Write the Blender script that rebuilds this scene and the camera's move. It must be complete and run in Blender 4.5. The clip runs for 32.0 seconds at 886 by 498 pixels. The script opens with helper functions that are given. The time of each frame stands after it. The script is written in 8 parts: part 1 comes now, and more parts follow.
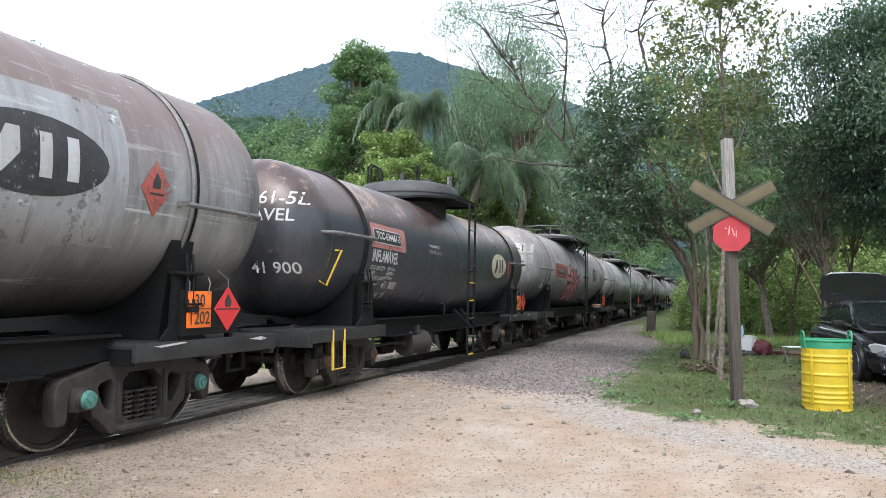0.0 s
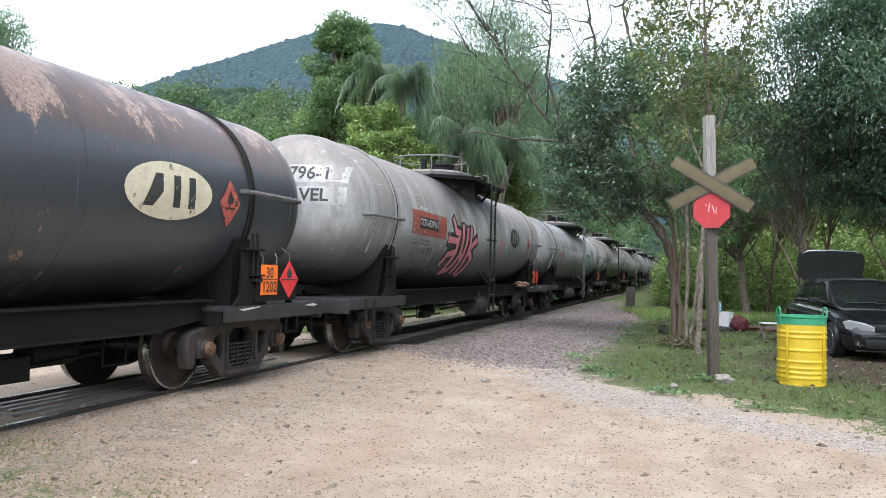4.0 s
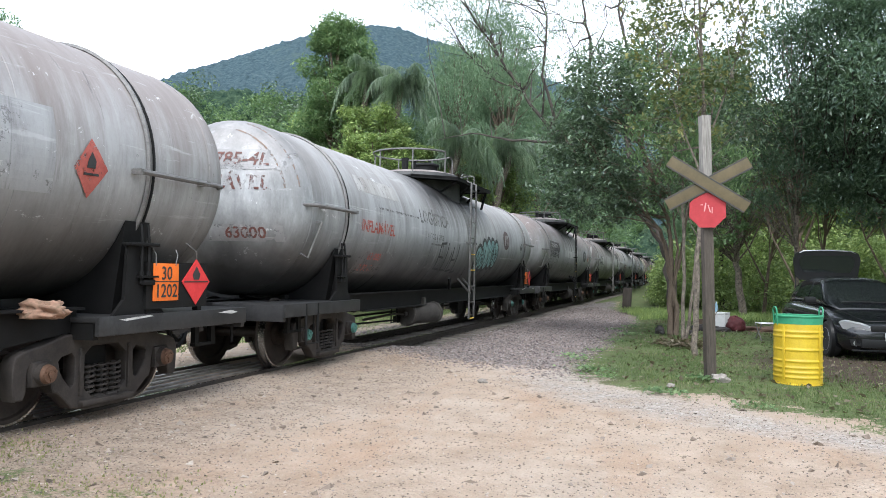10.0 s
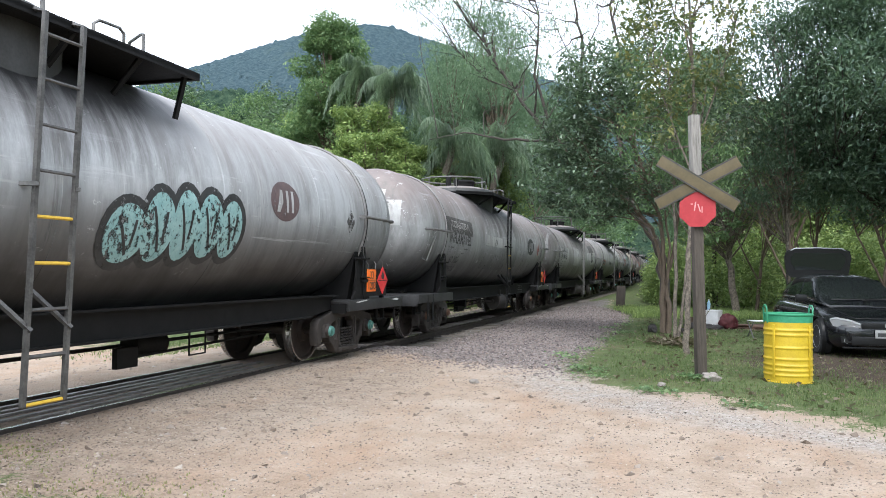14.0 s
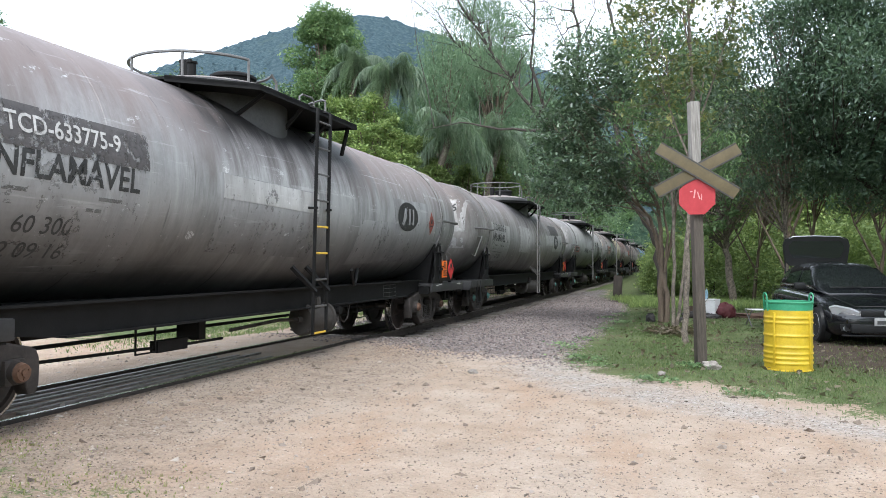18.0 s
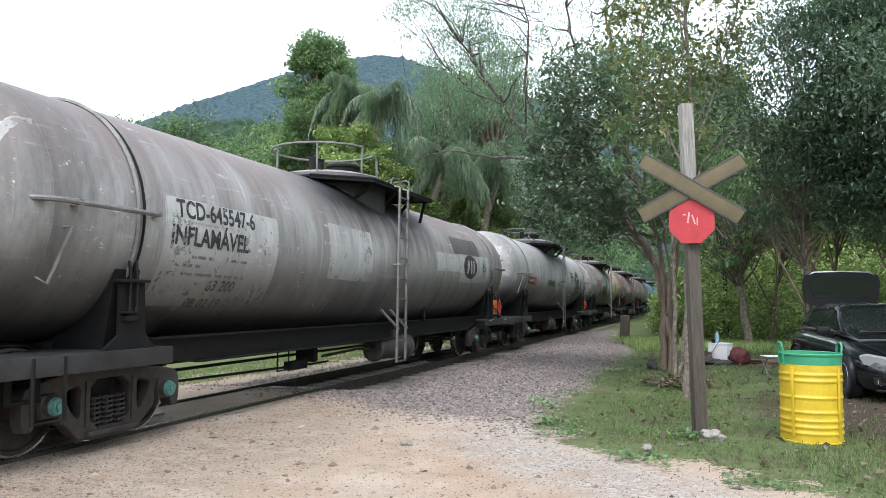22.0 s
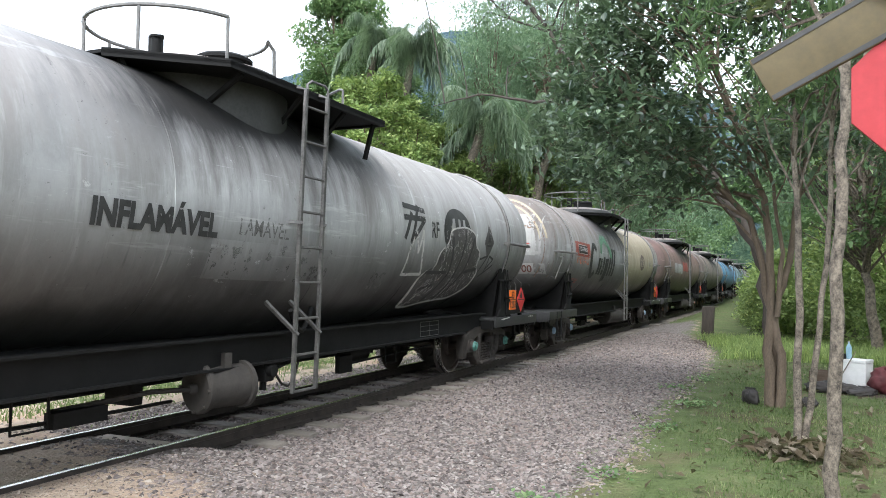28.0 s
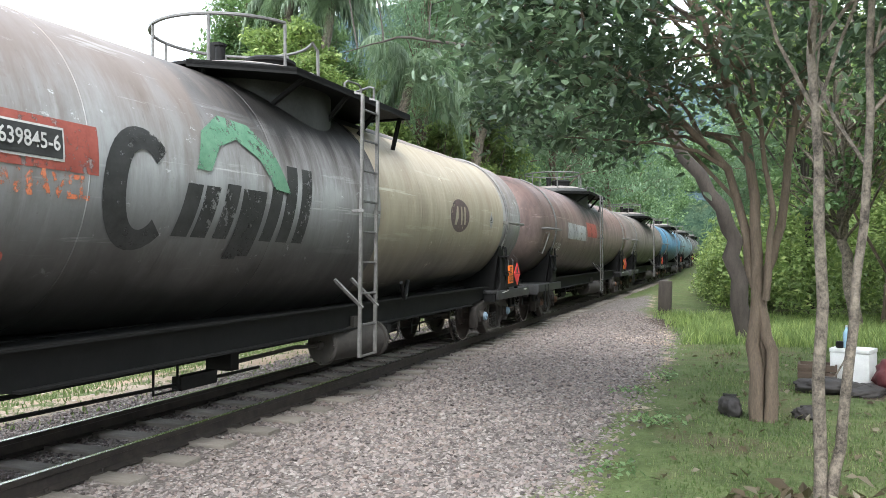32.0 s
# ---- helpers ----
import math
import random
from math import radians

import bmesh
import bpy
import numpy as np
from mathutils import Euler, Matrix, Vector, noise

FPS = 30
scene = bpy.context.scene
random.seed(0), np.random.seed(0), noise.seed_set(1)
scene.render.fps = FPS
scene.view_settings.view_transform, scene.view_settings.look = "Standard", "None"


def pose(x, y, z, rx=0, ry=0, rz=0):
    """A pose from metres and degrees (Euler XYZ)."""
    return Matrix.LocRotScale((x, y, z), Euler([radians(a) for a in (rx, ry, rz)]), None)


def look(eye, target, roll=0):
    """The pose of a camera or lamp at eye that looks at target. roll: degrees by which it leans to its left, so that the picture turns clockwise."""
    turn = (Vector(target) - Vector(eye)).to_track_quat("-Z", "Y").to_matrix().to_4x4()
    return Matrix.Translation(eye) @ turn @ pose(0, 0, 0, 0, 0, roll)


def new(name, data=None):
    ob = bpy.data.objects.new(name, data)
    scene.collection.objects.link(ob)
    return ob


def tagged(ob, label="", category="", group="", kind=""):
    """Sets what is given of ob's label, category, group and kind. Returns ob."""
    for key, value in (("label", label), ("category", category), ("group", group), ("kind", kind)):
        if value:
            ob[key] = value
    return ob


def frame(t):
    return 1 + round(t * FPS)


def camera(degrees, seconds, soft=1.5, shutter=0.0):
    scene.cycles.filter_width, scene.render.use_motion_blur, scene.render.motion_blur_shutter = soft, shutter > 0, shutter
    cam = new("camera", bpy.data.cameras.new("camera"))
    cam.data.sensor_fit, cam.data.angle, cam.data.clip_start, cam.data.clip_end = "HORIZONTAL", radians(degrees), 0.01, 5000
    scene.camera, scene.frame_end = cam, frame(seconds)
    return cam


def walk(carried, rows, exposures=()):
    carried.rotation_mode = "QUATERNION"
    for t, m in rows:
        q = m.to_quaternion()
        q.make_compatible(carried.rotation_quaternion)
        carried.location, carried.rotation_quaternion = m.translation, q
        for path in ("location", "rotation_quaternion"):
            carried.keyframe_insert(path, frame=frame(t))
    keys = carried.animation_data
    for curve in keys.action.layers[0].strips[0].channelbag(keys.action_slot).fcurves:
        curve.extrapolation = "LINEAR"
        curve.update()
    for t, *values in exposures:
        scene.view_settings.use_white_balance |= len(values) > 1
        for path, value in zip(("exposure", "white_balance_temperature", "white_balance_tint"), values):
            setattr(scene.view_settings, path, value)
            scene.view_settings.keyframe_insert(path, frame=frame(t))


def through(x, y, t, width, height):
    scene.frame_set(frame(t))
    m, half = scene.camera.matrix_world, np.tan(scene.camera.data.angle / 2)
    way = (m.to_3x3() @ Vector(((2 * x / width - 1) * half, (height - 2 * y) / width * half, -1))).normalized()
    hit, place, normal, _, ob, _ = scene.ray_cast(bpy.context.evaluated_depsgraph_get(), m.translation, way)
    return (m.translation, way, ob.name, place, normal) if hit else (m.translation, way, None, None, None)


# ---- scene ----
cam = camera(59.0, 32.0, 0.7)
PATH = [
    (0, (0.358, 0.127, 1.31), (-0.298, 2.013, 1.428), 0.7),
    (0.5, (0.359, 0.14, 1.304), (-0.287, 2.03, 1.406), 0.9),
    (1, (0.358, 0.135, 1.305), (-0.282, 2.027, 1.396), 1.1),
    (1.5, (0.357, 0.137, 1.298), (-0.273, 2.033, 1.384), 1.2),
    (2, (0.357, 0.129, 1.296), (-0.269, 2.027, 1.377), 0.8),
    (2.5, (0.348, 0.137, 1.294), (-0.28, 2.035, 1.37), 0.7),
    (3, (0.348, 0.139, 1.298), (-0.284, 2.036, 1.366), 0.8),
    (3.5, (0.356, 0.134, 1.299), (-0.272, 2.032, 1.357), 1.0),
    (4, (0.357, 0.139, 1.3), (-0.254, 2.042, 1.354), 1.2),
    (4.5, (0.351, 0.153, 1.296), (-0.24, 2.063, 1.35), 0.9),
    (6.5, (0.361, 0.122, 1.297), (-0.23, 2.031, 1.372), 0.6),
    (7, (0.356, 0.116, 1.297), (-0.241, 2.023, 1.372), 0.6),
    (7.5, (0.363, 0.125, 1.293), (-0.235, 2.032, 1.366), 0.5),
    (8, (0.357, 0.137, 1.286), (-0.239, 2.045, 1.355), 0.7),
    (8.5, (0.364, 0.137, 1.284), (-0.235, 2.044, 1.351), 0.5),
    (9, (0.37, 0.132, 1.285), (-0.225, 2.041, 1.347), 0.2),
    (9.5, (0.364, 0.135, 1.29), (-0.231, 2.044, 1.346), 0.5),
    (10, (0.358, 0.15, 1.285), (-0.245, 2.056, 1.344), 1.0),
    (10.5, (0.351, 0.152, 1.288), (-0.261, 2.055, 1.343), 1.5),
    (11, (0.36, 0.149, 1.294), (-0.249, 2.053, 1.342), 1.9),
    (11.5, (0.365, 0.173, 1.289), (-0.203, 2.091, 1.316), 1.8),
    (12, (0.402, 0.203, 1.286), (-0.123, 2.132, 1.289), 1.4),
    (12.5, (0.425, 0.18, 1.302), (-0.082, 2.114, 1.32), 1.7),
    (13, (0.413, 0.182, 1.3), (-0.119, 2.11, 1.332), 1.7),
    (13.5, (0.41, 0.162, 1.309), (-0.162, 2.078, 1.354), 1.4),
    (15.5, (0.387, 0.147, 1.312), (-0.211, 2.055, 1.385), -0.9),
    (16, (0.373, 0.176, 1.304), (-0.223, 2.084, 1.38), -0.5),
    (16.5, (0.378, 0.163, 1.316), (-0.204, 2.076, 1.385), -0.7),
    (17, (0.373, 0.178, 1.298), (-0.196, 2.094, 1.347), -0.5),
    (17.5, (0.383, 0.198, 1.297), (-0.194, 2.113, 1.332), -0.0),
    (18, (0.363, 0.235, 1.287), (-0.218, 2.148, 1.321), 0.3),
    (18.5, (0.33, 0.302, 1.26), (-0.244, 2.217, 1.297), 0.1),
    (19, (0.395, 0.436, 1.254), (-0.188, 2.349, 1.312), 1.0),
    (19.5, (0.446, 0.643, 1.239), (-0.151, 2.551, 1.309), 1.2),
    (20, (0.407, 0.914, 1.234), (-0.171, 2.827, 1.289), 0.0),
    (20.5, (0.394, 1.221, 1.198), (-0.186, 3.134, 1.28), -0.4),
    (21, (0.423, 1.587, 1.238), (-0.195, 3.485, 1.361), -0.3),
    (21.5, (0.5, 1.964, 1.285), (-0.116, 3.861, 1.43), -0.2),
    (22, (0.625, 2.369, 1.325), (0.004, 4.266, 1.455), 0.3),
    (22.5, (0.754, 2.753, 1.363), (0.087, 4.636, 1.467), 0.7),
    (23, (0.777, 3.234, 1.393), (0.072, 5.103, 1.491), 1.0),
    (23.5, (0.807, 3.685, 1.401), (0.04, 5.529, 1.507), 1.4),
    (24, (0.795, 4.16, 1.42), (-0.021, 5.983, 1.513), 1.1),
    (24.5, (0.733, 4.62, 1.449), (-0.092, 6.439, 1.552), 1.5),
    (25, (0.652, 5.079, 1.466), (-0.195, 6.889, 1.562), 2.2),
    (25.5, (0.512, 5.389, 1.5), (-0.334, 7.2, 1.546), 1.3),
    (27.5, (0.205, 7.303, 1.498), (-0.672, 9.1, 1.568), 0.9),
    (28, (0.148, 7.746, 1.5), (-0.659, 9.575, 1.575), 1.0),
    (28.5, (0.128, 8.134, 1.513), (-0.621, 9.987, 1.562), -0.0),
    (29, (0.067, 8.492, 1.516), (-0.679, 10.347, 1.534), -0.5),
    (29.5, (0.008, 8.761, 1.539), (-0.712, 10.626, 1.568), -1.4),
    (30, (-0.061, 9.112, 1.539), (-0.747, 10.99, 1.586), -0.8),
    (30.5, (-0.081, 9.504, 1.507), (-0.734, 11.394, 1.561), -0.5),
    (31, (-0.113, 9.922, 1.526), (-0.742, 11.82, 1.578), -1.0),
    (31.5, (-0.154, 10.262, 1.554), (-0.824, 12.147, 1.589), -0.6),
    (32, (-0.221, 10.615, 1.518), (-0.925, 12.487, 1.533), -0.2),
]
EXPOSURES = [(0, 1.1, 6150, 8), (20, 1.1, 6150, 8), (24, 1.22, 6250, 7.5), (28.5, 1.48, 6300, 7), (32, 1.7, 6350, 6)]
walk(cam, [(t, look(eye, target, roll)) for t, eye, target, roll in PATH], EXPOSURES)

# ---------------------------------------------------------------- light
world = bpy.data.worlds.new("overcast_sky")
scene.world = world
world.use_nodes = True
wn, wl = world.node_tree.nodes, world.node_tree.links
sky = wn.new("ShaderNodeTexSky")
sky.sky_type = "NISHITA"
sky.sun_disc = False
sky.sun_elevation, sky.sun_rotation = radians(58), radians(200)
grey = wn.new("ShaderNodeHueSaturation")
grey.inputs["Saturation"].default_value = 0.3
wl.new(sky.outputs[0], grey.inputs["Color"])
wl.new(grey.outputs[0], wn["Background"].inputs[0])
wn["Background"].inputs[1].default_value = 0.245
sun = new("sun", bpy.data.lights.new("sun", "SUN"))
sun.data.energy, sun.data.angle, sun.data.color = 1.35, radians(24), (1.0, 0.97, 0.93)
sun.matrix_world = look((8, -8, 26), (0, 10, 0))


# ---------------------------------------------------------------- mesh tools
class Shape:
    """Verts and faces gathered from simple solids, turned into one mesh."""

    def __init__(self):
        self.v, self.f = [], []

    def add(self, verts, faces):
        n = len(self.v)
        self.v += [tuple(p) for p in verts]
        self.f += [tuple(i + n for i in q) for q in faces]
        return self

    def box(self, c, s, m=None, bevel=0.0):
        x, y, z = (a / 2 for a in s)
        if bevel <= 0:
            p = [(i * x, j * y, k * z) for k in (-1, 1) for j in (-1, 1) for i in (-1, 1)]
            f = [(0, 2, 3, 1), (4, 5, 7, 6), (0, 1, 5, 4), (2, 6, 7, 3), (0, 4, 6, 2), (1, 3, 7, 5)]
        else:
            b = min(bevel, 0.45 * min(s))
            bm = bmesh.new()
            bmesh.ops.create_cube(bm, size=1)
            for q in bm.verts:
                q.co = Vector((q.co.x * s[0], q.co.y * s[1], q.co.z * s[2]))
            bmesh.ops.bevel(bm, geom=bm.edges[:], offset=b, segments=2, affect="EDGES", profile=0.6)
            bm.verts.index_update()
            p = [tuple(q.co) for q in bm.verts]
            f = [tuple(q.index for q in g.verts) for g in bm.faces]
            bm.free()
        if m is not None:
            p = [tuple(m @ Vector(q)) for q in p]
        return self.add([(a[0] + c[0], a[1] + c[1], a[2] + c[2]) for a in p], f)

    def cyl(self, p0, p1, r, r2=None, n=14, cap=True):
        p0, p1 = Vector(p0), Vector(p1)
        r2 = r if r2 is None else r2
        d = (p1 - p0).normalized()
        a = d.orthogonal().normalized()
        b = d.cross(a)
        ring = [(math.cos(2 * math.pi * i / n), math.sin(2 * math.pi * i / n)) for i in range(n)]
        v = [p0 + (a * c + b * s) * r for c, s in ring] + [p1 + (a * c + b * s) * r2 for c, s in ring]
        f = [(i, (i + 1) % n, n + (i + 1) % n, n + i) for i in range(n)]
        if cap:
            f += [tuple(range(n - 1, -1, -1)), tuple(range(n, 2 * n))]
        return self.add(v, f)

    def tube(self, pts, r, n=6, closed=False, taper=None):
        pts = [Vector(p) for p in pts]
        m = len(pts)
        v, f = [], []
        up = None
        for i, p in enumerate(pts):
            q0 = pts[i - 1] if (i or closed) else p
            q1 = pts[(i + 1) % m] if (i < m - 1 or closed) else p
            d = (q1 - q0).normalized()
            up = d.orthogonal().normalized() if up is None else (up - d * up.dot(d)).normalized()
            side = d.cross(up)
            rr = r if taper is None else r + (taper - r) * i / (m - 1)
            for k in range(n):
                a = 2 * math.pi * k / n
                v.append(p + (up * math.cos(a) + side * math.sin(a)) * rr)
        for i in range(m if closed else m - 1):
            j = (i + 1) % m
            for k in range(n):
                l = (k + 1) % n
                f.append((i * n + k, i * n + l, j * n + l, j * n + k))
        if not closed:
            f += [tuple(range(n - 1, -1, -1)), tuple(range((m - 1) * n, m * n))]
        return self.add(v, f)

    def prism(self, poly, lo, hi, axis="x"):
        n = len(poly)

        def put(a, b, h):
            return {"x": (h, a, b), "y": (a, h, b), "z": (a, b, h)}[axis]

        v = [put(a, b, lo) for a, b in poly] + [put(a, b, hi) for a, b in poly]
        f = [tuple(range(n - 1, -1, -1)), tuple(range(n, 2 * n))] + [(i, (i + 1) % n, n + (i + 1) % n, n + i) for i in range(n)]
        return self.add(v, f)

    def lathe(self, prof, origin=(0, 0, 0), axis="z", n=24, cap=True):
        """prof: pairs of radius and height along the axis."""
        v, f = [], []
        for r, h in prof:
            for k in range(n):
                a = 2 * math.pi * k / n
                c, s = r * math.cos(a), r * math.sin(a)
                p = {"z": (c, s, h), "x": (h, c, s), "y": (s, h, c)}[axis]
                v.append((p[0] + origin[0], p[1] + origin[1], p[2] + origin[2]))
        for i in range(len(prof) - 1):
            for k in range(n):
                l = (k + 1) % n
                f.append((i * n + k, i * n + l, (i + 1) * n + l, (i + 1) * n + k))
        if cap and prof[0][0] > 1e-4:
            f.append(tuple(range(n - 1, -1, -1)))
        if cap and prof[-1][0] > 1e-4:
            m = (len(prof) - 1) * n
            f.append(tuple(range(m, m + n)))
        return self.add(v, f)

    def mesh(self, name, sharp=38, fix=True):
        me = bpy.data.meshes.new(name)
        me.from_pydata(self.v, [], self.f)
        if fix:
            bm = bmesh.new()
            bm.from_mesh(me)
            bmesh.ops.recalc_face_normals(bm, faces=bm.faces)
            bm.to_mesh(me)
            bm.free()
        me.polygons.foreach_set("use_smooth", [True] * len(me.polygons))
        me.set_sharp_from_angle(angle=radians(sharp))
        return me


def soup(name, verts, faces, smooth=False, normals=None):
    """A large mesh from arrays: verts (n, 3), faces (m, 3) or (m, 4)."""
    me = bpy.data.meshes.new(name)
    verts, faces = np.asarray(verts, np.float32), np.asarray(faces, np.int32)
    k = faces.shape[1]
    me.vertices.add(len(verts))
    me.vertices.foreach_set("co", verts.ravel())
    me.loops.add(faces.size)
    me.loops.foreach_set("vertex_index", faces.ravel())
    me.polygons.add(len(faces))
    me.polygons.foreach_set("loop_start", np.arange(0, faces.size, k, dtype=np.int32))
    me.polygons.foreach_set("use_smooth", np.full(len(faces), smooth))
    me.update(calc_edges=True)
    me.validate()
    return me


def part(name, shape, material, parent=None, label="", at=None):
    """One mesh object, under a thing or a part."""
    me = shape.mesh(name) if isinstance(shape, Shape) else shape
    ob = new(name, me)
    if material is not None:
        if not me.materials:
            me.materials.append(material)
        if me.materials[0] != material:
            ob.material_slots[0].link = "OBJECT"
            ob.material_slots[0].material = material
    if parent is not None:
        ob.parent = parent
    if at is not None:
        ob.matrix_basis = at
    if label:
        ob["label"] = label
    return ob


def thing(name, label, category, group="", at=None):
    ob = tagged(new(name), label, category, group)
    if at is not None:
        ob.matrix_basis = at
    return ob


def setting(name, shape, material, label, category=""):
    ob = part(name, shape, material)
    return tagged(ob, label, category, kind="structure")


# ---------------------------------------------------------------- materials
def nodes_of(name):
    m = bpy.data.materials.new(name)
    m.use_nodes = True
    nt = m.node_tree
    return m, nt.nodes, nt.links, nt.nodes["Principled BSDF"]


def noise_node(n, l, vec, scale, detail=5, rough=0.6, stretch=None):
    t = n.new("ShaderNodeTexNoise")
    t.inputs["Scale"].default_value, t.inputs["Detail"].default_value, t.inputs["Roughness"].default_value = scale, detail, rough
    if stretch:
        mp = n.new("ShaderNodeMapping")
        mp.inputs["Scale"].default_value = stretch
        l.new(vec, mp.inputs[0])
        vec = mp.outputs[0]
    l.new(vec, t.inputs["Vector"])
    return t.outputs["Fac"]


def ramp(n, l, fac, stops):
    r = n.new("ShaderNodeValToRGB")
    while len(r.color_ramp.elements) < len(stops):
        r.color_ramp.elements.new(0.5)
    for e, (p, c) in zip(r.color_ramp.elements, stops):
        e.position, e.color = p, (*c, 1) if len(c) == 3 else c
    l.new(fac, r.inputs[0])
    return r.outputs[0]


def g3(v):
    return (v, v, v)


def blend(n, l, fac, a, b, mode="MIX"):
    m = n.new("ShaderNodeMix")
    m.data_type, m.blend_type = "RGBA", mode
    for s, v in ((0, fac), (6, a), (7, b)):
        if isinstance(v, (int, float)):
            m.inputs[s].default_value = v
        elif isinstance(v, tuple):
            m.inputs[s].default_value = (*v, 1)
        else:
            l.new(v, m.inputs[s])
    return m.outputs[2]


def calc(n, l, op, a, b=0.0, clamp=False):
    m = n.new("ShaderNodeMath")
    m.operation, m.use_clamp = op, clamp
    for s, v in ((0, a), (1, b)):
        if isinstance(v, (int, float)):
            m.inputs[s].default_value = v
        else:
            l.new(v, m.inputs[s])
    return m.outputs[0]


def bump(n, l, height, strength, dist, p):
    b = n.new("ShaderNodeBump")
    b.inputs["Strength"].default_value, b.inputs["Distance"].default_value = strength, dist
    l.new(height, b.inputs["Height"])
    l.new(b.outputs[0], p.inputs["Normal"])


def surface(name, a, b, rough=0.6, metal=0.0, scale=6.0, fine=60.0, relief=0.004, contrast=0.5, stretch=None, spread=0.0, spec=0.5):
    """Two colours mixed at two scales, with fine relief."""
    m, n, l, p = nodes_of(name)
    co = n.new("ShaderNodeTexCoord").outputs["Object"]
    big = noise_node(n, l, co, scale, 6, 0.65, stretch)
    small = noise_node(n, l, co, fine, 4, 0.6, stretch)
    f = calc(n, l, "ADD", calc(n, l, "MULTIPLY", big, 0.65), calc(n, l, "MULTIPLY", small, 0.35))
    col = ramp(n, l, f, [(0.5 - contrast * 0.4, a), (0.5 + contrast * 0.4, b)])
    if spread:
        oi = n.new("ShaderNodeObjectInfo").outputs["Random"]
        col = blend(n, l, calc(n, l, "MULTIPLY", oi, spread), col, tuple(c * 0.5 for c in a))
    l.new(col, p.inputs["Base Color"])
    rr = n.new("ShaderNodeMapRange")
    rr.inputs["To Min"].default_value, rr.inputs["To Max"].default_value = max(rough - 0.12, 0.02), min(rough + 0.12, 1)
    l.new(small, rr.inputs[0])
    l.new(rr.outputs[0], p.inputs["Roughness"])
    p.inputs["Metallic"].default_value = metal
    p.inputs["Specular IOR Level"].default_value = spec
    if relief:
        bump(n, l, f, 0.6, relief, p)
    return m


def worn_through(m, n, l, p, loss, scale=16.0):
    """Paint flaked off in specks: the shell beneath shows."""
    co = n.new("ShaderNodeTexCoord").outputs["Object"]
    f = calc(n, l, "ADD", calc(n, l, "MULTIPLY", noise_node(n, l, co, scale, 8, 0.75), 0.6), calc(n, l, "MULTIPLY", noise_node(n, l, co, 2.4, 5, 0.7, (1.0, 1.0, 0.4)), 0.4))
    keep = ramp(n, l, f, [(0.36 + 0.22 * loss, g3(0)), (0.41 + 0.22 * loss, g3(1))])
    clear = n.new("ShaderNodeBsdfTransparent")
    mx = n.new("ShaderNodeMixShader")
    l.new(keep, mx.inputs[0])
    l.new(clear.outputs[0], mx.inputs[1])
    l.new(p.outputs[0], mx.inputs[2])
    l.new(mx.outputs[0], n["Material Output"].inputs[0])
    return m


def worn_paint(name, a, b, loss=0.4):
    m = surface(name, a, b, 0.6, 0.0, 6.0, 45.0, 0.0)
    nt = m.node_tree
    return worn_through(m, nt.nodes, nt.links, nt.nodes["Principled BSDF"], loss)


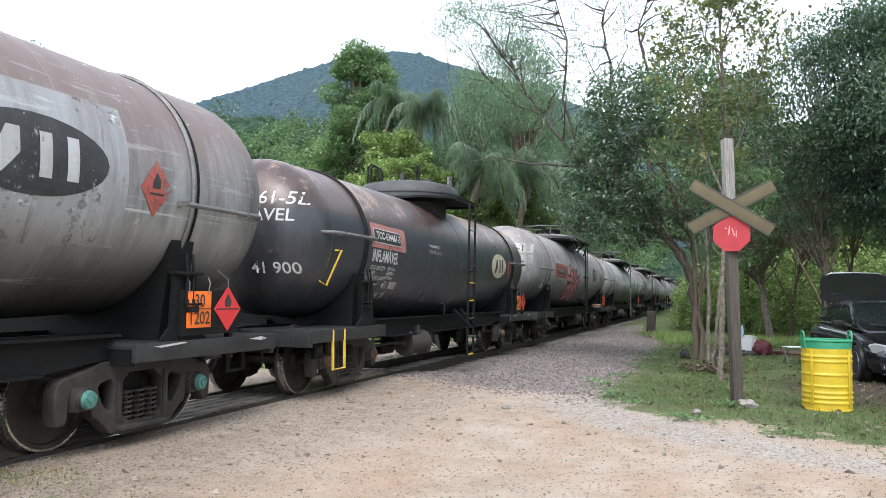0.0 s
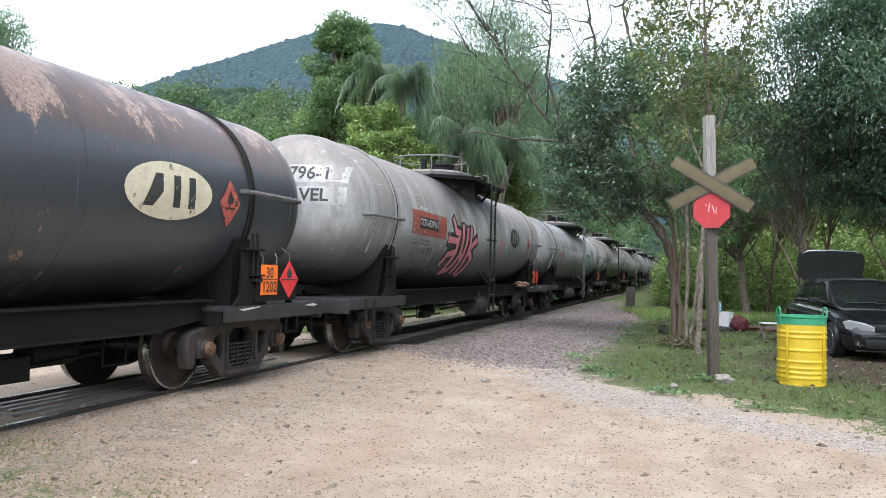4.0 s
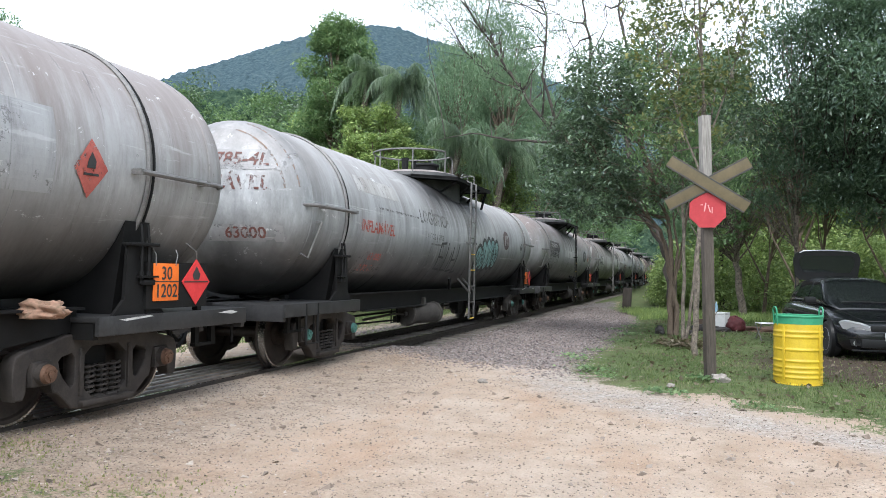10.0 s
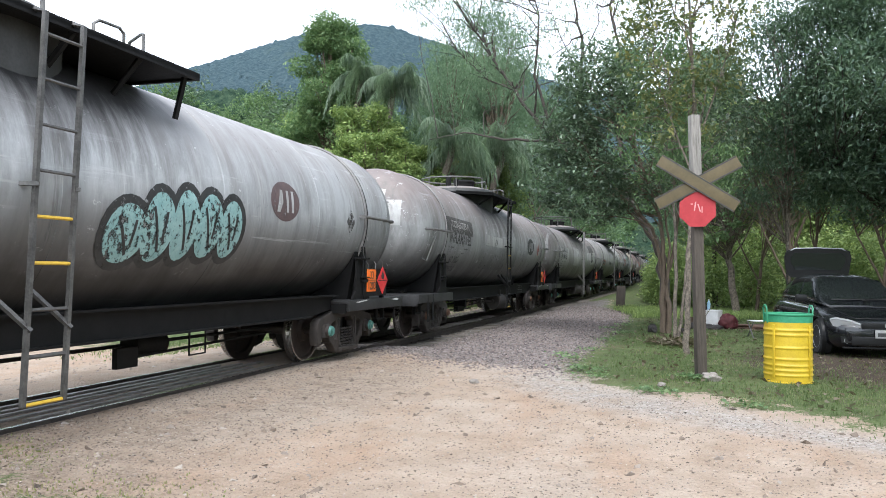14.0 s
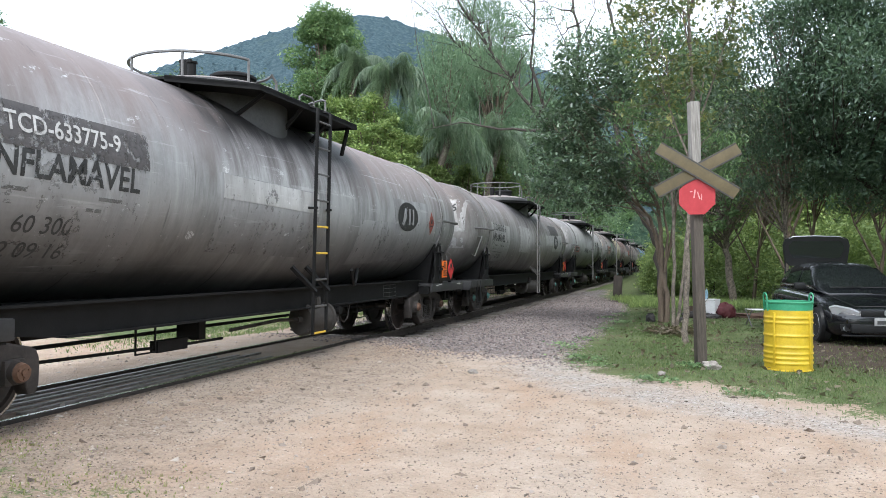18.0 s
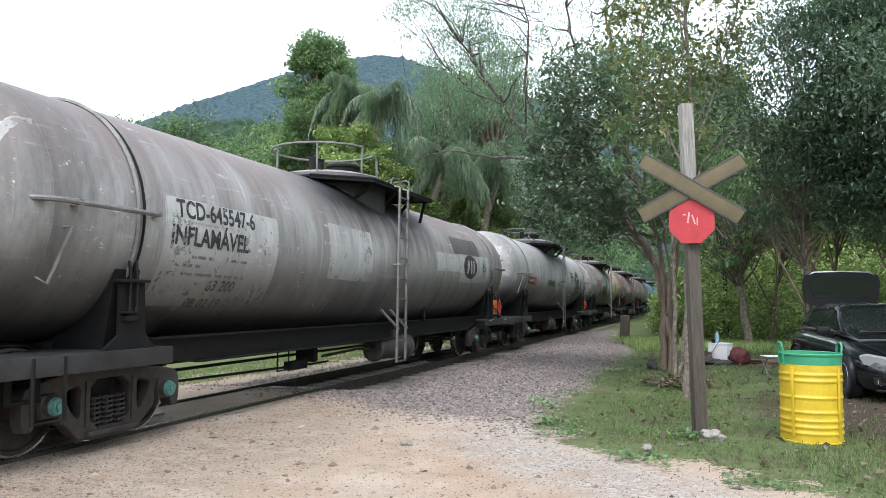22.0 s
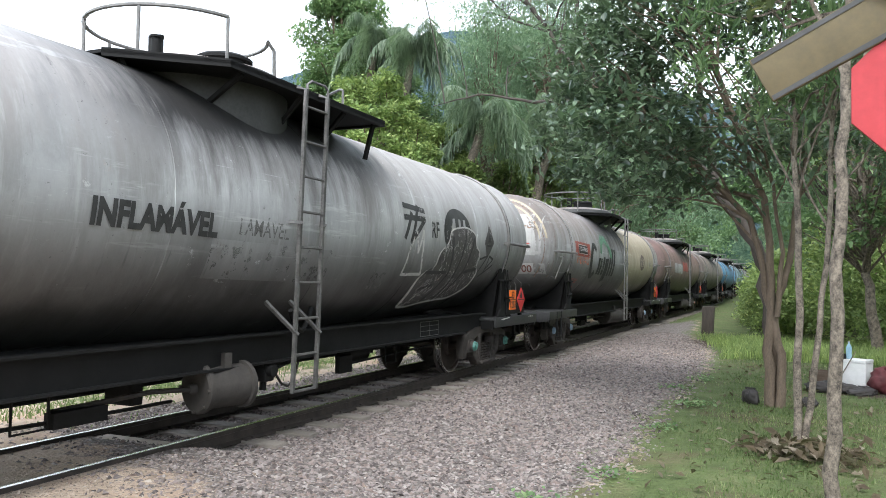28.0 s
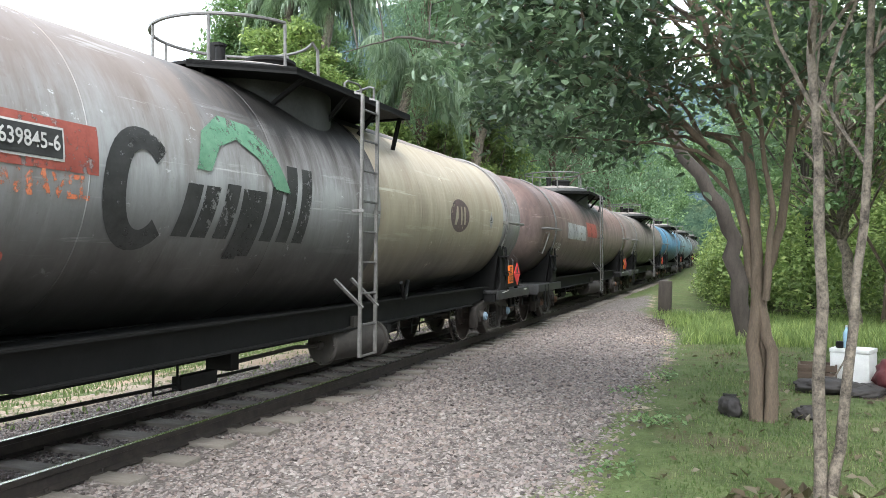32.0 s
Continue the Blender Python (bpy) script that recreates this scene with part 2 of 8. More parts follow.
def tank_paint(name, base, dark, rust, seed, soot=0.5, chips=0.3, gloss=0.34, oil=0.97, low=None, flakes=0.0, barrel=6.72, foul=0.8, dust=0.5, loss=0.0, belly_line=1.82):
    """Old wagon paint: soot on the crown, runs down the flanks, rust blooms, pale scuffs along the shell."""
    m, n, l, p = nodes_of(name)
    co = n.new("ShaderNodeTexCoord").outputs["Object"]
    mp = n.new("ShaderNodeMapping")
    mp.inputs["Location"].default_value = (seed * 3.1, seed * 7.7, seed * 1.3)
    l.new(co, mp.inputs[0])
    v = mp.outputs[0]
    cloud = noise_node(n, l, v, 0.55, 6, 0.62)
    runs = noise_node(n, l, v, 3.2, 6, 0.7, (0.25, 1.0, 0.16))
    scuff = noise_node(n, l, v, 5.0, 5, 0.7, (1.0, 0.12, 1.6))
    grain = noise_node(n, l, v, 38.0, 4, 0.65)
    sep = n.new("ShaderNodeSeparateXYZ")
    l.new(co, sep.inputs[0])
    h = sep.outputs["Z"]
    col = blend(n, l, ramp(n, l, cloud, [(0.35, g3(0)), (0.68, g3(1))]), base, tuple(c * 0.72 for c in base))
    col = blend(n, l, ramp(n, l, runs, [(0.44, g3(0)), (0.68, g3(0.72))]), col, dark)
    col = blend(n, l, ramp(n, l, noise_node(n, l, v, 1.5, 9, 0.72, (1.0, 1.0, 0.6)), [(0.5, g3(0)), (0.64, g3(0.42))]), col, dark)
    col = blend(n, l, ramp(n, l, noise_node(n, l, v, 9.0, 5, 0.7, (0.3, 1.0, 0.1)), [(0.55, g3(0)), (0.72, g3(0.4))]), col, tuple(min(c * 1.35, 0.75) for c in base))
    # soot and oil settled on the crown
    crown = n.new("ShaderNodeMapRange")
    crown.inputs["From Min"].default_value, crown.inputs["From Max"].default_value = 2.12, 2.85
    l.new(calc(n, l, "ADD", h, calc(n, l, "MULTIPLY", calc(n, l, "SUBTRACT", runs, 0.5), 1.3)), crown.inputs[0])
    col = blend(n, l, calc(n, l, "MULTIPLY", crown.outputs[0], soot, True), col, rust)
    col = blend(n, l, ramp(n, l, scuff, [(0.6, g3(0)), (0.66, g3(chips)), (0.8, g3(chips))]), col, tuple(min(c * 1.5 + 0.02, 0.7) for c in base))
    col = blend(n, l, ramp(n, l, noise_node(n, l, v, 2.1, 8, 0.75), [(0.62, g3(0)), (0.72, g3(0.7))]), col, rust)
    col = blend(n, l, calc(n, l, "MULTIPLY", grain, 0.22), col, dark)
    if low:
        # a second coat on the lower half, and paint flaked off near the crown
        edge = n.new("ShaderNodeMapRange")
        edge.inputs["From Min"].default_value, edge.inputs["From Max"].default_value = 2.42, 2.34
        l.new(calc(n, l, "ADD", h, calc(n, l, "MULTIPLY", calc(n, l, "SUBTRACT", cloud, 0.5), 0.25)), edge.inputs[0])
        col = blend(n, l, calc(n, l, "MULTIPLY", edge.outputs[0], 0.9), col, low)
    if flakes:
        up = n.new("ShaderNodeMapRange")
        up.inputs["From Min"].default_value, up.inputs["From Max"].default_value = 2.3, 2.75
        l.new(h, up.inputs[0])
        chip = ramp(n, l, calc(n, l, "ADD", noise_node(n, l, v, 1.1, 12, 0.8, (1.0, 1.0, 0.45)), calc(n, l, "MULTIPLY", up.outputs[0], 0.08)), [(0.605, g3(0)), (0.62, g3(flakes))])
        col = blend(n, l, chip, col, ramp(n, l, grain, [(0.35, (0.2, 0.1, 0.065)), (0.6, (0.42, 0.32, 0.26))]))
    # brown dust washed over the lower flank
    wash = n.new("ShaderNodeMapRange")
    wash.inputs["From Min"].default_value, wash.inputs["From Max"].default_value = 1.95, 1.45
    l.new(calc(n, l, "ADD", h, calc(n, l, "MULTIPLY", calc(n, l, "SUBTRACT", runs, 0.5), 0.9)), wash.inputs[0])
    col = blend(n, l, calc(n, l, "MULTIPLY", wash.outputs[0], dust, True), col, (0.1, 0.082, 0.07))
    # long scratches and thin dark drips
    col = blend(n, l, ramp(n, l, noise_node(n, l, v, 2.2, 8, 0.75, (1.0, 0.06, 3.2)), [(0.63, g3(0)), (0.66, g3(0.55))]), col, tuple(min(c * 1.6 + 0.03, 0.7) for c in base))
    col = blend(n, l, ramp(n, l, noise_node(n, l, v, 7.0, 6, 0.7, (0.3, 1.0, 0.05)), [(0.62, g3(0)), (0.7, g3(0.6))]), col, tuple(c * 0.5 for c in dark))
    # soot and rust streaked over the two heads
    ends = n.new("ShaderNodeMapRange")
    ends.inputs["From Min"].default_value, ends.inputs["From Max"].default_value = barrel - 0.15, barrel + 0.25
    l.new(calc(n, l, "ABSOLUTE", sep.outputs["Y"]), ends.inputs[0])
    blot = ramp(n, l, noise_node(n, l, v, 2.4, 9, 0.72, (1.0, 1.0, 0.42)), [(0.4, g3(0.15)), (0.62, g3(0.85))])
    col = blend(n, l, calc(n, l, "MULTIPLY", calc(n, l, "MULTIPLY", ends.outputs[0], blot), foul), col, tuple(c * 0.75 for c in dark))
    # small flakes and dark pock marks
    pock = calc(n, l, "MULTIPLY", ramp(n, l, noise_node(n, l, v, 17.0, 7, 0.75), [(0.63, g3(0)), (0.67, g3(0.75))]), ramp(n, l, cloud, [(0.45, g3(0)), (0.6, g3(1))]))
    col = blend(n, l, pock, col, tuple(c * 0.6 for c in dark))
    flake = calc(n, l, "MULTIPLY", ramp(n, l, noise_node(n, l, v, 6.0, 9, 0.78, (1.0, 0.6, 1.0)), [(0.62, g3(0)), (0.64, g3(0.7))]), ramp(n, l, cloud, [(0.5, g3(1)), (0.62, g3(0))]))
    col = blend(n, l, flake, col, tuple(min(c * 1.45 + 0.03, 0.75) for c in base))
    # belly blackened by height: road grime and the underside's shade in one colour
    grime_shade = n.new("ShaderNodeMapRange")
    grime_shade.inputs["From Min"].default_value, grime_shade.inputs["From Max"].default_value = belly_line, belly_line - 0.8
    l.new(calc(n, l, "ADD", h, calc(n, l, "MULTIPLY", calc(n, l, "SUBTRACT", cloud, 0.5), 1.2)), grime_shade.inputs[0])
    col = blend(n, l, calc(n, l, "MULTIPLY", grime_shade.outputs[0], 0.9, True), col, (0.014, 0.013, 0.012))
    # oil spilled from the dome, spread over the shell below the walkway
    if oil:
        reach = calc(n, l, "ABSOLUTE", calc(n, l, "ADD", sep.outputs["Y"], 0.45))
        along = n.new("ShaderNodeMapRange")
        along.inputs["From Min"].default_value, along.inputs["From Max"].default_value = 2.7, 1.6
        l.new(calc(n, l, "ADD", reach, calc(n, l, "MULTIPLY", calc(n, l, "SUBTRACT", runs, 0.5), 2.4)), along.inputs[0])
        high = n.new("ShaderNodeMapRange")
        high.inputs["From Min"].default_value, high.inputs["From Max"].default_value = 2.15, 2.75
        l.new(calc(n, l, "ADD", h, calc(n, l, "MULTIPLY", calc(n, l, "SUBTRACT", runs, 0.5), 1.0)), high.inputs[0])
        col = blend(n, l, calc(n, l, "MULTIPLY", calc(n, l, "MULTIPLY", along.outputs[0], high.outputs[0]), oil, True), col, (0.016, 0.015, 0.015))
    l.new(col, p.inputs["Base Color"])
    rr = n.new("ShaderNodeMapRange")
    rr.inputs["To Min"].default_value, rr.inputs["To Max"].default_value = gloss - 0.1, gloss + 0.25
    l.new(runs, rr.inputs[0])
    l.new(rr.outputs[0], p.inputs["Roughness"])
    p.inputs["Metallic"].default_value = 0.25
    bump(n, l, calc(n, l, "ADD", calc(n, l, "MULTIPLY", grain, 0.3), calc(n, l, "MULTIPLY", cloud, 2.0)), 0.35, 0.012, p)
    if loss:
        worn_through(m, n, l, p, loss, 9.0)
    return m


def leaf_paint(name, a, b, c, rough=0.5, through=0.4, gloss=0.5):
    """Leaves, each its own tint, some light passing through."""
    m, n, l, p = nodes_of(name)
    r = n.new("ShaderNodeNewGeometry").outputs["Random Per Island"]
    col = ramp(n, l, r, [(0.0, a), (0.55, b), (1.0, c)])
    co = n.new("ShaderNodeTexCoord").outputs["Object"]
    col = blend(n, l, ramp(n, l, noise_node(n, l, co, 0.9, 4), [(0.42, g3(0.5)), (0.6, g3(0.0))]), col, tuple(q * 0.7 for q in a))
    l.new(col, p.inputs["Base Color"])
    p.inputs["Roughness"].default_value = rough
    p.inputs["Specular IOR Level"].default_value = gloss
    tr = n.new("ShaderNodeBsdfTranslucent")
    l.new(blend(n, l, 0.3, col, (0.2, 0.3, 0.09)), tr.inputs[0])
    mx = n.new("ShaderNodeMixShader")
    mx.inputs[0].default_value = through
    l.new(p.outputs[0], mx.inputs[1])
    l.new(tr.outputs[0], mx.inputs[2])
    l.new(mx.outputs[0], n["Material Output"].inputs[0])
    return m


BLACK = surface("black_grime", (0.003, 0.003, 0.003), (0.011, 0.0105, 0.0105), 0.72, 0.0, 5, 50, 0.004, spec=0.25)
TREAD = surface("polished_tread", (0.35, 0.34, 0.33), (0.62, 0.61, 0.6), 0.25, 1.0, 9, 70, 0.001)
WHEELRUST = surface("brown_wheel_rust", (0.01, 0.0085, 0.008), (0.06, 0.044, 0.036), 0.6, 0.2, 6, 50, 0.003)
CAST = surface("cast_iron_dust", (0.01, 0.009, 0.0085), (0.062, 0.05, 0.043), 0.72, 0.1, 7, 60, 0.006)
BARPAINT = surface("grey_bar_paint", (0.075, 0.071, 0.068), (0.22, 0.212, 0.205), 0.5, 0.2, 8, 60, 0.002)
LADDERPAINT = surface("dull_ladder_paint", (0.025, 0.024, 0.023), (0.15, 0.145, 0.14), 0.5, 0.2, 9, 60, 0.002)
YELLOWBAR = surface("yellow_step_paint", (0.42, 0.26, 0.02), (0.75, 0.5, 0.06), 0.55, 0.0, 12, 70, 0.002)
DECK = surface("worn_black_deck", (0.01, 0.01, 0.0105), (0.055, 0.054, 0.055), 0.5, 0.1, 4, 30, 0.004, 0.6, spec=0.4)
TEAL = surface("teal_cap_paint", (0.025, 0.11, 0.095), (0.13, 0.3, 0.26), 0.6, 0.0, 14, 70, 0.003)
BLUECAP = surface("pale_blue_cap_paint", (0.13, 0.19, 0.26), (0.3, 0.4, 0.5), 0.6, 0.0, 14, 70, 0.003)
RUSTCAP = surface("rusty_cap", (0.07, 0.035, 0.02), (0.2, 0.11, 0.07), 0.7, 0.2, 14, 70, 0.003)
ORANGE = surface("orange_plate", (0.75, 0.13, 0.01), (0.95, 0.22, 0.03), 0.5, 0.0, 8, 60, 0.0)
REDPLATE = surface("red_plate", (0.5, 0.02, 0.025), (0.75, 0.06, 0.06), 0.5, 0.0, 8, 60, 0.0)
INK = surface("black_plate_paint", (0.012, 0.012, 0.012), (0.05, 0.05, 0.05), 0.6, 0.0, 9, 45, 0.0)
STENCIL = worn_paint("black_letter_paint", (0.012, 0.012, 0.012), (0.05, 0.05, 0.05), 0.22)
WHITEPAINT = surface("white_plate_paint", (0.32, 0.31, 0.3), (0.66, 0.65, 0.63), 0.6, 0.0, 6, 40, 0.0)
CHALK = worn_paint("white_letter_paint", (0.32, 0.31, 0.3), (0.66, 0.65, 0.63), 0.2)

# ---------------------------------------------------------------- ground
TRACK = -5.36          # x of the track's middle; rail heads at z = 0
GAUGE = 0.535          # half the gauge to the heads' middle
CROSS0, CROSS1 = 4.2, 13.4   # the dirt road's width where it meets the rails


def smooth(a, b, x):
    t = np.clip((x - a) / (b - a), 0, 1)
    return t * t * (3 - 2 * t)


def grass_edge(y):
    """x of the lawn's edge towards the track, along y."""
    return np.interp(y, [6.6, 7.6, 8.5, 9.3, 10.2, 12.0, 15.0, 18.0, 23.0, 27.0, 32.0, 45.0], [4.6, 2.3, 1.2, 0.4, -0.75, -1.25, -1.1, -1.2, -1.15, -1.4, -2.4, -3.4])


def terrain(x, y):
    z = np.full(np.shape(x), -0.07)
    bed = smooth(1.9, 1.2, np.abs(x - TRACK)) * (1 - smooth(CROSS0 - 0.6, CROSS0, y) * (1 - smooth(CROSS1 - 0.3, CROSS1 + 0.5, y)))
    road = smooth(2.2, 0.9, np.abs(x - TRACK)) * smooth(CROSS0 - 0.6, CROSS0, y) * (1 - smooth(CROSS1 - 0.3, CROSS1 + 0.5, y))
    z = z - bed * 0.095 + road * 0.035
    z = z - smooth(-7.0, -8.5, x) * 0.12
    z = z - smooth(22, 36, y) * smooth(-3.6, -2.0, x) * 0.16
    lawn = smooth(0.0, 0.7, x - grass_edge(y))
    z = z + lawn * 0.03
    z = z + 0.018 * np.sin(x * 1.7 + 0.6 * y) * np.cos(y * 1.3 - x * 0.4) * (1 - bed) * (1 - road)
    # the valley's slopes behind the line and beyond the lawn
    z = z + smooth(-14, -60, x) * 6.0 + smooth(60, 160, y) * 2.0 + smooth(14, 60, x) * 3.0
    return z


def spaced(fine0, fine1, step, lo, hi, grow=1.22):
    a = list(np.arange(fine0, fine1 + 1e-6, step))
    s = step
    while a[-1] < hi:
        s *= grow
        a.append(min(a[-1] + s, hi))
    s = step
    while a[0] > lo:
        s *= grow
        a.insert(0, max(a[0] - s, lo))
    return np.array(a)


gx, gy = spaced(-10.5, 6.5, 0.13, -1500, 1500), spaced(2.0, 36.0, 0.13, -1500, 1500)
GX, GY = np.meshgrid(gx, gy)
gverts = np.stack([GX, GY, terrain(GX, GY)], -1).reshape(-1, 3)
gi = np.arange(len(gverts)).reshape(len(gy), len(gx))
gfaces = np.stack([gi[:-1, :-1], gi[:-1, 1:], gi[1:, 1:], gi[1:, :-1]], -1).reshape(-1, 4)
gme = soup("ground", gverts, gfaces, True)
X, Y = gverts[:, 0], gverts[:, 1]
lawn = smooth(-0.8, 0.5 + 1.1 * smooth(11.0, 9.0, Y), X - grass_edge(Y))
lawn = np.maximum(lawn, smooth(0.5, -0.9, Y - 4.6 + 0.35 * (X + 3.5)) * smooth(-1.2, -2.6, X) * 0.5)
lawn = np.maximum(lawn, smooth(-8.2, -9.6, X) * smooth(11.0, 14.0, Y))
lawn = np.maximum(lawn, smooth(-6.6, -7.4, X) * smooth(13.5, 16.0, Y) * 0.55)
lawn = np.maximum(lawn, smooth(-12, -18, X))
lawn = np.maximum(lawn, smooth(38, 44, Y))
stone = smooth(0.4, -0.5, X - grass_edge(Y)) * smooth(0.0, 2.2, Y - (11.2 - 0.42 * (X + 4.0)) - 0.0)
stone = np.maximum(stone, smooth(1.5, 1.0, np.abs(X - TRACK)) * (1 - smooth(CROSS0 - 0.8, CROSS0, Y) * (1 - smooth(CROSS1 - 0.5, CROSS1 + 0.4, Y))))
shoal = smooth(1.5, 0.1, np.abs(X - grass_edge(Y) + 0.75 + 0.3 * np.sin(Y * 0.9))) * smooth(15, 11, Y) * smooth(-2.6, -1.0, X)
stone = stone * (1 - 0.9 * smooth(1.1, 0.5, np.hypot((X + 1.9) / 0.9, (Y - 27.5) / 3.2)))
stone = stone * smooth(-7.3, -6.5, X)
# bare earth patches, also used to darken the ground the trees shade
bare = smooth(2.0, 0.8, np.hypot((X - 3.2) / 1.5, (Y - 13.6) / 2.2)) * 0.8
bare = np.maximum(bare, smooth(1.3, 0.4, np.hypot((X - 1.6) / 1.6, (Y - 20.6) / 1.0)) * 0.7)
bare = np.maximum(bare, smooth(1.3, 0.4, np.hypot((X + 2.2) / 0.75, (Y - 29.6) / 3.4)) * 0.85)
soil = smooth(2.3, 0.5, np.abs(X - TRACK - 1.2 + 0.3 * np.sin(Y * 1.3))) * smooth(12.8, 10.4, Y) * (1 - 0.75 * smooth(5.6, 7.0, Y) * smooth(-3.9, -4.6, X))
soil = np.maximum(soil, smooth(1.0, -1.4, Y - 5.2 + 0.35 * (X + 3.5)) * smooth(-0.4, -1.8, X) * 0.8)
for key, val in (("soil", soil), ("bare", bare), ("lawn", lawn), ("stone", stone), ("shoal", shoal)):
    gme.attributes.new(key, "FLOAT", "POINT").data.foreach_set("value", val.astype(np.float32))


def ground_paint():
    m, n, l, p = nodes_of("ground_cover")
    co = n.new("ShaderNodeTexCoord").outputs["Object"]
    big, mid, fine = noise_node(n, l, co, 0.35, 5, 0.6), noise_node(n, l, co, 2.2, 6, 0.65), noise_node(n, l, co, 26, 5, 0.7)
    vor = n.new("ShaderNodeTexVoronoi")
    vor.inputs["Scale"].default_value = 32
    l.new(co, vor.inputs["Vector"])
    dirt = ramp(n, l, mid, [(0.3, (0.29, 0.215, 0.155)), (0.7, (0.44, 0.35, 0.275))])
    dirt = blend(n, l, ramp(n, l, big, [(0.42, g3(0.0)), (0.66, g3(0.55))]), dirt, (0.44, 0.38, 0.32))
    dirt = blend(n, l, ramp(n, l, fine, [(0.55, g3(0)), (0.8, g3(0.6))]), dirt, (0.22, 0.165, 0.12))
    dirt = blend(n, l, ramp(n, l, noise_node(n, l, co, 1.1, 6, 0.7, (1.0, 0.28, 1.0)), [(0.48, g3(0)), (0.66, g3(0.6))]), dirt, (0.36, 0.235, 0.155))
    dirt = blend(n, l, ramp(n, l, noise_node(n, l, co, 90, 3, 0.6), [(0.6, g3(0)), (0.7, g3(0.75))]), dirt, (0.17, 0.135, 0.105))
    dirt = blend(n, l, ramp(n, l, noise_node(n, l, co, 70, 3, 0.6), [(0.64, g3(0)), (0.72, g3(0.7))]), dirt, (0.55, 0.5, 0.44))
    rock = ramp(n, l, vor.outputs["Color"], [(0.1, (0.12, 0.1, 0.09)), (0.6, (0.26, 0.23, 0.215)), (1.0, (0.42, 0.39, 0.37))])
    # crevices between the stones painted darker, as shade in the colour
    rock = blend(n, l, ramp(n, l, vor.outputs["Distance"], [(0.25, g3(0)), (0.6, g3(0.8))]), rock, (0.09, 0.077, 0.07))
    turf = ramp(n, l, mid, [(0.3, (0.062, 0.085, 0.032)), (0.55, (0.115, 0.15, 0.058)), (0.8, (0.19, 0.19, 0.098))])
    turf = blend(n, l, ramp(n, l, noise_node(n, l, co, 0.9, 5, 0.7), [(0.5, g3(0)), (0.68, g3(0.8))]), turf, (0.14, 0.105, 0.07))
    turf = blend(n, l, calc(n, l, "MULTIPLY", fine, 0.5), turf, (0.04, 0.05, 0.02))

    def mask(key, spread):
        a = n.new("ShaderNodeAttribute")
        a.attribute_name = key
        w = calc(n, l, "ADD", a.outputs["Fac"], calc(n, l, "MULTIPLY", calc(n, l, "SUBTRACT", calc(n, l, "ADD", mid, calc(n, l, "MULTIPLY", fine, 0.6)), 0.8), spread))
        return ramp(n, l, w, [(0.4, g3(0)), (0.6, g3(1))])

    grit = ramp(n, l, vor.outputs["Color"], [(0.1, (0.2, 0.18, 0.16)), (0.6, (0.34, 0.315, 0.29)), (1.0, (0.5, 0.475, 0.45))])
    at = n.new("ShaderNodeAttribute")
    at.attribute_name = "shoal"
    col = blend(n, l, calc(n, l, "MULTIPLY", calc(n, l, "MULTIPLY", at.outputs["Fac"], 0.85), ramp(n, l, mid, [(0.3, g3(0.25)), (0.6, g3(1))])), dirt, grit)
    loam = ramp(n, l, fine, [(0.3, (0.15, 0.112, 0.084)), (0.55, (0.29, 0.228, 0.176)), (0.75, (0.44, 0.375, 0.31))])
    earth = n.new("ShaderNodeAttribute")
    earth.attribute_name = "soil"
    patchwork = ramp(n, l, noise_node(n, l, co, 3.4, 7, 0.75), [(0.38, g3(0.1)), (0.62, g3(1))])
    col = blend(n, l, calc(n, l, "MULTIPLY", earth.outputs["Fac"], patchwork), col, loam)
    col = blend(n, l, mask("stone", 1.3), col, rock)
    col = blend(n, l, mask("lawn", 2.0), col, turf)
    # bare soil colour, lowered further to include the shade under the trees
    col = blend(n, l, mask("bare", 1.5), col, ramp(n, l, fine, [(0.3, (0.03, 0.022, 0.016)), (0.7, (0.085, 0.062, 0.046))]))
    l.new(col, p.inputs["Base Color"])
    p.inputs["Roughness"].default_value = 0.95
    p.inputs["Specular IOR Level"].default_value = 0.2
    bump(n, l, calc(n, l, "ADD", fine, calc(n, l, "MULTIPLY", vor.outputs["Distance"], 0.8)), 0.7, 0.03, p)
    return m


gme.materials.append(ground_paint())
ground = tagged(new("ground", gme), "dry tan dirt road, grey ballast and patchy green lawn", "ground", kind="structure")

# ---------------------------------------------------------------- track
RAILSIDE = surface("rail_rust", (0.018, 0.015, 0.014), (0.07, 0.055, 0.046), 0.7, 0.2, 7, 60, 0.003)
TIMBER = surface("grey_sleeper_wood", (0.11, 0.096, 0.082), (0.3, 0.265, 0.23), 0.85, 0, 4, 45, 0.01, 0.6, (1, 6, 6), 0.5)
Y0, Y1 = -40.0, 190.0


def rail_shape(y0, y1):
    prof = [(-0.062, -0.15), (0.062, -0.15), (0.062, -0.138), (0.012, -0.118), (0.009, -0.045), (0.033, -0.036), (0.033, -0.008), (0.026, 0.0), (-0.026, 0.0), (-0.033, -0.008), (-0.033, -0.036), (-0.009, -0.045), (-0.012, -0.118), (-0.062, -0.138)]
    return Shape().prism(prof, y0, y1, "y")


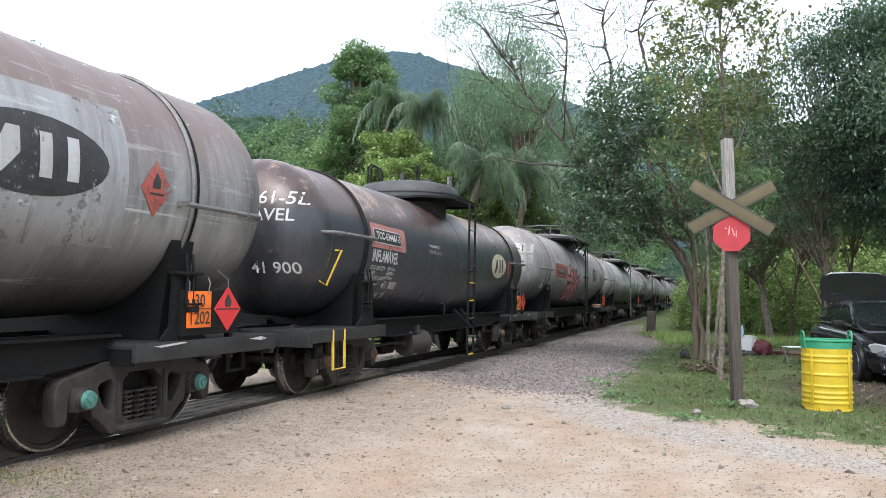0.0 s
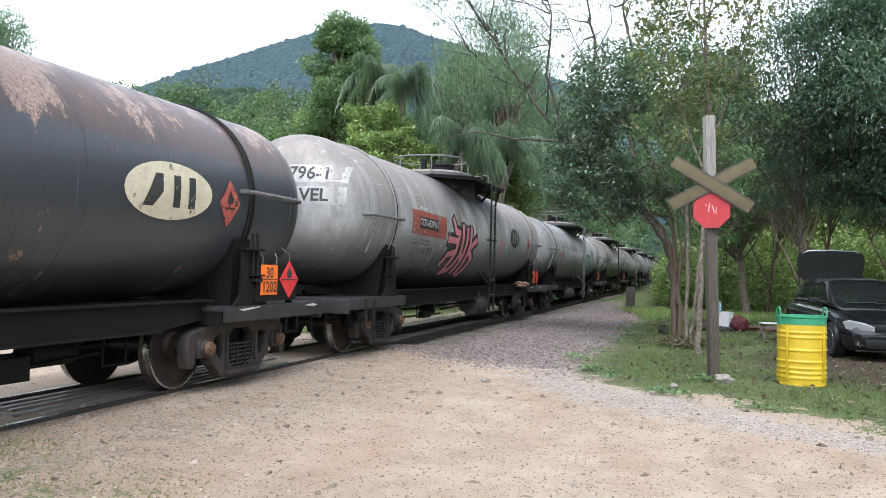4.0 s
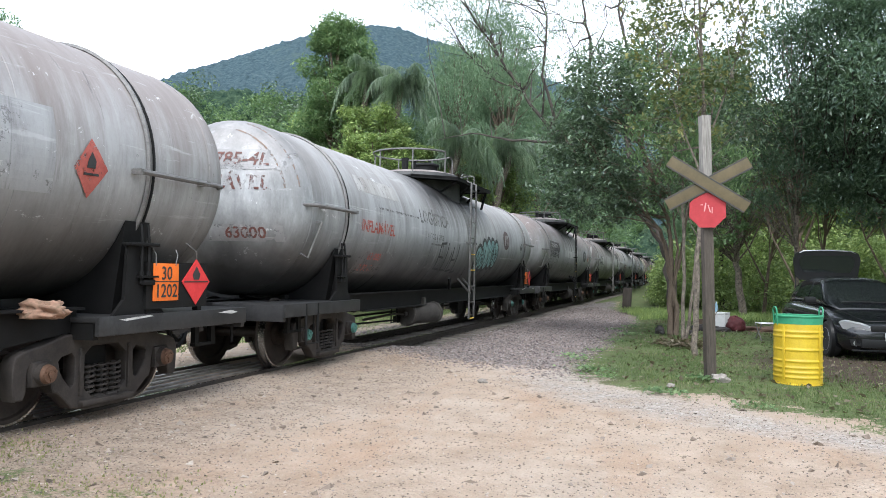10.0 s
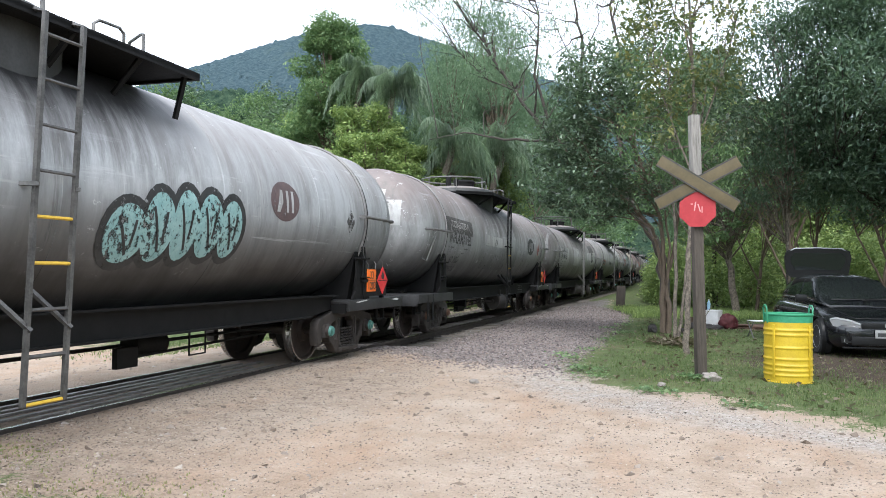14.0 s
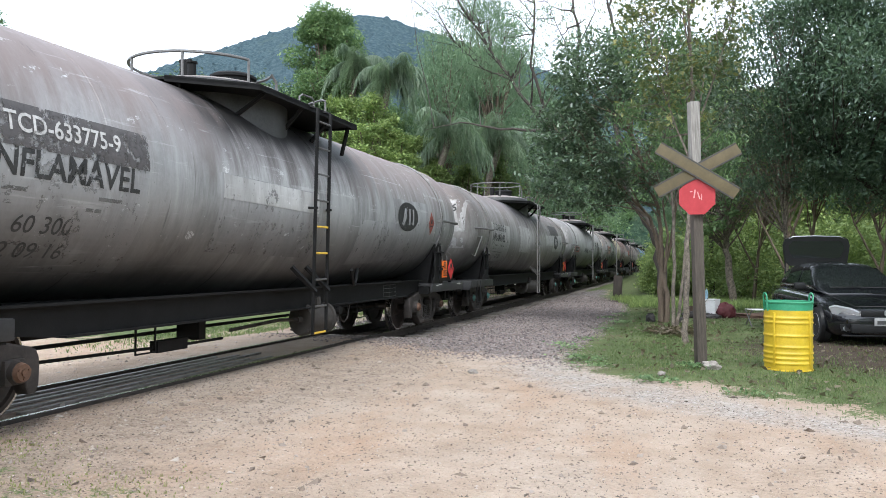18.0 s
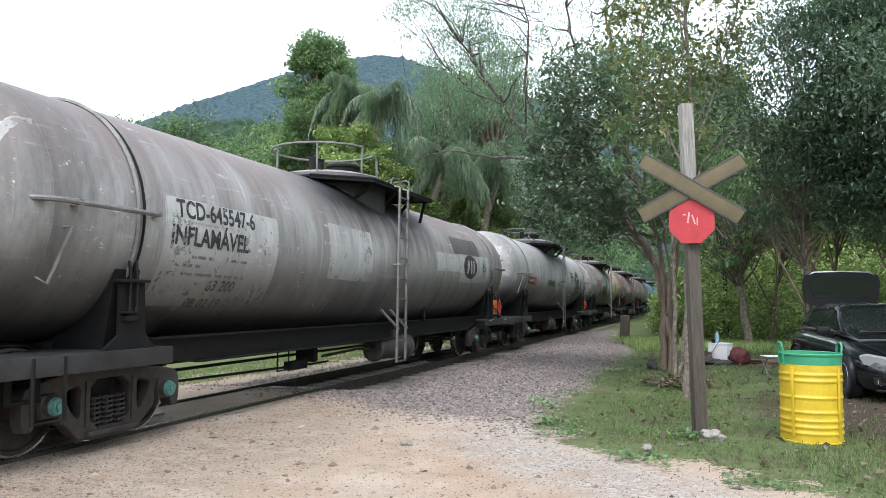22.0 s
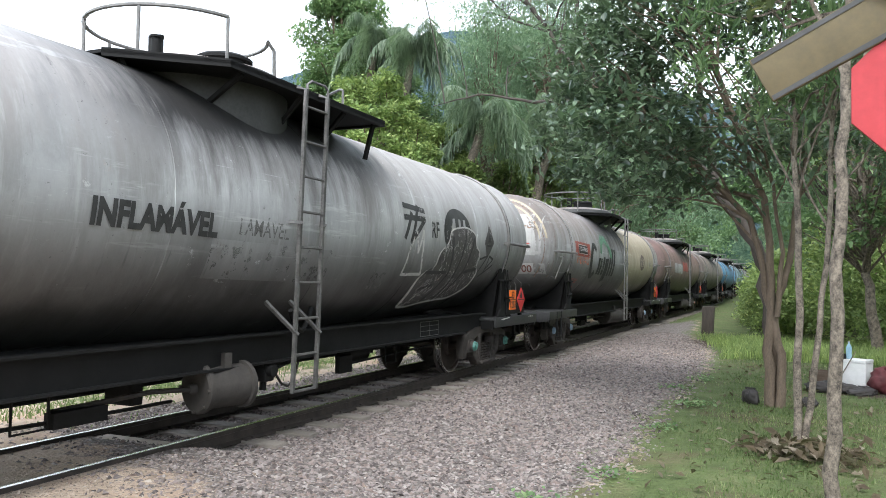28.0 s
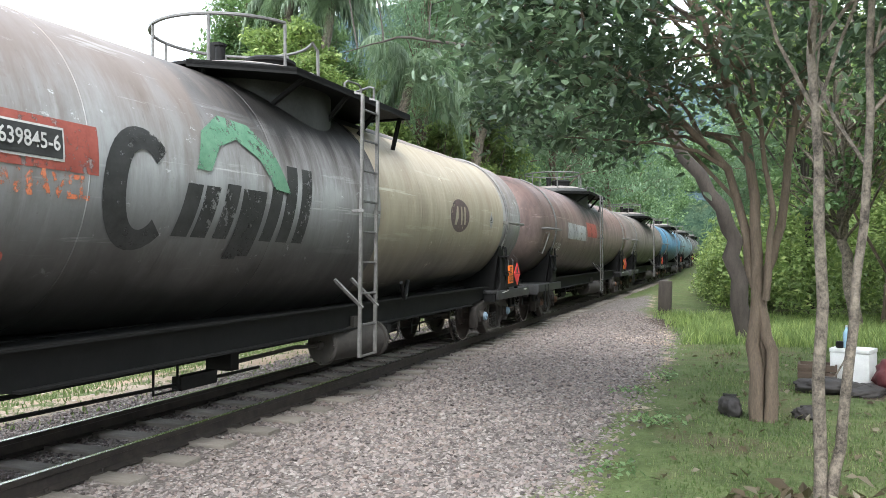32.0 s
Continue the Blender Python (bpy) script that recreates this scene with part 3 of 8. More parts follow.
for name, x in (("rail_near", TRACK + GAUGE), ("rail_far", TRACK - GAUGE)):
    r = tagged(part(name, rail_shape(Y0, Y1), RAILSIDE, at=pose(x, 0, 0)), "rusty steel rail with a bright worn head", "rail", kind="structure")
    part("running_band", Shape().box((0, (Y0 + Y1) / 2, 0.0012), (0.042, Y1 - Y0, 0.0016)), TREAD, r, "bright polished running band")
ties = tagged(new("sleepers"), "weathered grey wooden sleepers under the rails", "sleepers", kind="structure")
tie_me = Shape().box((0, 0, 0), (2.0, 0.21, 0.16), bevel=0.018).mesh("sleeper")
clip_me = Shape().box((0, 0, 0), (0.19, 0.13, 0.014), bevel=0.004).cyl((0.075, 0.04, 0), (0.075, 0.04, 0.03), 0.014, n=6).cyl((-0.075, -0.04, 0), (-0.075, -0.04, 0.03), 0.014, n=6).mesh("tie_plate")
y = -6.0
while y < 84:
    if not (CROSS0 + 0.2 < y < CROSS1 - 0.4):
        t = part("sleeper", tie_me, TIMBER, ties, at=pose(TRACK + random.uniform(-0.05, 0.05), y, -0.212 + random.uniform(-0.006, 0.006), 0, 0, random.uniform(-1.5, 1.5)))
        if y < 40:
            for s in (-1, 1):
                part("tie_plate", clip_me, RAILSIDE, t, at=pose(s * GAUGE, 0, 0.082))
    y += 0.56
GUARDSTEEL = surface("dusty_guard_rail", (0.1, 0.085, 0.072), (0.34, 0.31, 0.28), 0.5, 0.3, 5, 50, 0.003)
crossing = tagged(new("crossing_panel"), "old guard rails laid between the running rails in packed dirt", "level crossing", kind="structure")
for i, dx in enumerate((-0.36, -0.2, -0.04, 0.14, 0.32)):
    part("guard_rail", rail_shape(CROSS0 + 1.4 - 0.15 * (i % 2), 9.6 + 0.3 * (i % 3)), GUARDSTEEL, crossing, at=pose(TRACK + dx, 0, -0.012 - 0.004 * (i % 2)))
part("packed_dirt", Shape().box((TRACK, (CROSS0 + CROSS1) / 2, -0.1), (0.93, CROSS1 - CROSS0, 0.12), bevel=0.03), surface("packed_dirt", (0.3, 0.25, 0.2), (0.52, 0.45, 0.38), 0.95, 0, 3, 40, 0.012), crossing, "dark oily packed dirt")

# ---------------------------------------------------------------- tank wagons
HALF = 7.835           # half the length over the couplers
WHEEL = 0.44
CROWN = 3.32
R_END, R_MID, BARREL, HEAD = 1.14, 1.27, 6.72, 0.74
STEP = 0.95            # foot stirrup's place from the wagon's end
AXLE = 0.72            # half a bogie's wheelbase


class Tank:
    """The shell's size for one kind of wagon: widest in the middle, where its two halves meet in a crease."""

    def __init__(self, cut, crown=CROWN, slim=0.0, more=0.0):
        self.cut, self.crown, self.slim = cut, crown, slim
        self.barrel = BARREL - cut + more

    def ring(self, w):
        a = abs(w)
        r = R_MID + (R_END - R_MID) * min(a / self.barrel, 1) - self.slim
        zc = self.crown - r
        if a > self.barrel:
            k = min((a - self.barrel) / HEAD, 1)
            r *= max(1 - k ** 2.4, 0.0) ** 0.5
        return r, zc

    def on(self, w, v, off=0.004):
        """A point of the near flank: w along the wagon, v metres up the shell from its axis."""
        r, zc = self.ring(w)
        a = v / r
        return ((r + off) * math.cos(a), w, zc + (r + off) * math.sin(a))

    def on_head(self, x, v, off=0.004):
        """A point of the head at the wagon's rear end."""
        r0, zc = self.ring(self.barrel)
        q = min(math.hypot(x, v) / r0, 0.999)
        k = (1 - q * q) ** (1 / 2.4)
        return (x, -(self.barrel + HEAD * k) - off, zc + v)

    def mesh(self):
        ws = [self.barrel * (i / 14) for i in range(15)]
        ws += [self.barrel + HEAD * math.sin(math.pi / 2 * i / 12) for i in range(1, 13)]
        ws = [-w for w in ws[:0:-1]] + ws
        s = Shape()
        n = 72
        for w in ws:
            r, zc = self.ring(w)
            for k in range(n):
                a = 2 * math.pi * k / n
                s.v.append((r * math.cos(a), w, zc + r * math.sin(a)))
        for i in range(len(ws) - 1):
            for k in range(n):
                l = (k + 1) % n
                s.f.append((i * n + k, i * n + l, (i + 1) * n + l, (i + 1) * n + k))
        return s.mesh("shell", 12)

    def hoop(self, w, tube=0.016, off=0.012):
        r, zc = self.ring(w)
        return Shape().tube([((r + off) * math.cos(2 * math.pi * k / 64), w, zc + (r + off) * math.sin(2 * math.pi * k / 64)) for k in range(64)], tube, 5, True)


def flat_text(body, size, bold=0.0, squeeze=1.0, shear=0.0):
    """Flat triangles of a line of lettering, centred: vertices and faces."""
    cu = bpy.data.curves.new("lettering", "FONT")
    cu.body, cu.size, cu.offset, cu.shear = body, size, bold, shear
    cu.align_x, cu.align_y = "CENTER", "CENTER"
    cu.resolution_u = 3
    ob = bpy.data.objects.new("lettering", cu)
    scene.collection.objects.link(ob)
    me = bpy.data.meshes.new_from_object(ob.evaluated_get(bpy.context.evaluated_depsgraph_get()))
    bpy.data.objects.remove(ob)
    bm = bmesh.new()
    bm.from_mesh(me)
    bpy.data.meshes.remove(me)
    for v in bm.verts:
        v.co.x *= squeeze
    return bm


def sliced(bm, step=0.06):
    """Cut into strips, so that it can follow a curved shell."""
    if not bm.verts:
        return bm
    for ax in (0, 1):
        lo, hi = min(v.co[ax] for v in bm.verts), max(v.co[ax] for v in bm.verts)
        st = step if ax == 1 else step * 6
        k = math.ceil(lo / st) * st
        while k < hi:
            co, no = [0, 0, 0], [0, 0, 0]
            co[ax], no[ax] = k, 1
            bmesh.ops.bisect_plane(bm, geom=bm.verts[:] + bm.edges[:] + bm.faces[:], plane_co=co, plane_no=no)
            k += st
    return bm


def wrapped(bm, where, name):
    """Bend a flat drawing on to a shell by where(x, y)."""
    for v in bm.verts:
        v.co = Vector(where(v.co.x, v.co.y))
    me = bpy.data.meshes.new(name)
    bm.to_mesh(me)
    bm.free()
    return me


def drawing(polys):
    """A flat drawing of filled outlines."""
    bm = bmesh.new()
    for poly in polys:
        try:
            bm.faces.new([bm.verts.new((x, y, 0)) for x, y in poly])
        except ValueError:
            pass
    bmesh.ops.triangulate(bm, faces=bm.faces[:])
    return bm


def oval(a, b, n=28, cx=0, cy=0):
    return [(cx + a * math.cos(2 * math.pi * i / n), cy + b * math.sin(2 * math.pi * i / n)) for i in range(n)]


def rect(x0, y0, x1, y1):
    return [(x0, y0), (x1, y0), (x1, y1), (x0, y1)]


def stroke(pts, w):
    """A brush stroke of even width along a line."""
    out = []
    for (x0, y0), (x1, y1) in zip(pts, pts[1:]):
        d = math.hypot(x1 - x0, y1 - y0) or 1
        nx, ny = -(y1 - y0) / d * w / 2, (x1 - x0) / d * w / 2
        ex, ey = (x1 - x0) / d * w * 0.3, (y1 - y0) / d * w * 0.3
        out.append([(x0 + nx - ex, y0 + ny - ey), (x0 - nx - ex, y0 - ny - ey), (x1 - nx + ex, y1 - ny + ey), (x1 + nx + ex, y1 + ny + ey)])
    return out


TCD, TCC, TALL = Tank(0.0), Tank(1.51, 3.1, 0.1), Tank(0.0, 3.42, 0.0, 0.15)
CACHE = {}


def cached(key, make):
    if key not in CACHE:
        m = make()
        CACHE[key] = m.mesh(key[0]) if isinstance(m, Shape) else m
    return CACHE[key]


def softened(poly):
    """Corners cut once, for the rounded look of a casting."""
    out = []
    for (ax, ay), (bx, by) in zip(poly, poly[1:] + poly[:1]):
        out += [(ax * 0.8 + bx * 0.2, ay * 0.8 + by * 0.2), (ax * 0.2 + bx * 0.8, ay * 0.2 + by * 0.8)]
    return out


def side_frame():
    """Cast bogie side frame with its windows, outline in y and z about the bogie's middle."""
    half = [(0.42, 0.67), (0.68, 0.6), (0.93, 0.55), (0.97, 0.46), (0.96, 0.22), (0.86, 0.22), (0.855, 0.44), (0.8, 0.5), (0.66, 0.5), (0.595, 0.44), (0.585, 0.24), (0.52, 0.22), (0.34, 0.05)]
    window = [(0.34, 0.55), (0.55, 0.5), (0.52, 0.36), (0.4, 0.22), (0.34, 0.26)]
    loops = [half + [(-y, z) for y, z in half[::-1]], window, [(-y, z) for y, z in window], [(-0.27, 0.13), (0.27, 0.13), (0.27, 0.58), (-0.27, 0.58)]]
    cu = bpy.data.curves.new("side_frame", "CURVE")
    cu.dimensions, cu.fill_mode, cu.extrude, cu.bevel_depth, cu.bevel_resolution = "2D", "BOTH", 0.05, 0.016, 1
    for loop in loops:
        pts = softened(loop)
        sp = cu.splines.new("POLY")
        sp.points.add(len(pts) - 1)
        for p, (y, z) in zip(sp.points, pts):
            p.co = (y, z, 0, 1)
        sp.use_cyclic_u = True
    ob = bpy.data.objects.new("side_frame", cu)
    scene.collection.objects.link(ob)
    me = bpy.data.meshes.new_from_object(ob.evaluated_get(bpy.context.evaluated_depsgraph_get()))
    bpy.data.objects.remove(ob)
    s = Shape()
    s.add([(v.co.z, v.co.x, v.co.y) for v in me.vertices], [tuple(p.vertices) for p in me.polygons])
    bpy.data.meshes.remove(me)
    s.box((0.02, 0, 0.1), (0.2, 0.62, 0.05), bevel=0.015)
    for k in (-1, 1):
        s.box((0.06, k * 0.29, 0.36), (0.05, 0.05, 0.4), bevel=0.012)
    return s


def bogie_at(wagon, w, cap, tags):
    b = part("bogie", cached(("bolster",), lambda: Shape().box((0, 0, 0.52), (1.5, 0.36, 0.24), bevel=0.03).cyl((0, 0, 0.6), (0, 0, 0.78), 0.24, n=16).box((0.62, 0, 0.68), (0.2, 0.16, 0.09)).box((-0.62, 0, 0.68), (0.2, 0.16, 0.09))), BLACK, wagon, "sooty cast bogie", pose(0, w, 0))
    for s in (-1, 1):
        part("side_frame", cached(("side_frame",), side_frame), CAST, b, at=pose(s * 0.83, 0, 0.045))
        for k in (-1, 0, 1):
            part("spring", cached(("spring",), lambda: Shape().tube([(0.058 * math.cos(a * 0.7), 0.058 * math.sin(a * 0.7), 0.002 + 0.0048 * a) for a in range(0, 56)], 0.013, 5).cyl((0, 0, 0), (0, 0, 0.27), 0.028, n=8)), CAST, b, at=pose(s * 0.84, 0.155 * k, 0.18))
        for k in (-1, 1):
            part("axle_box", cached(("axle_box",), lambda: Shape().box((0, 0, 0), (0.2, 0.21, 0.2), bevel=0.03).cyl((0.08, 0, 0), (0.14, 0, 0), 0.095, 0.085, 18)), CAST, b, at=pose(s * 0.83, k * AXLE, WHEEL, 0, 0, 0 if s > 0 else 180))
            part("bearing_cap", cached(("bearing_cap",), lambda: Shape().cyl((0, 0, 0), (0.035, 0, 0), 0.078, 0.066, 18).cyl((0.035, 0, 0), (0.05, 0, 0), 0.03, n=8).cyl((0.034, 0.045, 0.02), (0.045, 0.045, 0.02), 0.013, n=6).cyl((0.034, -0.045, 0.02), (0.045, -0.045, 0.02), 0.013, n=6).cyl((0.034, 0, -0.045), (0.045, 0, -0.045), 0.013, n=6)), cap, b, "painted bearing cap", pose(s * 0.97, k * AXLE, WHEEL, 0, 0, 0 if s > 0 else 180))
    for k in (-1, 1):
        ws = part("wheelset", cached(("wheelset",), wheelset), WHEELRUST, b, at=pose(0, k * AXLE, WHEEL))
        for sx in (-1, 1):
            part("tread", cached(("tread", sx), lambda: Shape().lathe([(0.4395, sx * 0.475), (0.4415, sx * 0.485), (0.4415, sx * 0.56), (0.437, sx * 0.5735), (0.418, sx * 0.5735)], axis="x", n=36, cap=False)), TREAD, ws, "bright rolled tread")
        tags.append((ws, k))
        part("brake_shoe", cached(("brake_shoe",), lambda: Shape().prism([(0.45 * math.cos(a), 0.45 * math.sin(a)) for a in np.linspace(-0.5, 0.5, 9)] + [(0.51 * math.cos(a), 0.51 * math.sin(a)) for a in np.linspace(0.5, -0.5, 9)], 0.48, 0.56, "x").prism([(0.45 * math.cos(a), 0.45 * math.sin(a)) for a in np.linspace(-0.5, 0.5, 9)] + [(0.51 * math.cos(a), 0.51 * math.sin(a)) for a in np.linspace(0.5, -0.5, 9)], -0.56, -0.48, "x").box((0, 0.49, 0), (1.1, 0.07, 0.07))), CAST, b, at=pose(0, k * AXLE, WHEEL, 0, 0, 0 if k < 0 else 180))
    return b


def wheelset():
    s = Shape().cyl((-0.95, 0, 0), (0.95, 0, 0), 0.066, n=14)
    for k in (-1, 1):
        prof = [(0.07, 0.44), (0.12, 0.44), (0.13, 0.475), (0.35, 0.5), (0.365, 0.462), (0.465, 0.462), (0.465, 0.478), (0.441, 0.49), (0.439, 0.565), (0.432, 0.572), (0.385, 0.572), (0.372, 0.545), (0.16, 0.515), (0.14, 0.575), (0.07, 0.575)]
        s.lathe([(r, k * h) for r, h in prof], axis="x", n=36)
    return s


WAGONS = []
KINDS = {}


def wagon(letter, centre, paint, tank=TCD, label="", cap=RUSTCAP, dome=BLACK):
    """A tank wagon about its middle, on the rails; +y is its rear end's far side."""
    e = HALF - tank.cut
    k = "cut %.2f %.2f" % (tank.cut, tank.crown)
    top = thing("tank_wagon", label, "tank wagon", "tank wagons of the train", pose(TRACK, centre, 0))
    wheels = []
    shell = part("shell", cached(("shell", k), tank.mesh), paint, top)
    # hoops, weld lines and crease
    for w in (-tank.barrel + 0.96, tank.barrel - 0.96):
        part("strap", cached(("strap", k, w), lambda: tank.hoop(w, 0.024, 0.014)), BLACK if letter == "B" else BARPAINT, top, "steel strap round the shell")
        part("strap", cached(("strap_b", k, w), lambda: tank.hoop(w + 0.075, 0.014, 0.008)), BLACK, top)
    for w in (-tank.barrel * 0.62, -tank.barrel * 0.3, 0.02, tank.barrel * 0.32, tank.barrel * 0.64, -tank.barrel, tank.barrel):
        part("weld_seam", cached(("weld_seam", k, round(w, 2)), lambda: tank.hoop(w, 0.005, -0.001)), paint, shell)
    # underframe
    part("centre_sill", cached(("centre_sill", k), lambda: Shape().box((0, 0, 0.72), (0.34, 2 * e - 0.5, 0.3), bevel=0.01).box((0.36, 0, 0.83), (0.07, 2 * e - 3.6, 0.2)).box((-0.36, 0, 0.83), (0.07, 2 * e - 3.6, 0.2))), BLACK, top)
    part("belly_plate", cached(("belly_plate", k), lambda: Shape().box((0, 0, 0.9), (1.7, 2 * (e - 3.2), 0.05))), BLACK, top)
    for sx in (-1, 1):
        part("side_sill", cached(("side_sill", k, sx), lambda: sill_shape(e, sx)), BLACK, top, "black side frame under the belly")
    for q in (-1, 1):
        deck = part("end_platform", cached(("end_platform", k, q), lambda: Shape().box((0, q * (e - 1.52), 0.845), (2.28, 2.2, 0.05), bevel=0.01)), DECK, top, "dark steel end platform with worn edges")
        for sx in (-1, 1):
            part("edge_beam", cached(("edge_beam", k, q, sx), lambda: Shape().box((sx * 1.142, q * (e - 1.52), 0.79), (0.05, 2.2, 0.16), bevel=0.012)), DECK, deck)
        part("end_beam", cached(("end_beam", k, q), lambda: Shape().box((0, q * (e - 0.445), 0.76), (2.28, 0.07, 0.2), bevel=0.014)), DECK, deck)
        part("cross_beam", cached(("cross_beam", k, q), lambda: Shape().box((0, q * (e - 2.58), 0.75), (2.2, 0.06, 0.14))), BLACK, deck)
        rest = part("saddle", cached(("saddle", k, q), lambda: saddle(tank, q)), BLACK, top, "black tank saddle")
        for sx in (-1, 1):
            part("saddle_web", cached(("saddle_web", k, q, sx), lambda: saddle_post(sx, q, q * (tank.barrel - 0.96))), BLACK, rest)
            part("saddle_cap", cached(("saddle_cap", k, q, sx), lambda: Shape().box((sx * 1.12, q * (tank.barrel - 0.96), 1.482), (0.1, 0.38, 0.03), bevel=0.008)), BLACK, rest)
        part("coupler", cached(("coupler", q), lambda: Shape().box((0, 0, 0), (0.16, 0.62, 0.16), bevel=0.02).prism([(-0.16, 0.16), (0.12, 0.16), (0.17, 0.42), (0.06, 0.42), (0.04, 0.27), (-0.08, 0.27), (-0.1, 0.4), (-0.18, 0.36)], -0.13, 0.13, "z")), CAST, top, "cast knuckle coupler", pose(0, q * (e - 0.42), 0.66, 0, 0, 0 if q > 0 else 180))
        part("brake_hose", cached(("brake_hose",), lambda: Shape().tube([(0.3 - 0.02 * i, 0.0 + 0.07 * i, 0.62 - 0.22 * math.sin(math.pi * min(i / 9, 1))) for i in range(10)], 0.026, 8)), BLACK, top, "", pose(0, q * (e - 0.6), 0.0, 0, 0, 0 if q > 0 else 180))
        part("platform_bracket", cached(("platform_bracket",), lambda: Shape().box((0.9, 0, 0.62), (0.05, 0.07, 0.26)).box((0.9, 0.28, 0.62), (0.05, 0.07, 0.26)).box((0.9, 0.14, 0.5), (0.06, 0.36, 0.03)).tube([(1.02, 0.4, 0.78), (1.04, 0.45, 0.7), (1.04, 0.45, 0.5)], 0.014)), BLACK, top, "", pose(0, q * (e - 0.95), 0, 0, 0, 0 if q > 0 else 0))
        bogie_at(top, q * (e - {"A": 2.2, "B": 1.9, "C": 2.22, "E": 2.15, "G": 2.36}.get(letter, 2.1)), cap, wheels)
        hw = tank.barrel - 1.15
        rr = tank.ring(hw)[0] + 0.075
        zh = 2.10
        pts = [(rr, q * hw, zh), (rr, q * (tank.barrel - 0.02), zh)] + [(rr * math.cos(a), q * (tank.barrel - 0.02 + 0.5 * math.sin(a)), zh) for a in np.linspace(0.25, math.pi - 0.25, 9)] + [(-rr, q * (tank.barrel - 0.02), zh), (-rr, q * hw, zh)]
        part("grab_rail", cached(("grab_rail", k, q), lambda: Shape().tube(pts, 0.024, 8)), BARPAINT, top, "bent steel grab rail round the tank head")
        for sx in (-1, 1):
            for wy in (tank.barrel - 0.18, hw):
                part("rail_bracket", cached(("rail_bracket", k, q, sx, wy), lambda: Shape().box((sx * (rr - 0.04), q * wy, zh), (0.12, 0.045, 0.045))), BARPAINT, top)
    hook = [tank.on(-tank.barrel + 0.12, -0.18, 0.0), tank.on(-tank.barrel + 0.14, -0.16, 0.08), tank.on(-tank.barrel + 0.04, -0.62, 0.10), tank.on(-tank.barrel, -0.62, 0.0)]
    part("grab_handle", cached(("grab_handle", k), lambda: Shape().tube(hook, 0.015, 6)), YELLOWBAR if letter == "B" else BARPAINT, top, "bent grab handle on the tank head")
    part("step_stirrup", cached(("step_stirrup", k), lambda: Shape().tube([(1.16, -e + STEP, 0.86), (1.17, -e + STEP, 0.36), (1.17, -e + STEP + 0.32, 0.36), (1.16, -e + STEP + 0.32, 0.86)], 0.019, 6)), YELLOWBAR if letter == "B" else BLACK, top, "painted foot stirrup")
    # ladder and its stays
    lx, l0 = 1.36, -0.32
    shift = {"B": 0.05, "C": 0.16, "D": -0.06, "E": -0.21, "F": -0.11, "G": -0.29, "H": -0.27}.get(letter, -0.15)
    slide = {"C": 0.26, "D": 0.5, "E": -0.2, "F": 0.3, "H": -0.2}.get(letter, 0.0)
    lad = part("ladder", cached(("ladder", k), lambda: Shape().tube([(lx - 0.02, l0, 0.42), (lx - 0.04, l0 + 0.14, 3.27), (lx - 0.16, l0 + 0.14, 3.3)], 0.024, 4).tube([(lx - 0.02, l0 + 0.38, 0.42), (lx - 0.04, l0 + 0.52, 3.27), (lx - 0.16, l0 + 0.52, 3.3)], 0.024, 4)), BLACK if letter in "BCE" else BARPAINT if letter in "FH" else LADDERPAINT, top, "steel side ladder", pose(0, shift, min(0.0, tank.crown - CROWN)))
    for i in range(9):
        z = 0.43 + i * 0.335
        part("rung", cached(("rung", k), lambda: Shape().tube([(0, 0, 0), (0, 0.38, 0)], 0.014, 6)), YELLOWBAR if letter in "BDE" and i in (0, 3, 4) else LADDERPAINT, lad, at=pose(lx - 0.02 - 0.02 * (z - 0.42) / 2.88, l0 + 0.14 * (z - 0.42) / 2.88, z))
    for i, (p, q) in enumerate((((lx, l0 + 0.04, 0.95), (1.13, l0 - 0.16, 1.26)), ((lx, l0 + 0.42, 0.95), (1.13, l0 + 0.22, 1.26)), ((lx, l0 + 0.08, 2.0), (1.24, l0 + 0.0, 2.0)), ((lx, l0 + 0.46, 2.0), (1.24, l0 + 0.54, 2.0)))):
        part("ladder_stay", cached(("ladder_stay", k, i), lambda: Shape().tube([p, q], (0.034 if letter in "BCE" else 0.022) if i < 2 else 0.021, 4)), BLACK if letter in "BCE" else BARPAINT if letter in "FH" else LADDERPAINT, lad)
    # air tank and brake gear
    bw = {"B": -1.75, "D": -2.0, "G": -1.0, "H": 0.15}.get(letter, 0.5)
    g = 0.2 if letter in "BGCE" else 0.42
    drum = part("brake_cylinder", cached(("brake_cylinder", g), lambda: Shape().lathe([(0.02, -g - 0.07), (0.2, -g - 0.07), (0.225, -g - 0.05), (0.225, -g - 0.01), (0.19, -g), (0.19, g), (0.215, g + 0.01), (0.215, g + 0.05), (0.15, g + 0.08), (0.02, g + 0.09)], axis="y", n=24).cyl((0, -g - 0.07, 0), (0, -g - 0.14, 0), 0.05, 0.04, 10).box((0, 0.0, 0.2), (0.2, 0.08, 0.2))), surface_dust, top, "dusty dark brake cylinder", pose(0.84, bw, 0.5, 0, 0, -14))
    part("push_rod", cached(("push_rod", g), lambda: Shape().tube([(0, -g - 0.14, 0), (0.02, -g - 0.5, 0.02), (-0.05, -g - 1.3, -0.06)], 0.022, 6)), CAST, drum)
    for b in range(8):
        part("bolt", cached(("cover_bolt",), lambda: Shape().cyl((0, 0, 0), (0, -0.02, 0), 0.014, n=6)), CAST, drum, at=pose(0.205 * math.cos(b * 0.785), -g - 0.07, 0.205 * math.sin(b * 0.785)))
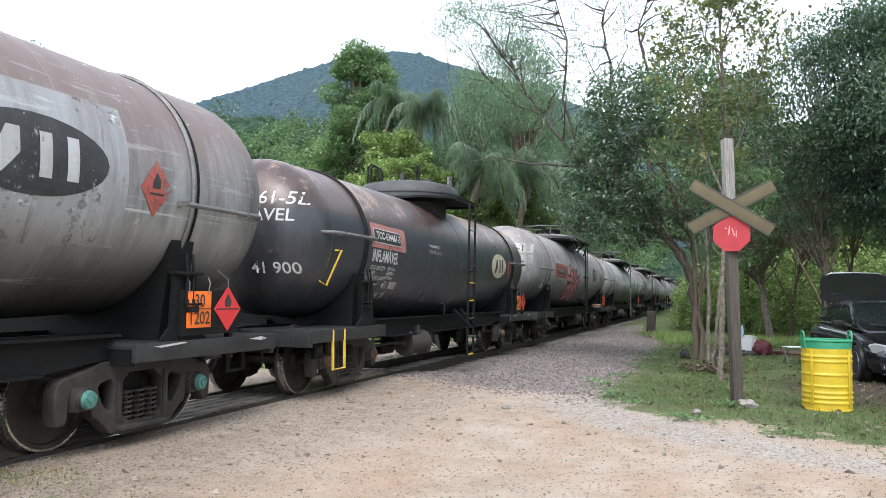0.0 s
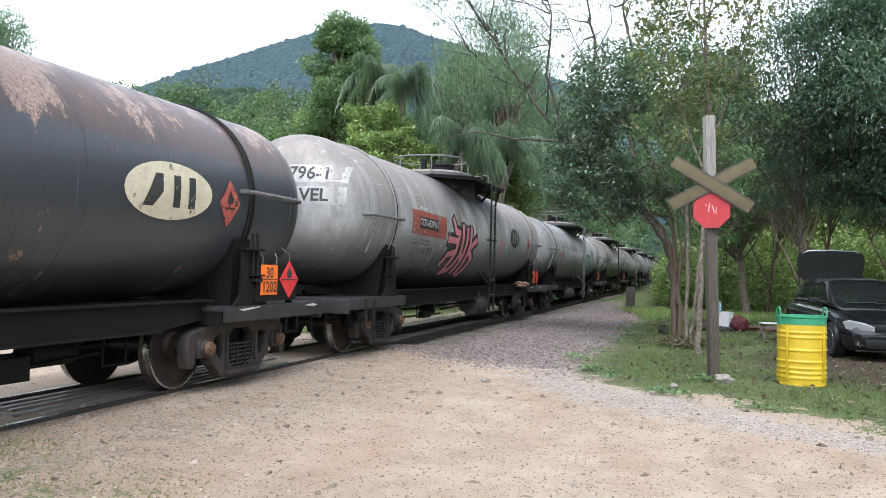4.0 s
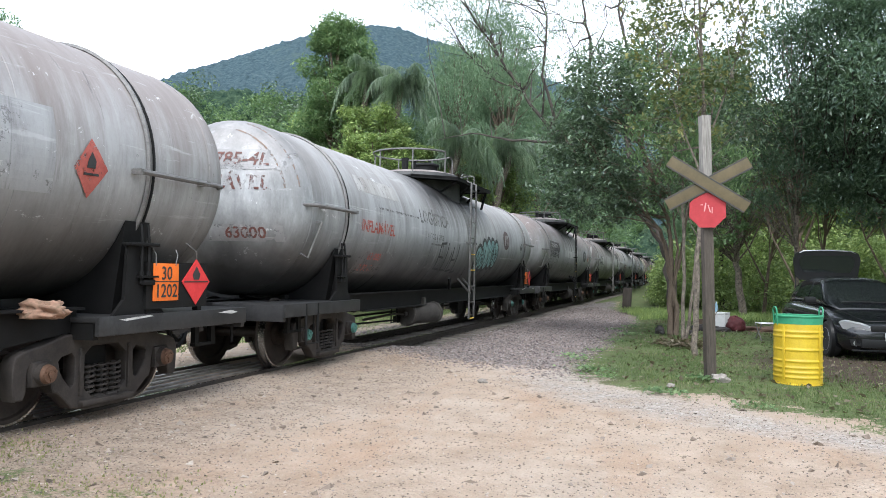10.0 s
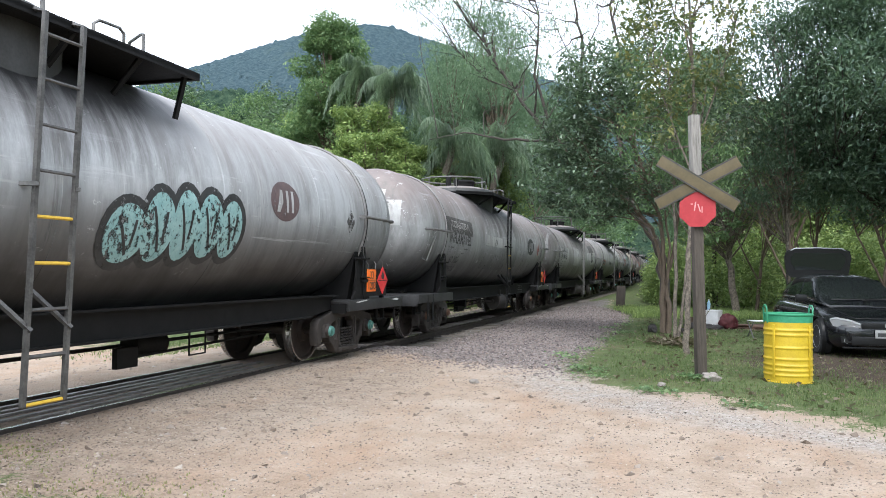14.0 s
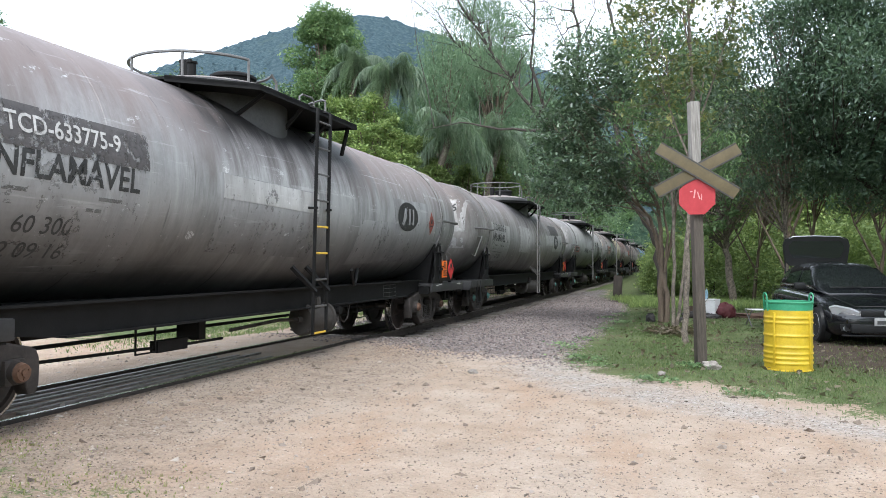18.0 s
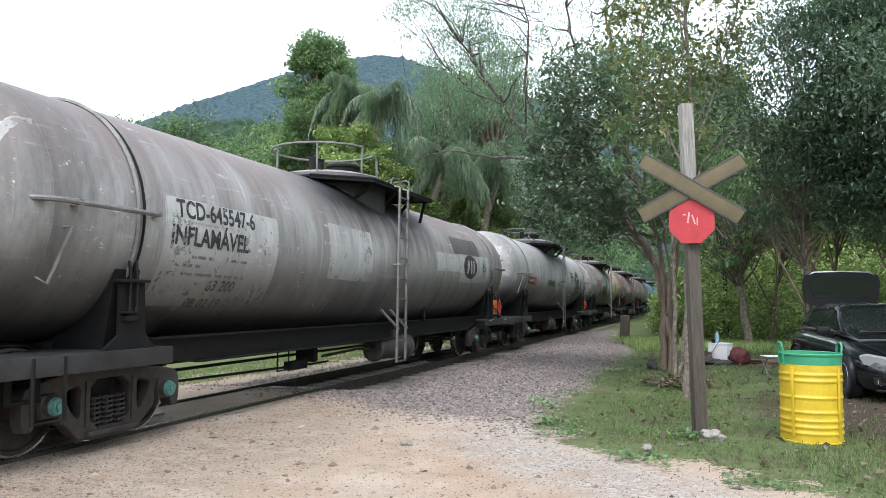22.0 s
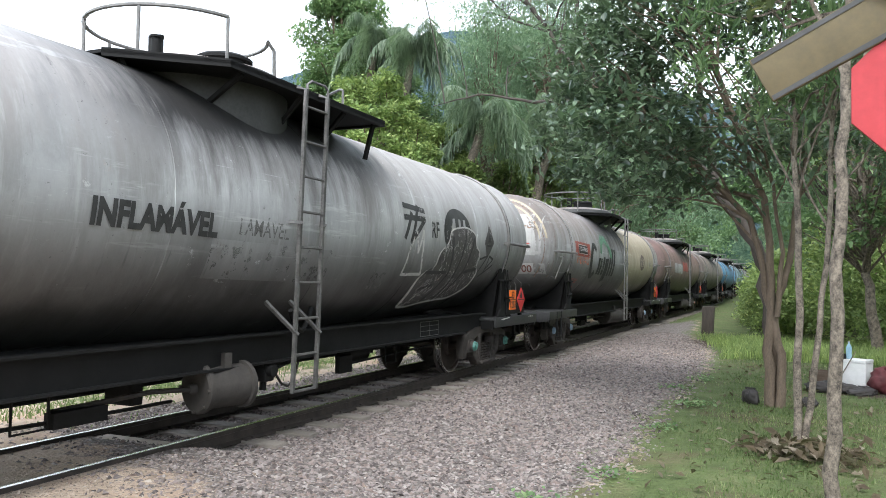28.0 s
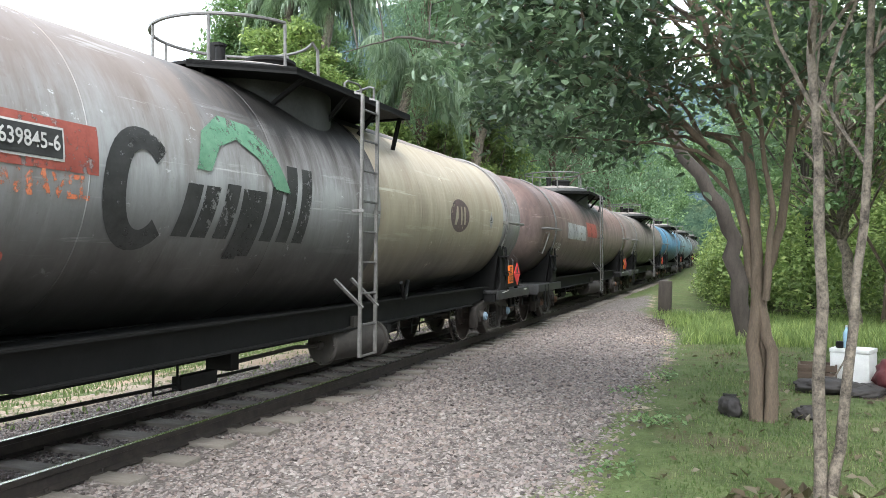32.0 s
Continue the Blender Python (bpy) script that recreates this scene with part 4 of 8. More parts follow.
    valve = part("brake_valve", cached(("brake_valve",), lambda: Shape().box((0, 0, 0.02), (0.16, 0.16, 0.2), bevel=0.03).cyl((0.08, 0, 0.03), (0.13, 0, 0.03), 0.06, n=14).cyl((0, 0, -0.08), (0, 0, -0.16), 0.035, n=10).cyl((0, 0.08, 0), (0, 0.17, 0), 0.04, n=10)), BLACK, top, "", pose(0.84, bw + g + 0.42, 0.55))
    part("brake_pipe", cached(("brake_pipe",), lambda: Shape().tube([(0, 0.15, 0.02), (0.05, 0.5, 0.1), (0, 0.9, 0.18), (0, 1.9, 0.22)], 0.017, 6)), BLACK, valve)
    part("hose", cached(("brake_hose",), lambda: Shape().tube([(0.02, -1.3, 0.3), (0.06, -1.32, 0.1), (0.06, -1.42, -0.08), (0.04, -1.6, -0.16), (0, -1.85, -0.14)], 0.022, 7)), BLACK, valve, "black rubber brake hose")
    part("chain", cached(("brake_chain",), lambda: Shape().tube([(0.02, 0.17, -0.02), (0.02, 0.27, -0.13), (0.02, 0.38, -0.17), (0.02, 0.49, -0.12), (0.02, 0.58, 0.1)], 0.013, 5)), CAST, valve, "sagging brake chain")
    part("brake_rod", cached(("brake_rod", k), lambda: Shape().tube([(0.5, -e + 3.4, 0.42), (0.55, -1.9, 0.38), (0.55, -1.3, 0.38)], 0.016).tube([(0.45, 1.6, 0.4), (0.4, e - 3.5, 0.46)], 0.016).tube([(0.2, -e + 3.2, 0.5), (0.2, e - 3.2, 0.5)], 0.02).box((0.55, -2.3, 0.4), (0.1, 0.5, 0.12)).box((0.5, 1.7, 0.42), (0.06, 0.3, 0.2)).tube([(0.6, -2.9, 0.62), (0.6, -2.9, 0.36), (0.6, -2.6, 0.36), (0.6, -2.6, 0.62)], 0.012).tube([(0.6, 2.6, 0.62), (0.6, 2.6, 0.36), (0.6, 2.9, 0.36), (0.6, 2.9, 0.62)], 0.012).box((0.4, -1.7, 0.55), (0.3, 0.12, 0.3)).cyl((0.3, 2.0, 0.5), (0.3, 2.5, 0.5), 0.12, n=14)), BLACK, top, "brake rods and levers")
    # dome, walkway and guard rail
    lift = tank.crown - CROWN
    if tank is not TCC:
        wall = part("dome", cached(("dome",), lambda: Shape().lathe([(0.98, 2.6), (0.98, 3.34), (0.97, 3.4), (0.93, 3.45)], n=48, cap=False)), SOOTY, top, "soot-blackened dome wall", pose(0, slide - 0.6, lift))
        part("dome_cap", cached(("dome_cap",), lambda: Shape().lathe([(0.95, 3.42), (0.9, 3.465), (0.68, 3.52), (0.4, 3.555), (0.02, 3.565)], n=48)), DOMECAP, wall, "pale rusty dished dome cap")
        part("manhole", cached(("manhole",), lambda: Shape().lathe([(0.27, 3.58), (0.27, 3.7), (0.3, 3.71), (0.3, 3.74), (0.25, 3.77), (0.02, 3.79)], n=24)), BLACK, top, "black manhole lid with bolts", pose(0.1, slide - 0.2, lift))
        part("valve", cached(("valve",), lambda: Shape().cyl((0, 0, 3.55), (0, 0, 3.76), 0.07, n=12).box((0, 0, 3.78), (0.16, 0.05, 0.05), bevel=0.01)), BLACK, top, "", pose(-0.1, slide - 0.95, lift))
        part("valve", cached(("valve", 2), lambda: Shape().cyl((0, 0, 3.5), (0, 0, 3.66), 0.05, n=10).cyl((0, 0, 3.66), (0, 0, 3.68), 0.065, n=10)), BLACK, top, "", pose(0.2, slide - 1.25, lift))
        plate = [(1.22, 1.3), (1.22, -1.45), (0.45, -2.1), (-0.45, -2.1), (-1.22, -1.45), (-1.22, 1.3)]
        part("walkway", cached(("walkway",), lambda: Shape().prism(plate, 3.27, 3.3, "z").prism([(1.22, 1.3), (1.22, -1.45), (0.45, -2.1), (0.42, -2.06), (1.18, -1.43), (1.18, 1.3)], 3.245, 3.315, "z").box((0, 1.28, 3.28), (2.4, 0.04, 0.07))), BLACK, top, "thin black walkway plate round the dome", pose(0, slide, lift))
        for i, (p, q) in enumerate((((1.14, -1.2, 3.26), (0.72, -1.2, 3.0)), ((1.16, -0.3, 3.26), (0.84, -0.3, 2.94)), ((1.16, 0.5, 3.26), (0.86, 0.5, 2.94)), ((1.12, 1.2, 3.26), (1.02, 1.2, 2.86)), ((0.5, -1.95, 3.26), (0.5, -1.8, 3.05)), ((-1.1, 1.2, 3.26), (-1.02, 1.2, 2.86)))):
            part("walkway_bracket", cached(("walkway_bracket", i), lambda: Shape().tube([p, q], 0.03, 5)), BLACK, top, "", pose(0, slide, lift))
        ring = [(0.85 * math.cos(a), 0.87 * math.sin(a), 3.92) for a in np.linspace(0.62, 2 * math.pi - 0.3, 36)]
        guard = part("guard_rail", cached(("guard_ring",), lambda: Shape().tube([(ring[0][0] + 0.02, ring[0][1] + 0.1, 3.35), (ring[0][0] + 0.02, ring[0][1] + 0.08, 3.84)] + ring, 0.019, 6)), BARPAINT, top, "thin hoop of guard rail", pose(0, slide - 0.75, lift + {"C": -0.14, "E": -0.2, "G": -0.06}.get(letter, -0.02)))
        for i in (5, 11, 17, 23, 29, 35):
            part("post", cached(("guard_post",), lambda: Shape().tube([(0, 0, 3.42), (0, 0, 3.92)], 0.016, 6)), BARPAINT, guard, at=pose(ring[i][0], ring[i][1], 0))
        part("grab_hoop", cached(("grab_hoop",), lambda: Shape().tube([(0, 0, 3.3), (0, 0, 3.56), (0.02, 0.05, 3.6), (0.04, 0.28, 3.6), (0.05, 0.33, 3.56), (0.05, 0.33, 3.3)], 0.015, 6)), BARPAINT, top, "", pose(0.78, slide + 0.35, lift))
        part("grab_hoop", cached(("grab_hoop", 2), lambda: Shape().tube([(0, 0, 3.3), (0, 0, 3.58), (-0.1, 0.1, 3.62), (-0.4, 0.3, 3.62), (-0.45, 0.36, 3.58), (-0.45, 0.36, 3.3)], 0.015, 6)), BARPAINT, top, "", pose(0.95, slide + 0.8, lift))
    else:
        part("dome", cached(("dome_round",), lambda: Shape().lathe([(0.76, 2.8), (0.76, 3.34), (0.96, 3.345), (1.0, 3.36), (1.0, 3.44), (1.012, 3.445), (1.012, 3.47), (0.995, 3.475), (0.97, 3.57), (0.88, 3.65), (0.66, 3.7), (0.3, 3.73), (0.02, 3.74)], n=48).cyl((0.25, 0.4, 3.7), (0.25, 0.4, 3.84), 0.14, n=14).cyl((0, -0.3, 3.7), (0, -0.3, 3.88), 0.05, n=12)), SOOTY, top, "black round dome cap with rolled rim", pose(0, 0, tank.crown - CROWN))
        part("walkway", cached(("walkway_short",), lambda: Shape().prism([(1.24, -0.75), (1.24, 0.62), (-1.0, 0.62), (-1.0, -0.75), (0.7, -1.15)], 3.3, 3.34, "z").box((1.24, -0.05, 3.31), (0.04, 1.35, 0.09)).box((0.1, 0.61, 3.31), (2.2, 0.04, 0.09))), BLACK, top, "", pose(0, 0, tank.crown - CROWN))
        part("grab_hoop", cached(("grab_hoop_short", 1), lambda: Shape().tube([(0.66, 0.5, 3.64), (0.66, 0.52, 3.9), (0.64, 0.74, 3.93), (0.62, 0.78, 3.6)], 0.022, 6)), BARPAINT, top, "", pose(0, 0, tank.crown - CROWN))
        part("grab_hoop", cached(("grab_hoop_short", 2), lambda: Shape().tube([(0.35, -0.35, 3.68), (0.35, -0.32, 4.0), (0.3, -0.26, 4.04), (0.0, 0.5, 4.04), (-0.02, 0.56, 4.0), (-0.02, 0.58, 3.7)], 0.022, 6)), BLACK, top, "", pose(0, 0, tank.crown - CROWN))
        for d in (0.0, 0.16):
            part("grab_hoop", cached(("grab_hoop_short", 3), lambda: Shape().tube([(0, 0, 3.6), (0, 0, 4.0), (0.05, 0.04, 4.05), (0.16, 0.1, 3.98), (0.2, 0.12, 3.6)], 0.02, 6)), BLACK, top, "", pose(-0.62, -0.55 + d, tank.crown - CROWN))
    # orange and red danger plates
    rack = part("plate_rack", cached(("plate_rack", k), lambda: Shape().box((1.13, e - 1.58, 1.12), (0.03, 0.9, 0.42)).box((1.1, e - 1.98, 0.95), (0.06, 0.06, 0.2)).box((1.1, e - 1.22, 0.95), (0.06, 0.06, 0.2))), BLACK, top)
    for i, (p, q, r) in enumerate((((1.155, e - 1.92, 1.3), (1.16, e - 1.93, 1.4), (1.12, e - 1.95, 1.47)), ((1.155, e - 1.64, 1.3), (1.16, e - 1.62, 1.4), (1.12, e - 1.6, 1.45)), ((1.155, e - 1.32, 1.36), (1.16, e - 1.33, 1.44), (1.1, e - 1.42, 1.52)))):
        part("hanging_wire", cached(("hanging_wire", k, i), lambda: Shape().tube([p, q, r], 0.006, 5)), BARPAINT, rack, "pale wire hook")
    plate = part("hazard_plate", cached(("hazard_plate", k), lambda: Shape().box((1.152, e - 1.77, 1.15), (0.008, 0.36, 0.34), bevel=0.003)), ORANGE, rack, "orange hazard number plate")
    part("hazard_sign", cached(("hazard_sign", k), lambda: Shape().prism([(e - 1.32, 0.93), (e - 1.10, 1.15), (e - 1.32, 1.37), (e - 1.54, 1.15)], 1.15, 1.158, "x")), REDPLATE, rack, "red flammable goods diamond")
    part("flame_mark", cached(("flame_mark", k), lambda: Shape().prism([(e - 1.36, 1.17), (e - 1.38, 1.22), (e - 1.32, 1.3), (e - 1.26, 1.22), (e - 1.28, 1.17)], 1.158, 1.161, "x").box((1.159, e - 1.32, 1.15), (0.004, 0.38, 0.012))), INK, rack)
    codes = "30 1202" if letter in "ABC" else "33 1203"
    for txt, dz in zip(codes.split(), (0.075, -0.085)):
        key = ("code", k, txt)
        part("code", cached(key, lambda: wrapped(flat_text(txt, 0.17, 0.002, 0.95), lambda a, b: (1.1605, e - 1.77 + a, 1.15 + dz + b), "code")), INK, rack)
    part("plate_frame", cached(("plate_frame", k), lambda: Shape().box((1.158, e - 1.77, 1.155), (0.003, 0.35, 0.008))), INK, rack)
    for i, scrape in enumerate(([(e - 0.95, 0.835), (e - 0.72, 0.855), (e - 0.6, 0.83), (e - 0.7, 0.815)], [(e - 2.4, 0.84), (e - 2.0, 0.862), (e - 1.95, 0.85), (e - 2.3, 0.825)])):
        part("scraped_edge", cached(("scraped_edge", k, i), lambda: Shape().prism(scrape, 1.1675, 1.17, "x")), CHALK, top, "pale scrape on the platform's edge")
    if letter in "CEG":
        part("data_panel", cached(("data_panel",), lambda: Shape().box((0, 0, 0.1), (0.002, 0.6, 0.006)).box((0, 0, 0.04), (0.002, 0.6, 0.006)).box((0, 0, -0.03), (0.002, 0.6, 0.006)).box((0, 0, -0.1), (0.002, 0.6, 0.006)).box((0, -0.3, 0), (0.002, 0.006, 0.2)).box((0, 0.3, 0), (0.002, 0.006, 0.2)).box((0, 0.0, 0), (0.002, 0.006, 0.2))), BARPAINT, top, "ruled data panel painted on the sill", pose(0.874, 3.4, 0.79))
    WAGONS.append((top, centre, wheels, e))
    KINDS[letter] = (top, tank, e)
    return top


def sill_shape(e, k):
    """Deep side plate under the belly, cut up towards the bogies, with a flange along the top and foot."""
    a, b = e - 3.35, e - 2.55
    s = Shape().prism([(-b, 0.93), (-b, 0.74), (-a, 0.655), (a, 0.655), (b, 0.74), (b, 0.93)], k * 0.86 - 0.012, k * 0.86 + 0.012, "x")
    return s.box((k * 0.9, 0, 0.935), (0.12, 2 * b, 0.02)).box((k * 0.9, 0, 0.662), (0.1, 2 * a, 0.018))


def saddle_post(sx, q, w):
    """Upright saddle plate with flared foot, its shelf and the strap's two tie rods."""
    s = Shape().prism([(w - q * 0.17, 1.48), (w + q * 0.15, 1.48), (w + q * 0.15, 1.0), (w + q * 0.3, 0.9), (w + q * 0.34, 0.865), (w - q * 0.34, 0.865), (w - q * 0.2, 1.0)], sx * 1.1 - 0.016, sx * 1.1 + 0.016, "x")
    s.box((sx * 1.02, w, 1.17), (0.16, 0.03, 0.6)).box((sx * 1.14, w + q * 0.05, 1.2), (0.09, 0.22, 0.018)).box((sx * 1.14, w + q * 0.05, 1.15), (0.07, 0.16, 0.05), bevel=0.01)
    for d in (-0.03, 0.06):
        s.tube([(sx * 1.145, w + q * d, 1.14), (sx * 1.15, w + q * d, 1.5), (sx * 1.13, w + q * d, 1.66)], 0.014, 6)
        s.cyl((sx * 1.145, w + q * d, 1.21), (sx * 1.145, w + q * d, 1.245), 0.026, n=6)
    return s


def saddle(tank, q):
    s = Shape()
    w = q * (tank.barrel - 0.96)
    r, zc = tank.ring(w)
    arc = [(r * 1.01 * math.sin(a), zc - r * 1.01 * math.cos(a)) for a in np.linspace(-1.15, 1.15, 15)]
    s.prism(arc + [(0.95, 0.86), (-0.95, 0.86)], w - 0.16, w + 0.16, "y")
    return s


SOOTY = surface("sooty_dome_paint", (0.012, 0.012, 0.012), (0.085, 0.084, 0.082), 0.6, 0.1, 2.2, 40, 0.003, 0.6)
DOMECAP = surface("rusty_pale_cap", (0.12, 0.085, 0.075), (0.36, 0.33, 0.31), 0.6, 0.1, 3.0, 45, 0.003, 0.6)
surface_dust = surface("dusty_brown", (0.02, 0.018, 0.016), (0.06, 0.052, 0.046), 0.8, 0.1, 6, 60, 0.004)

# ---------------------------------------------------------------- the train
def grey(v, warm=0.0):
    return (v * (1 + warm), v, v * (1 - warm))


PITCH, FIRST = 15.67, 28.57   # length of a long wagon, middle of the first long one after the short one
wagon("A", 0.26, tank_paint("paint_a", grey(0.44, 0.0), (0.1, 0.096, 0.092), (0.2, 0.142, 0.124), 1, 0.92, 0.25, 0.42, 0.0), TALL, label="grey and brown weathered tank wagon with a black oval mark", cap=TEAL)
wagon("B", 14.42, tank_paint("paint_b", (0.075, 0.055, 0.05), (0.03, 0.026, 0.025), (0.15, 0.1, 0.088), 2, 0.9, 0.1, 0.26, 0.3, (0.062, 0.068, 0.079), 0.95, barrel=5.21, dust=0.05, belly_line=1.5), TCC, "short black and rust-brown tank wagon with a round dome cap", RUSTCAP)
LOOKS = [
    ("C", grey(0.5, 0.0), (0.17, 0.16, 0.152), (0.27, 0.22, 0.2), 0.8, 0.35, RUSTCAP, "dull grey tank wagon with a pink graffiti tag"),
    ("D", grey(0.56, -0.02), (0.18, 0.182, 0.18), (0.34, 0.3, 0.28), 0.6, 0.3, TEAL, "pale grey tank wagon with faded lettering and teal graffiti"),
    ("E", grey(0.46, 0.0), (0.13, 0.132, 0.128), (0.24, 0.185, 0.17), 0.88, 0.35, RUSTCAP, "dark brown-grey tank wagon with patched lighter panels"),
    ("F", grey(0.42, 0.02), (0.14, 0.128, 0.12), (0.2, 0.16, 0.148), 0.95, 0.25, TEAL, "grey tank wagon with a pale painted band"),
    ("G", grey(0.5, -0.01), (0.2, 0.195, 0.19), (0.38, 0.33, 0.305), 0.45, 0.3, TEAL, "pale grey tank wagon with black and white graffiti"),
    ("H", (0.45, 0.455, 0.465), (0.19, 0.178, 0.17), (0.2, 0.15, 0.125), 0.85, 0.3, BLUECAP, "light grey and cream tank wagon with a dark painted emblem"),
    ("I", (0.3, 0.22, 0.2), (0.1, 0.075, 0.07), (0.19, 0.1, 0.08), 0.6, 0.4, RUSTCAP, "rust-brown tank wagon with pale patches"),
    ("J", (0.3, 0.26, 0.24), (0.1, 0.085, 0.075), (0.17, 0.12, 0.1), 0.5, 0.3, RUSTCAP, "faded brownish grey tank wagon"),
    ("K", (0.13, 0.33, 0.52), (0.06, 0.14, 0.22), (0.1, 0.22, 0.34), 0.3, 0.2, RUSTCAP, "bright blue painted tank wagon"),
    ("L", (0.28, 0.42, 0.46), (0.1, 0.15, 0.17), (0.15, 0.16, 0.15), 0.4, 0.2, RUSTCAP, "pale blue-grey tank wagon"),
    ("M", grey(0.26), (0.08, 0.075, 0.07), (0.13, 0.1, 0.09), 0.6, 0.3, RUSTCAP, "grey weathered tank wagon"),
]
# the larger tanks are up to a metre longer: middle along the train, how much shorter than the usual one, and the crown's height
MIDDLES = {"C": (28.41, 0.16), "D": (44.31, -0.375, 3.22), "E": (60.08, 0.3, 3.28), "F": (75.95, -0.635, 3.22), "G": (92.4, -0.14), "H": (108.3, 0.0)}
for i, (letter, base, dark, rust, soot, chips, cap, label) in enumerate(LOOKS):
    place, cut, crown = (MIDDLES.get(letter, (FIRST + PITCH * i + 1.4, 0.0)) + (CROWN,))[:3]
    wagon(letter, place, tank_paint("paint_" + letter.lower(), base, dark, rust, i + 3, soot, chips, 0.46, belly_line={"C": 1.94, "D": 1.94, "G": 2.05, "H": 2.1}.get(letter, 1.84)), Tank(cut, crown), label, cap)


# ---------------------------------------------------------------- lettering and marks on the shells
REDPAINT = worn_paint("faded_red_paint", (0.2, 0.045, 0.035), (0.36, 0.1, 0.075), 0.25)
DULLRED = worn_paint("pink_red_panel_paint", (0.26, 0.1, 0.085), (0.4, 0.19, 0.165), 0.12)
BRICKRED = worn_paint("red_letter_paint", (0.28, 0.05, 0.04), (0.48, 0.13, 0.1), 0.35)
ORANGEPAINT = worn_paint("orange_letter_paint", (0.5, 0.12, 0.05), (0.7, 0.26, 0.14), 0.45)
PALEPATCH = tank_paint("pale_paint_patch", (0.62, 0.62, 0.61), (0.28, 0.27, 0.262), (0.3, 0.23, 0.18), 21, 0.35, 0.3, 0.5, 0.5, foul=0.7, loss=0.14)
DULLPATCH = tank_paint("dull_grey_patch", (0.46, 0.462, 0.468), (0.2, 0.197, 0.197), (0.2, 0.17, 0.15), 22, 0.35, 0.3, 0.5, 0.5, foul=0.6, loss=0.18)
DARKPATCH = worn_paint("slate_patch", (0.05, 0.046, 0.046), (0.11, 0.1, 0.1), 0.35)
CREAMPATCH = tank_paint("cream_paint", (0.52, 0.46, 0.35), (0.3, 0.25, 0.18), (0.36, 0.27, 0.18), 23, 0.4, 0.25, 0.45, 0.0, foul=0.4)
CREAMOVAL = worn_paint("cream_oval", (0.45, 0.4, 0.28), (0.68, 0.62, 0.46), 0.15)
PSTENCIL = surface("pink_spray_paint", (0.45, 0.13, 0.16), (0.62, 0.24, 0.27), 0.6, 0, 5, 40, 0.0)
AQUA = worn_paint("aqua_spray_paint", (0.16, 0.32, 0.32), (0.36, 0.52, 0.5), 0.35)
GREENARC = worn_paint("green_emblem_paint", (0.06, 0.17, 0.1), (0.16, 0.3, 0.2), 0.35)
BROWNOVAL = worn_paint("maroon_oval", (0.07, 0.05, 0.05), (0.15, 0.1, 0.1), 0.20)
FADED = worn_paint("faded_grey_lettering", (0.07, 0.068, 0.066), (0.17, 0.165, 0.16), 0.50)
MAROON = worn_paint("dull_maroon_paint", (0.075, 0.026, 0.02), (0.15, 0.055, 0.042), 0.40)
RUSTSTAIN = worn_paint("pale_rust_flaking", (0.13, 0.075, 0.05), (0.28, 0.2, 0.155), 0.40)


def laid(letter, w):
    """Where a mark lies along its wagon, from its place by the nominal middle."""
    if letter == "F":
        return w + (0.08 if w < -1 else 0.44)
    return w + {"C": 0.33, "D": 0.4, "E": 0.5, "H": -0.15}.get(letter, 0.0)


def mark(letter, bm, w, z, material, name="mark", label="", layer=1, turn=0.0):
    """A flat drawing laid on the near flank of a wagon, its middle at w along it and z up."""
    top, tank, e = KINDS[letter]
    w = laid(letter, w)
    r, zc = tank.ring(w)
    v0 = math.asin(max(-0.95, min(0.95, (z - zc) / r))) * r
    c, s = math.cos(turn), math.sin(turn)
    me = wrapped(sliced(bm), lambda a, b: tank.on(w + a * c - b * s, v0 + a * s + b * c, 0.004 * layer), name)
    return part(name, me, material, top, label)


def words(letter, body, w, z, size, material, bold=0.0, squeeze=1.0, layer=2, turn=0.0, label=""):
    return mark(letter, flat_text(body, size, bold, squeeze), w, z, material, "lettering", label, layer, turn)


def head_words(letter, body, x, z, size, material, bold=0.0, squeeze=1.0, layer=2):
    top, tank, e = KINDS[letter]
    zc = tank.ring(tank.barrel)[1]
    me = wrapped(sliced(flat_text(body, size, bold, squeeze)), lambda a, b: tank.on_head(x + a, z - zc + b, 0.004 * layer), "lettering")
    return part("lettering", me, material, top)


def head_patch(letter, x0, z0, x1, z1, material, layer=1):
    top, tank, e = KINDS[letter]
    zc = tank.ring(tank.barrel)[1]
    me = wrapped(sliced(sliced(drawing([rect(x0, z0 - zc, x1, z1 - zc)]), 0.06), 0.03), lambda a, b: tank.on_head(a, b, 0.004 * layer), "paint_patch")
    return part("paint_patch", me, material, top)


def patch(letter, w0, z0, w1, z1, material, layer=1, name="paint_patch", label=""):
    top, tank, e = KINDS[letter]
    w0, w1 = laid(letter, w0), laid(letter, w1)
    wm, zm = (w0 + w1) / 2, (z0 + z1) / 2
    r, zc = tank.ring(wm)
    va, vb = (math.asin(max(-0.97, min(0.97, (q - zc) / r))) * r for q in (z0, z1))
    me = wrapped(sliced(drawing([rect(w0, va, w1, vb)])), lambda a, b: tank.on(a, b, 0.004 * layer), name)
    return part(name, me, material, top, label)


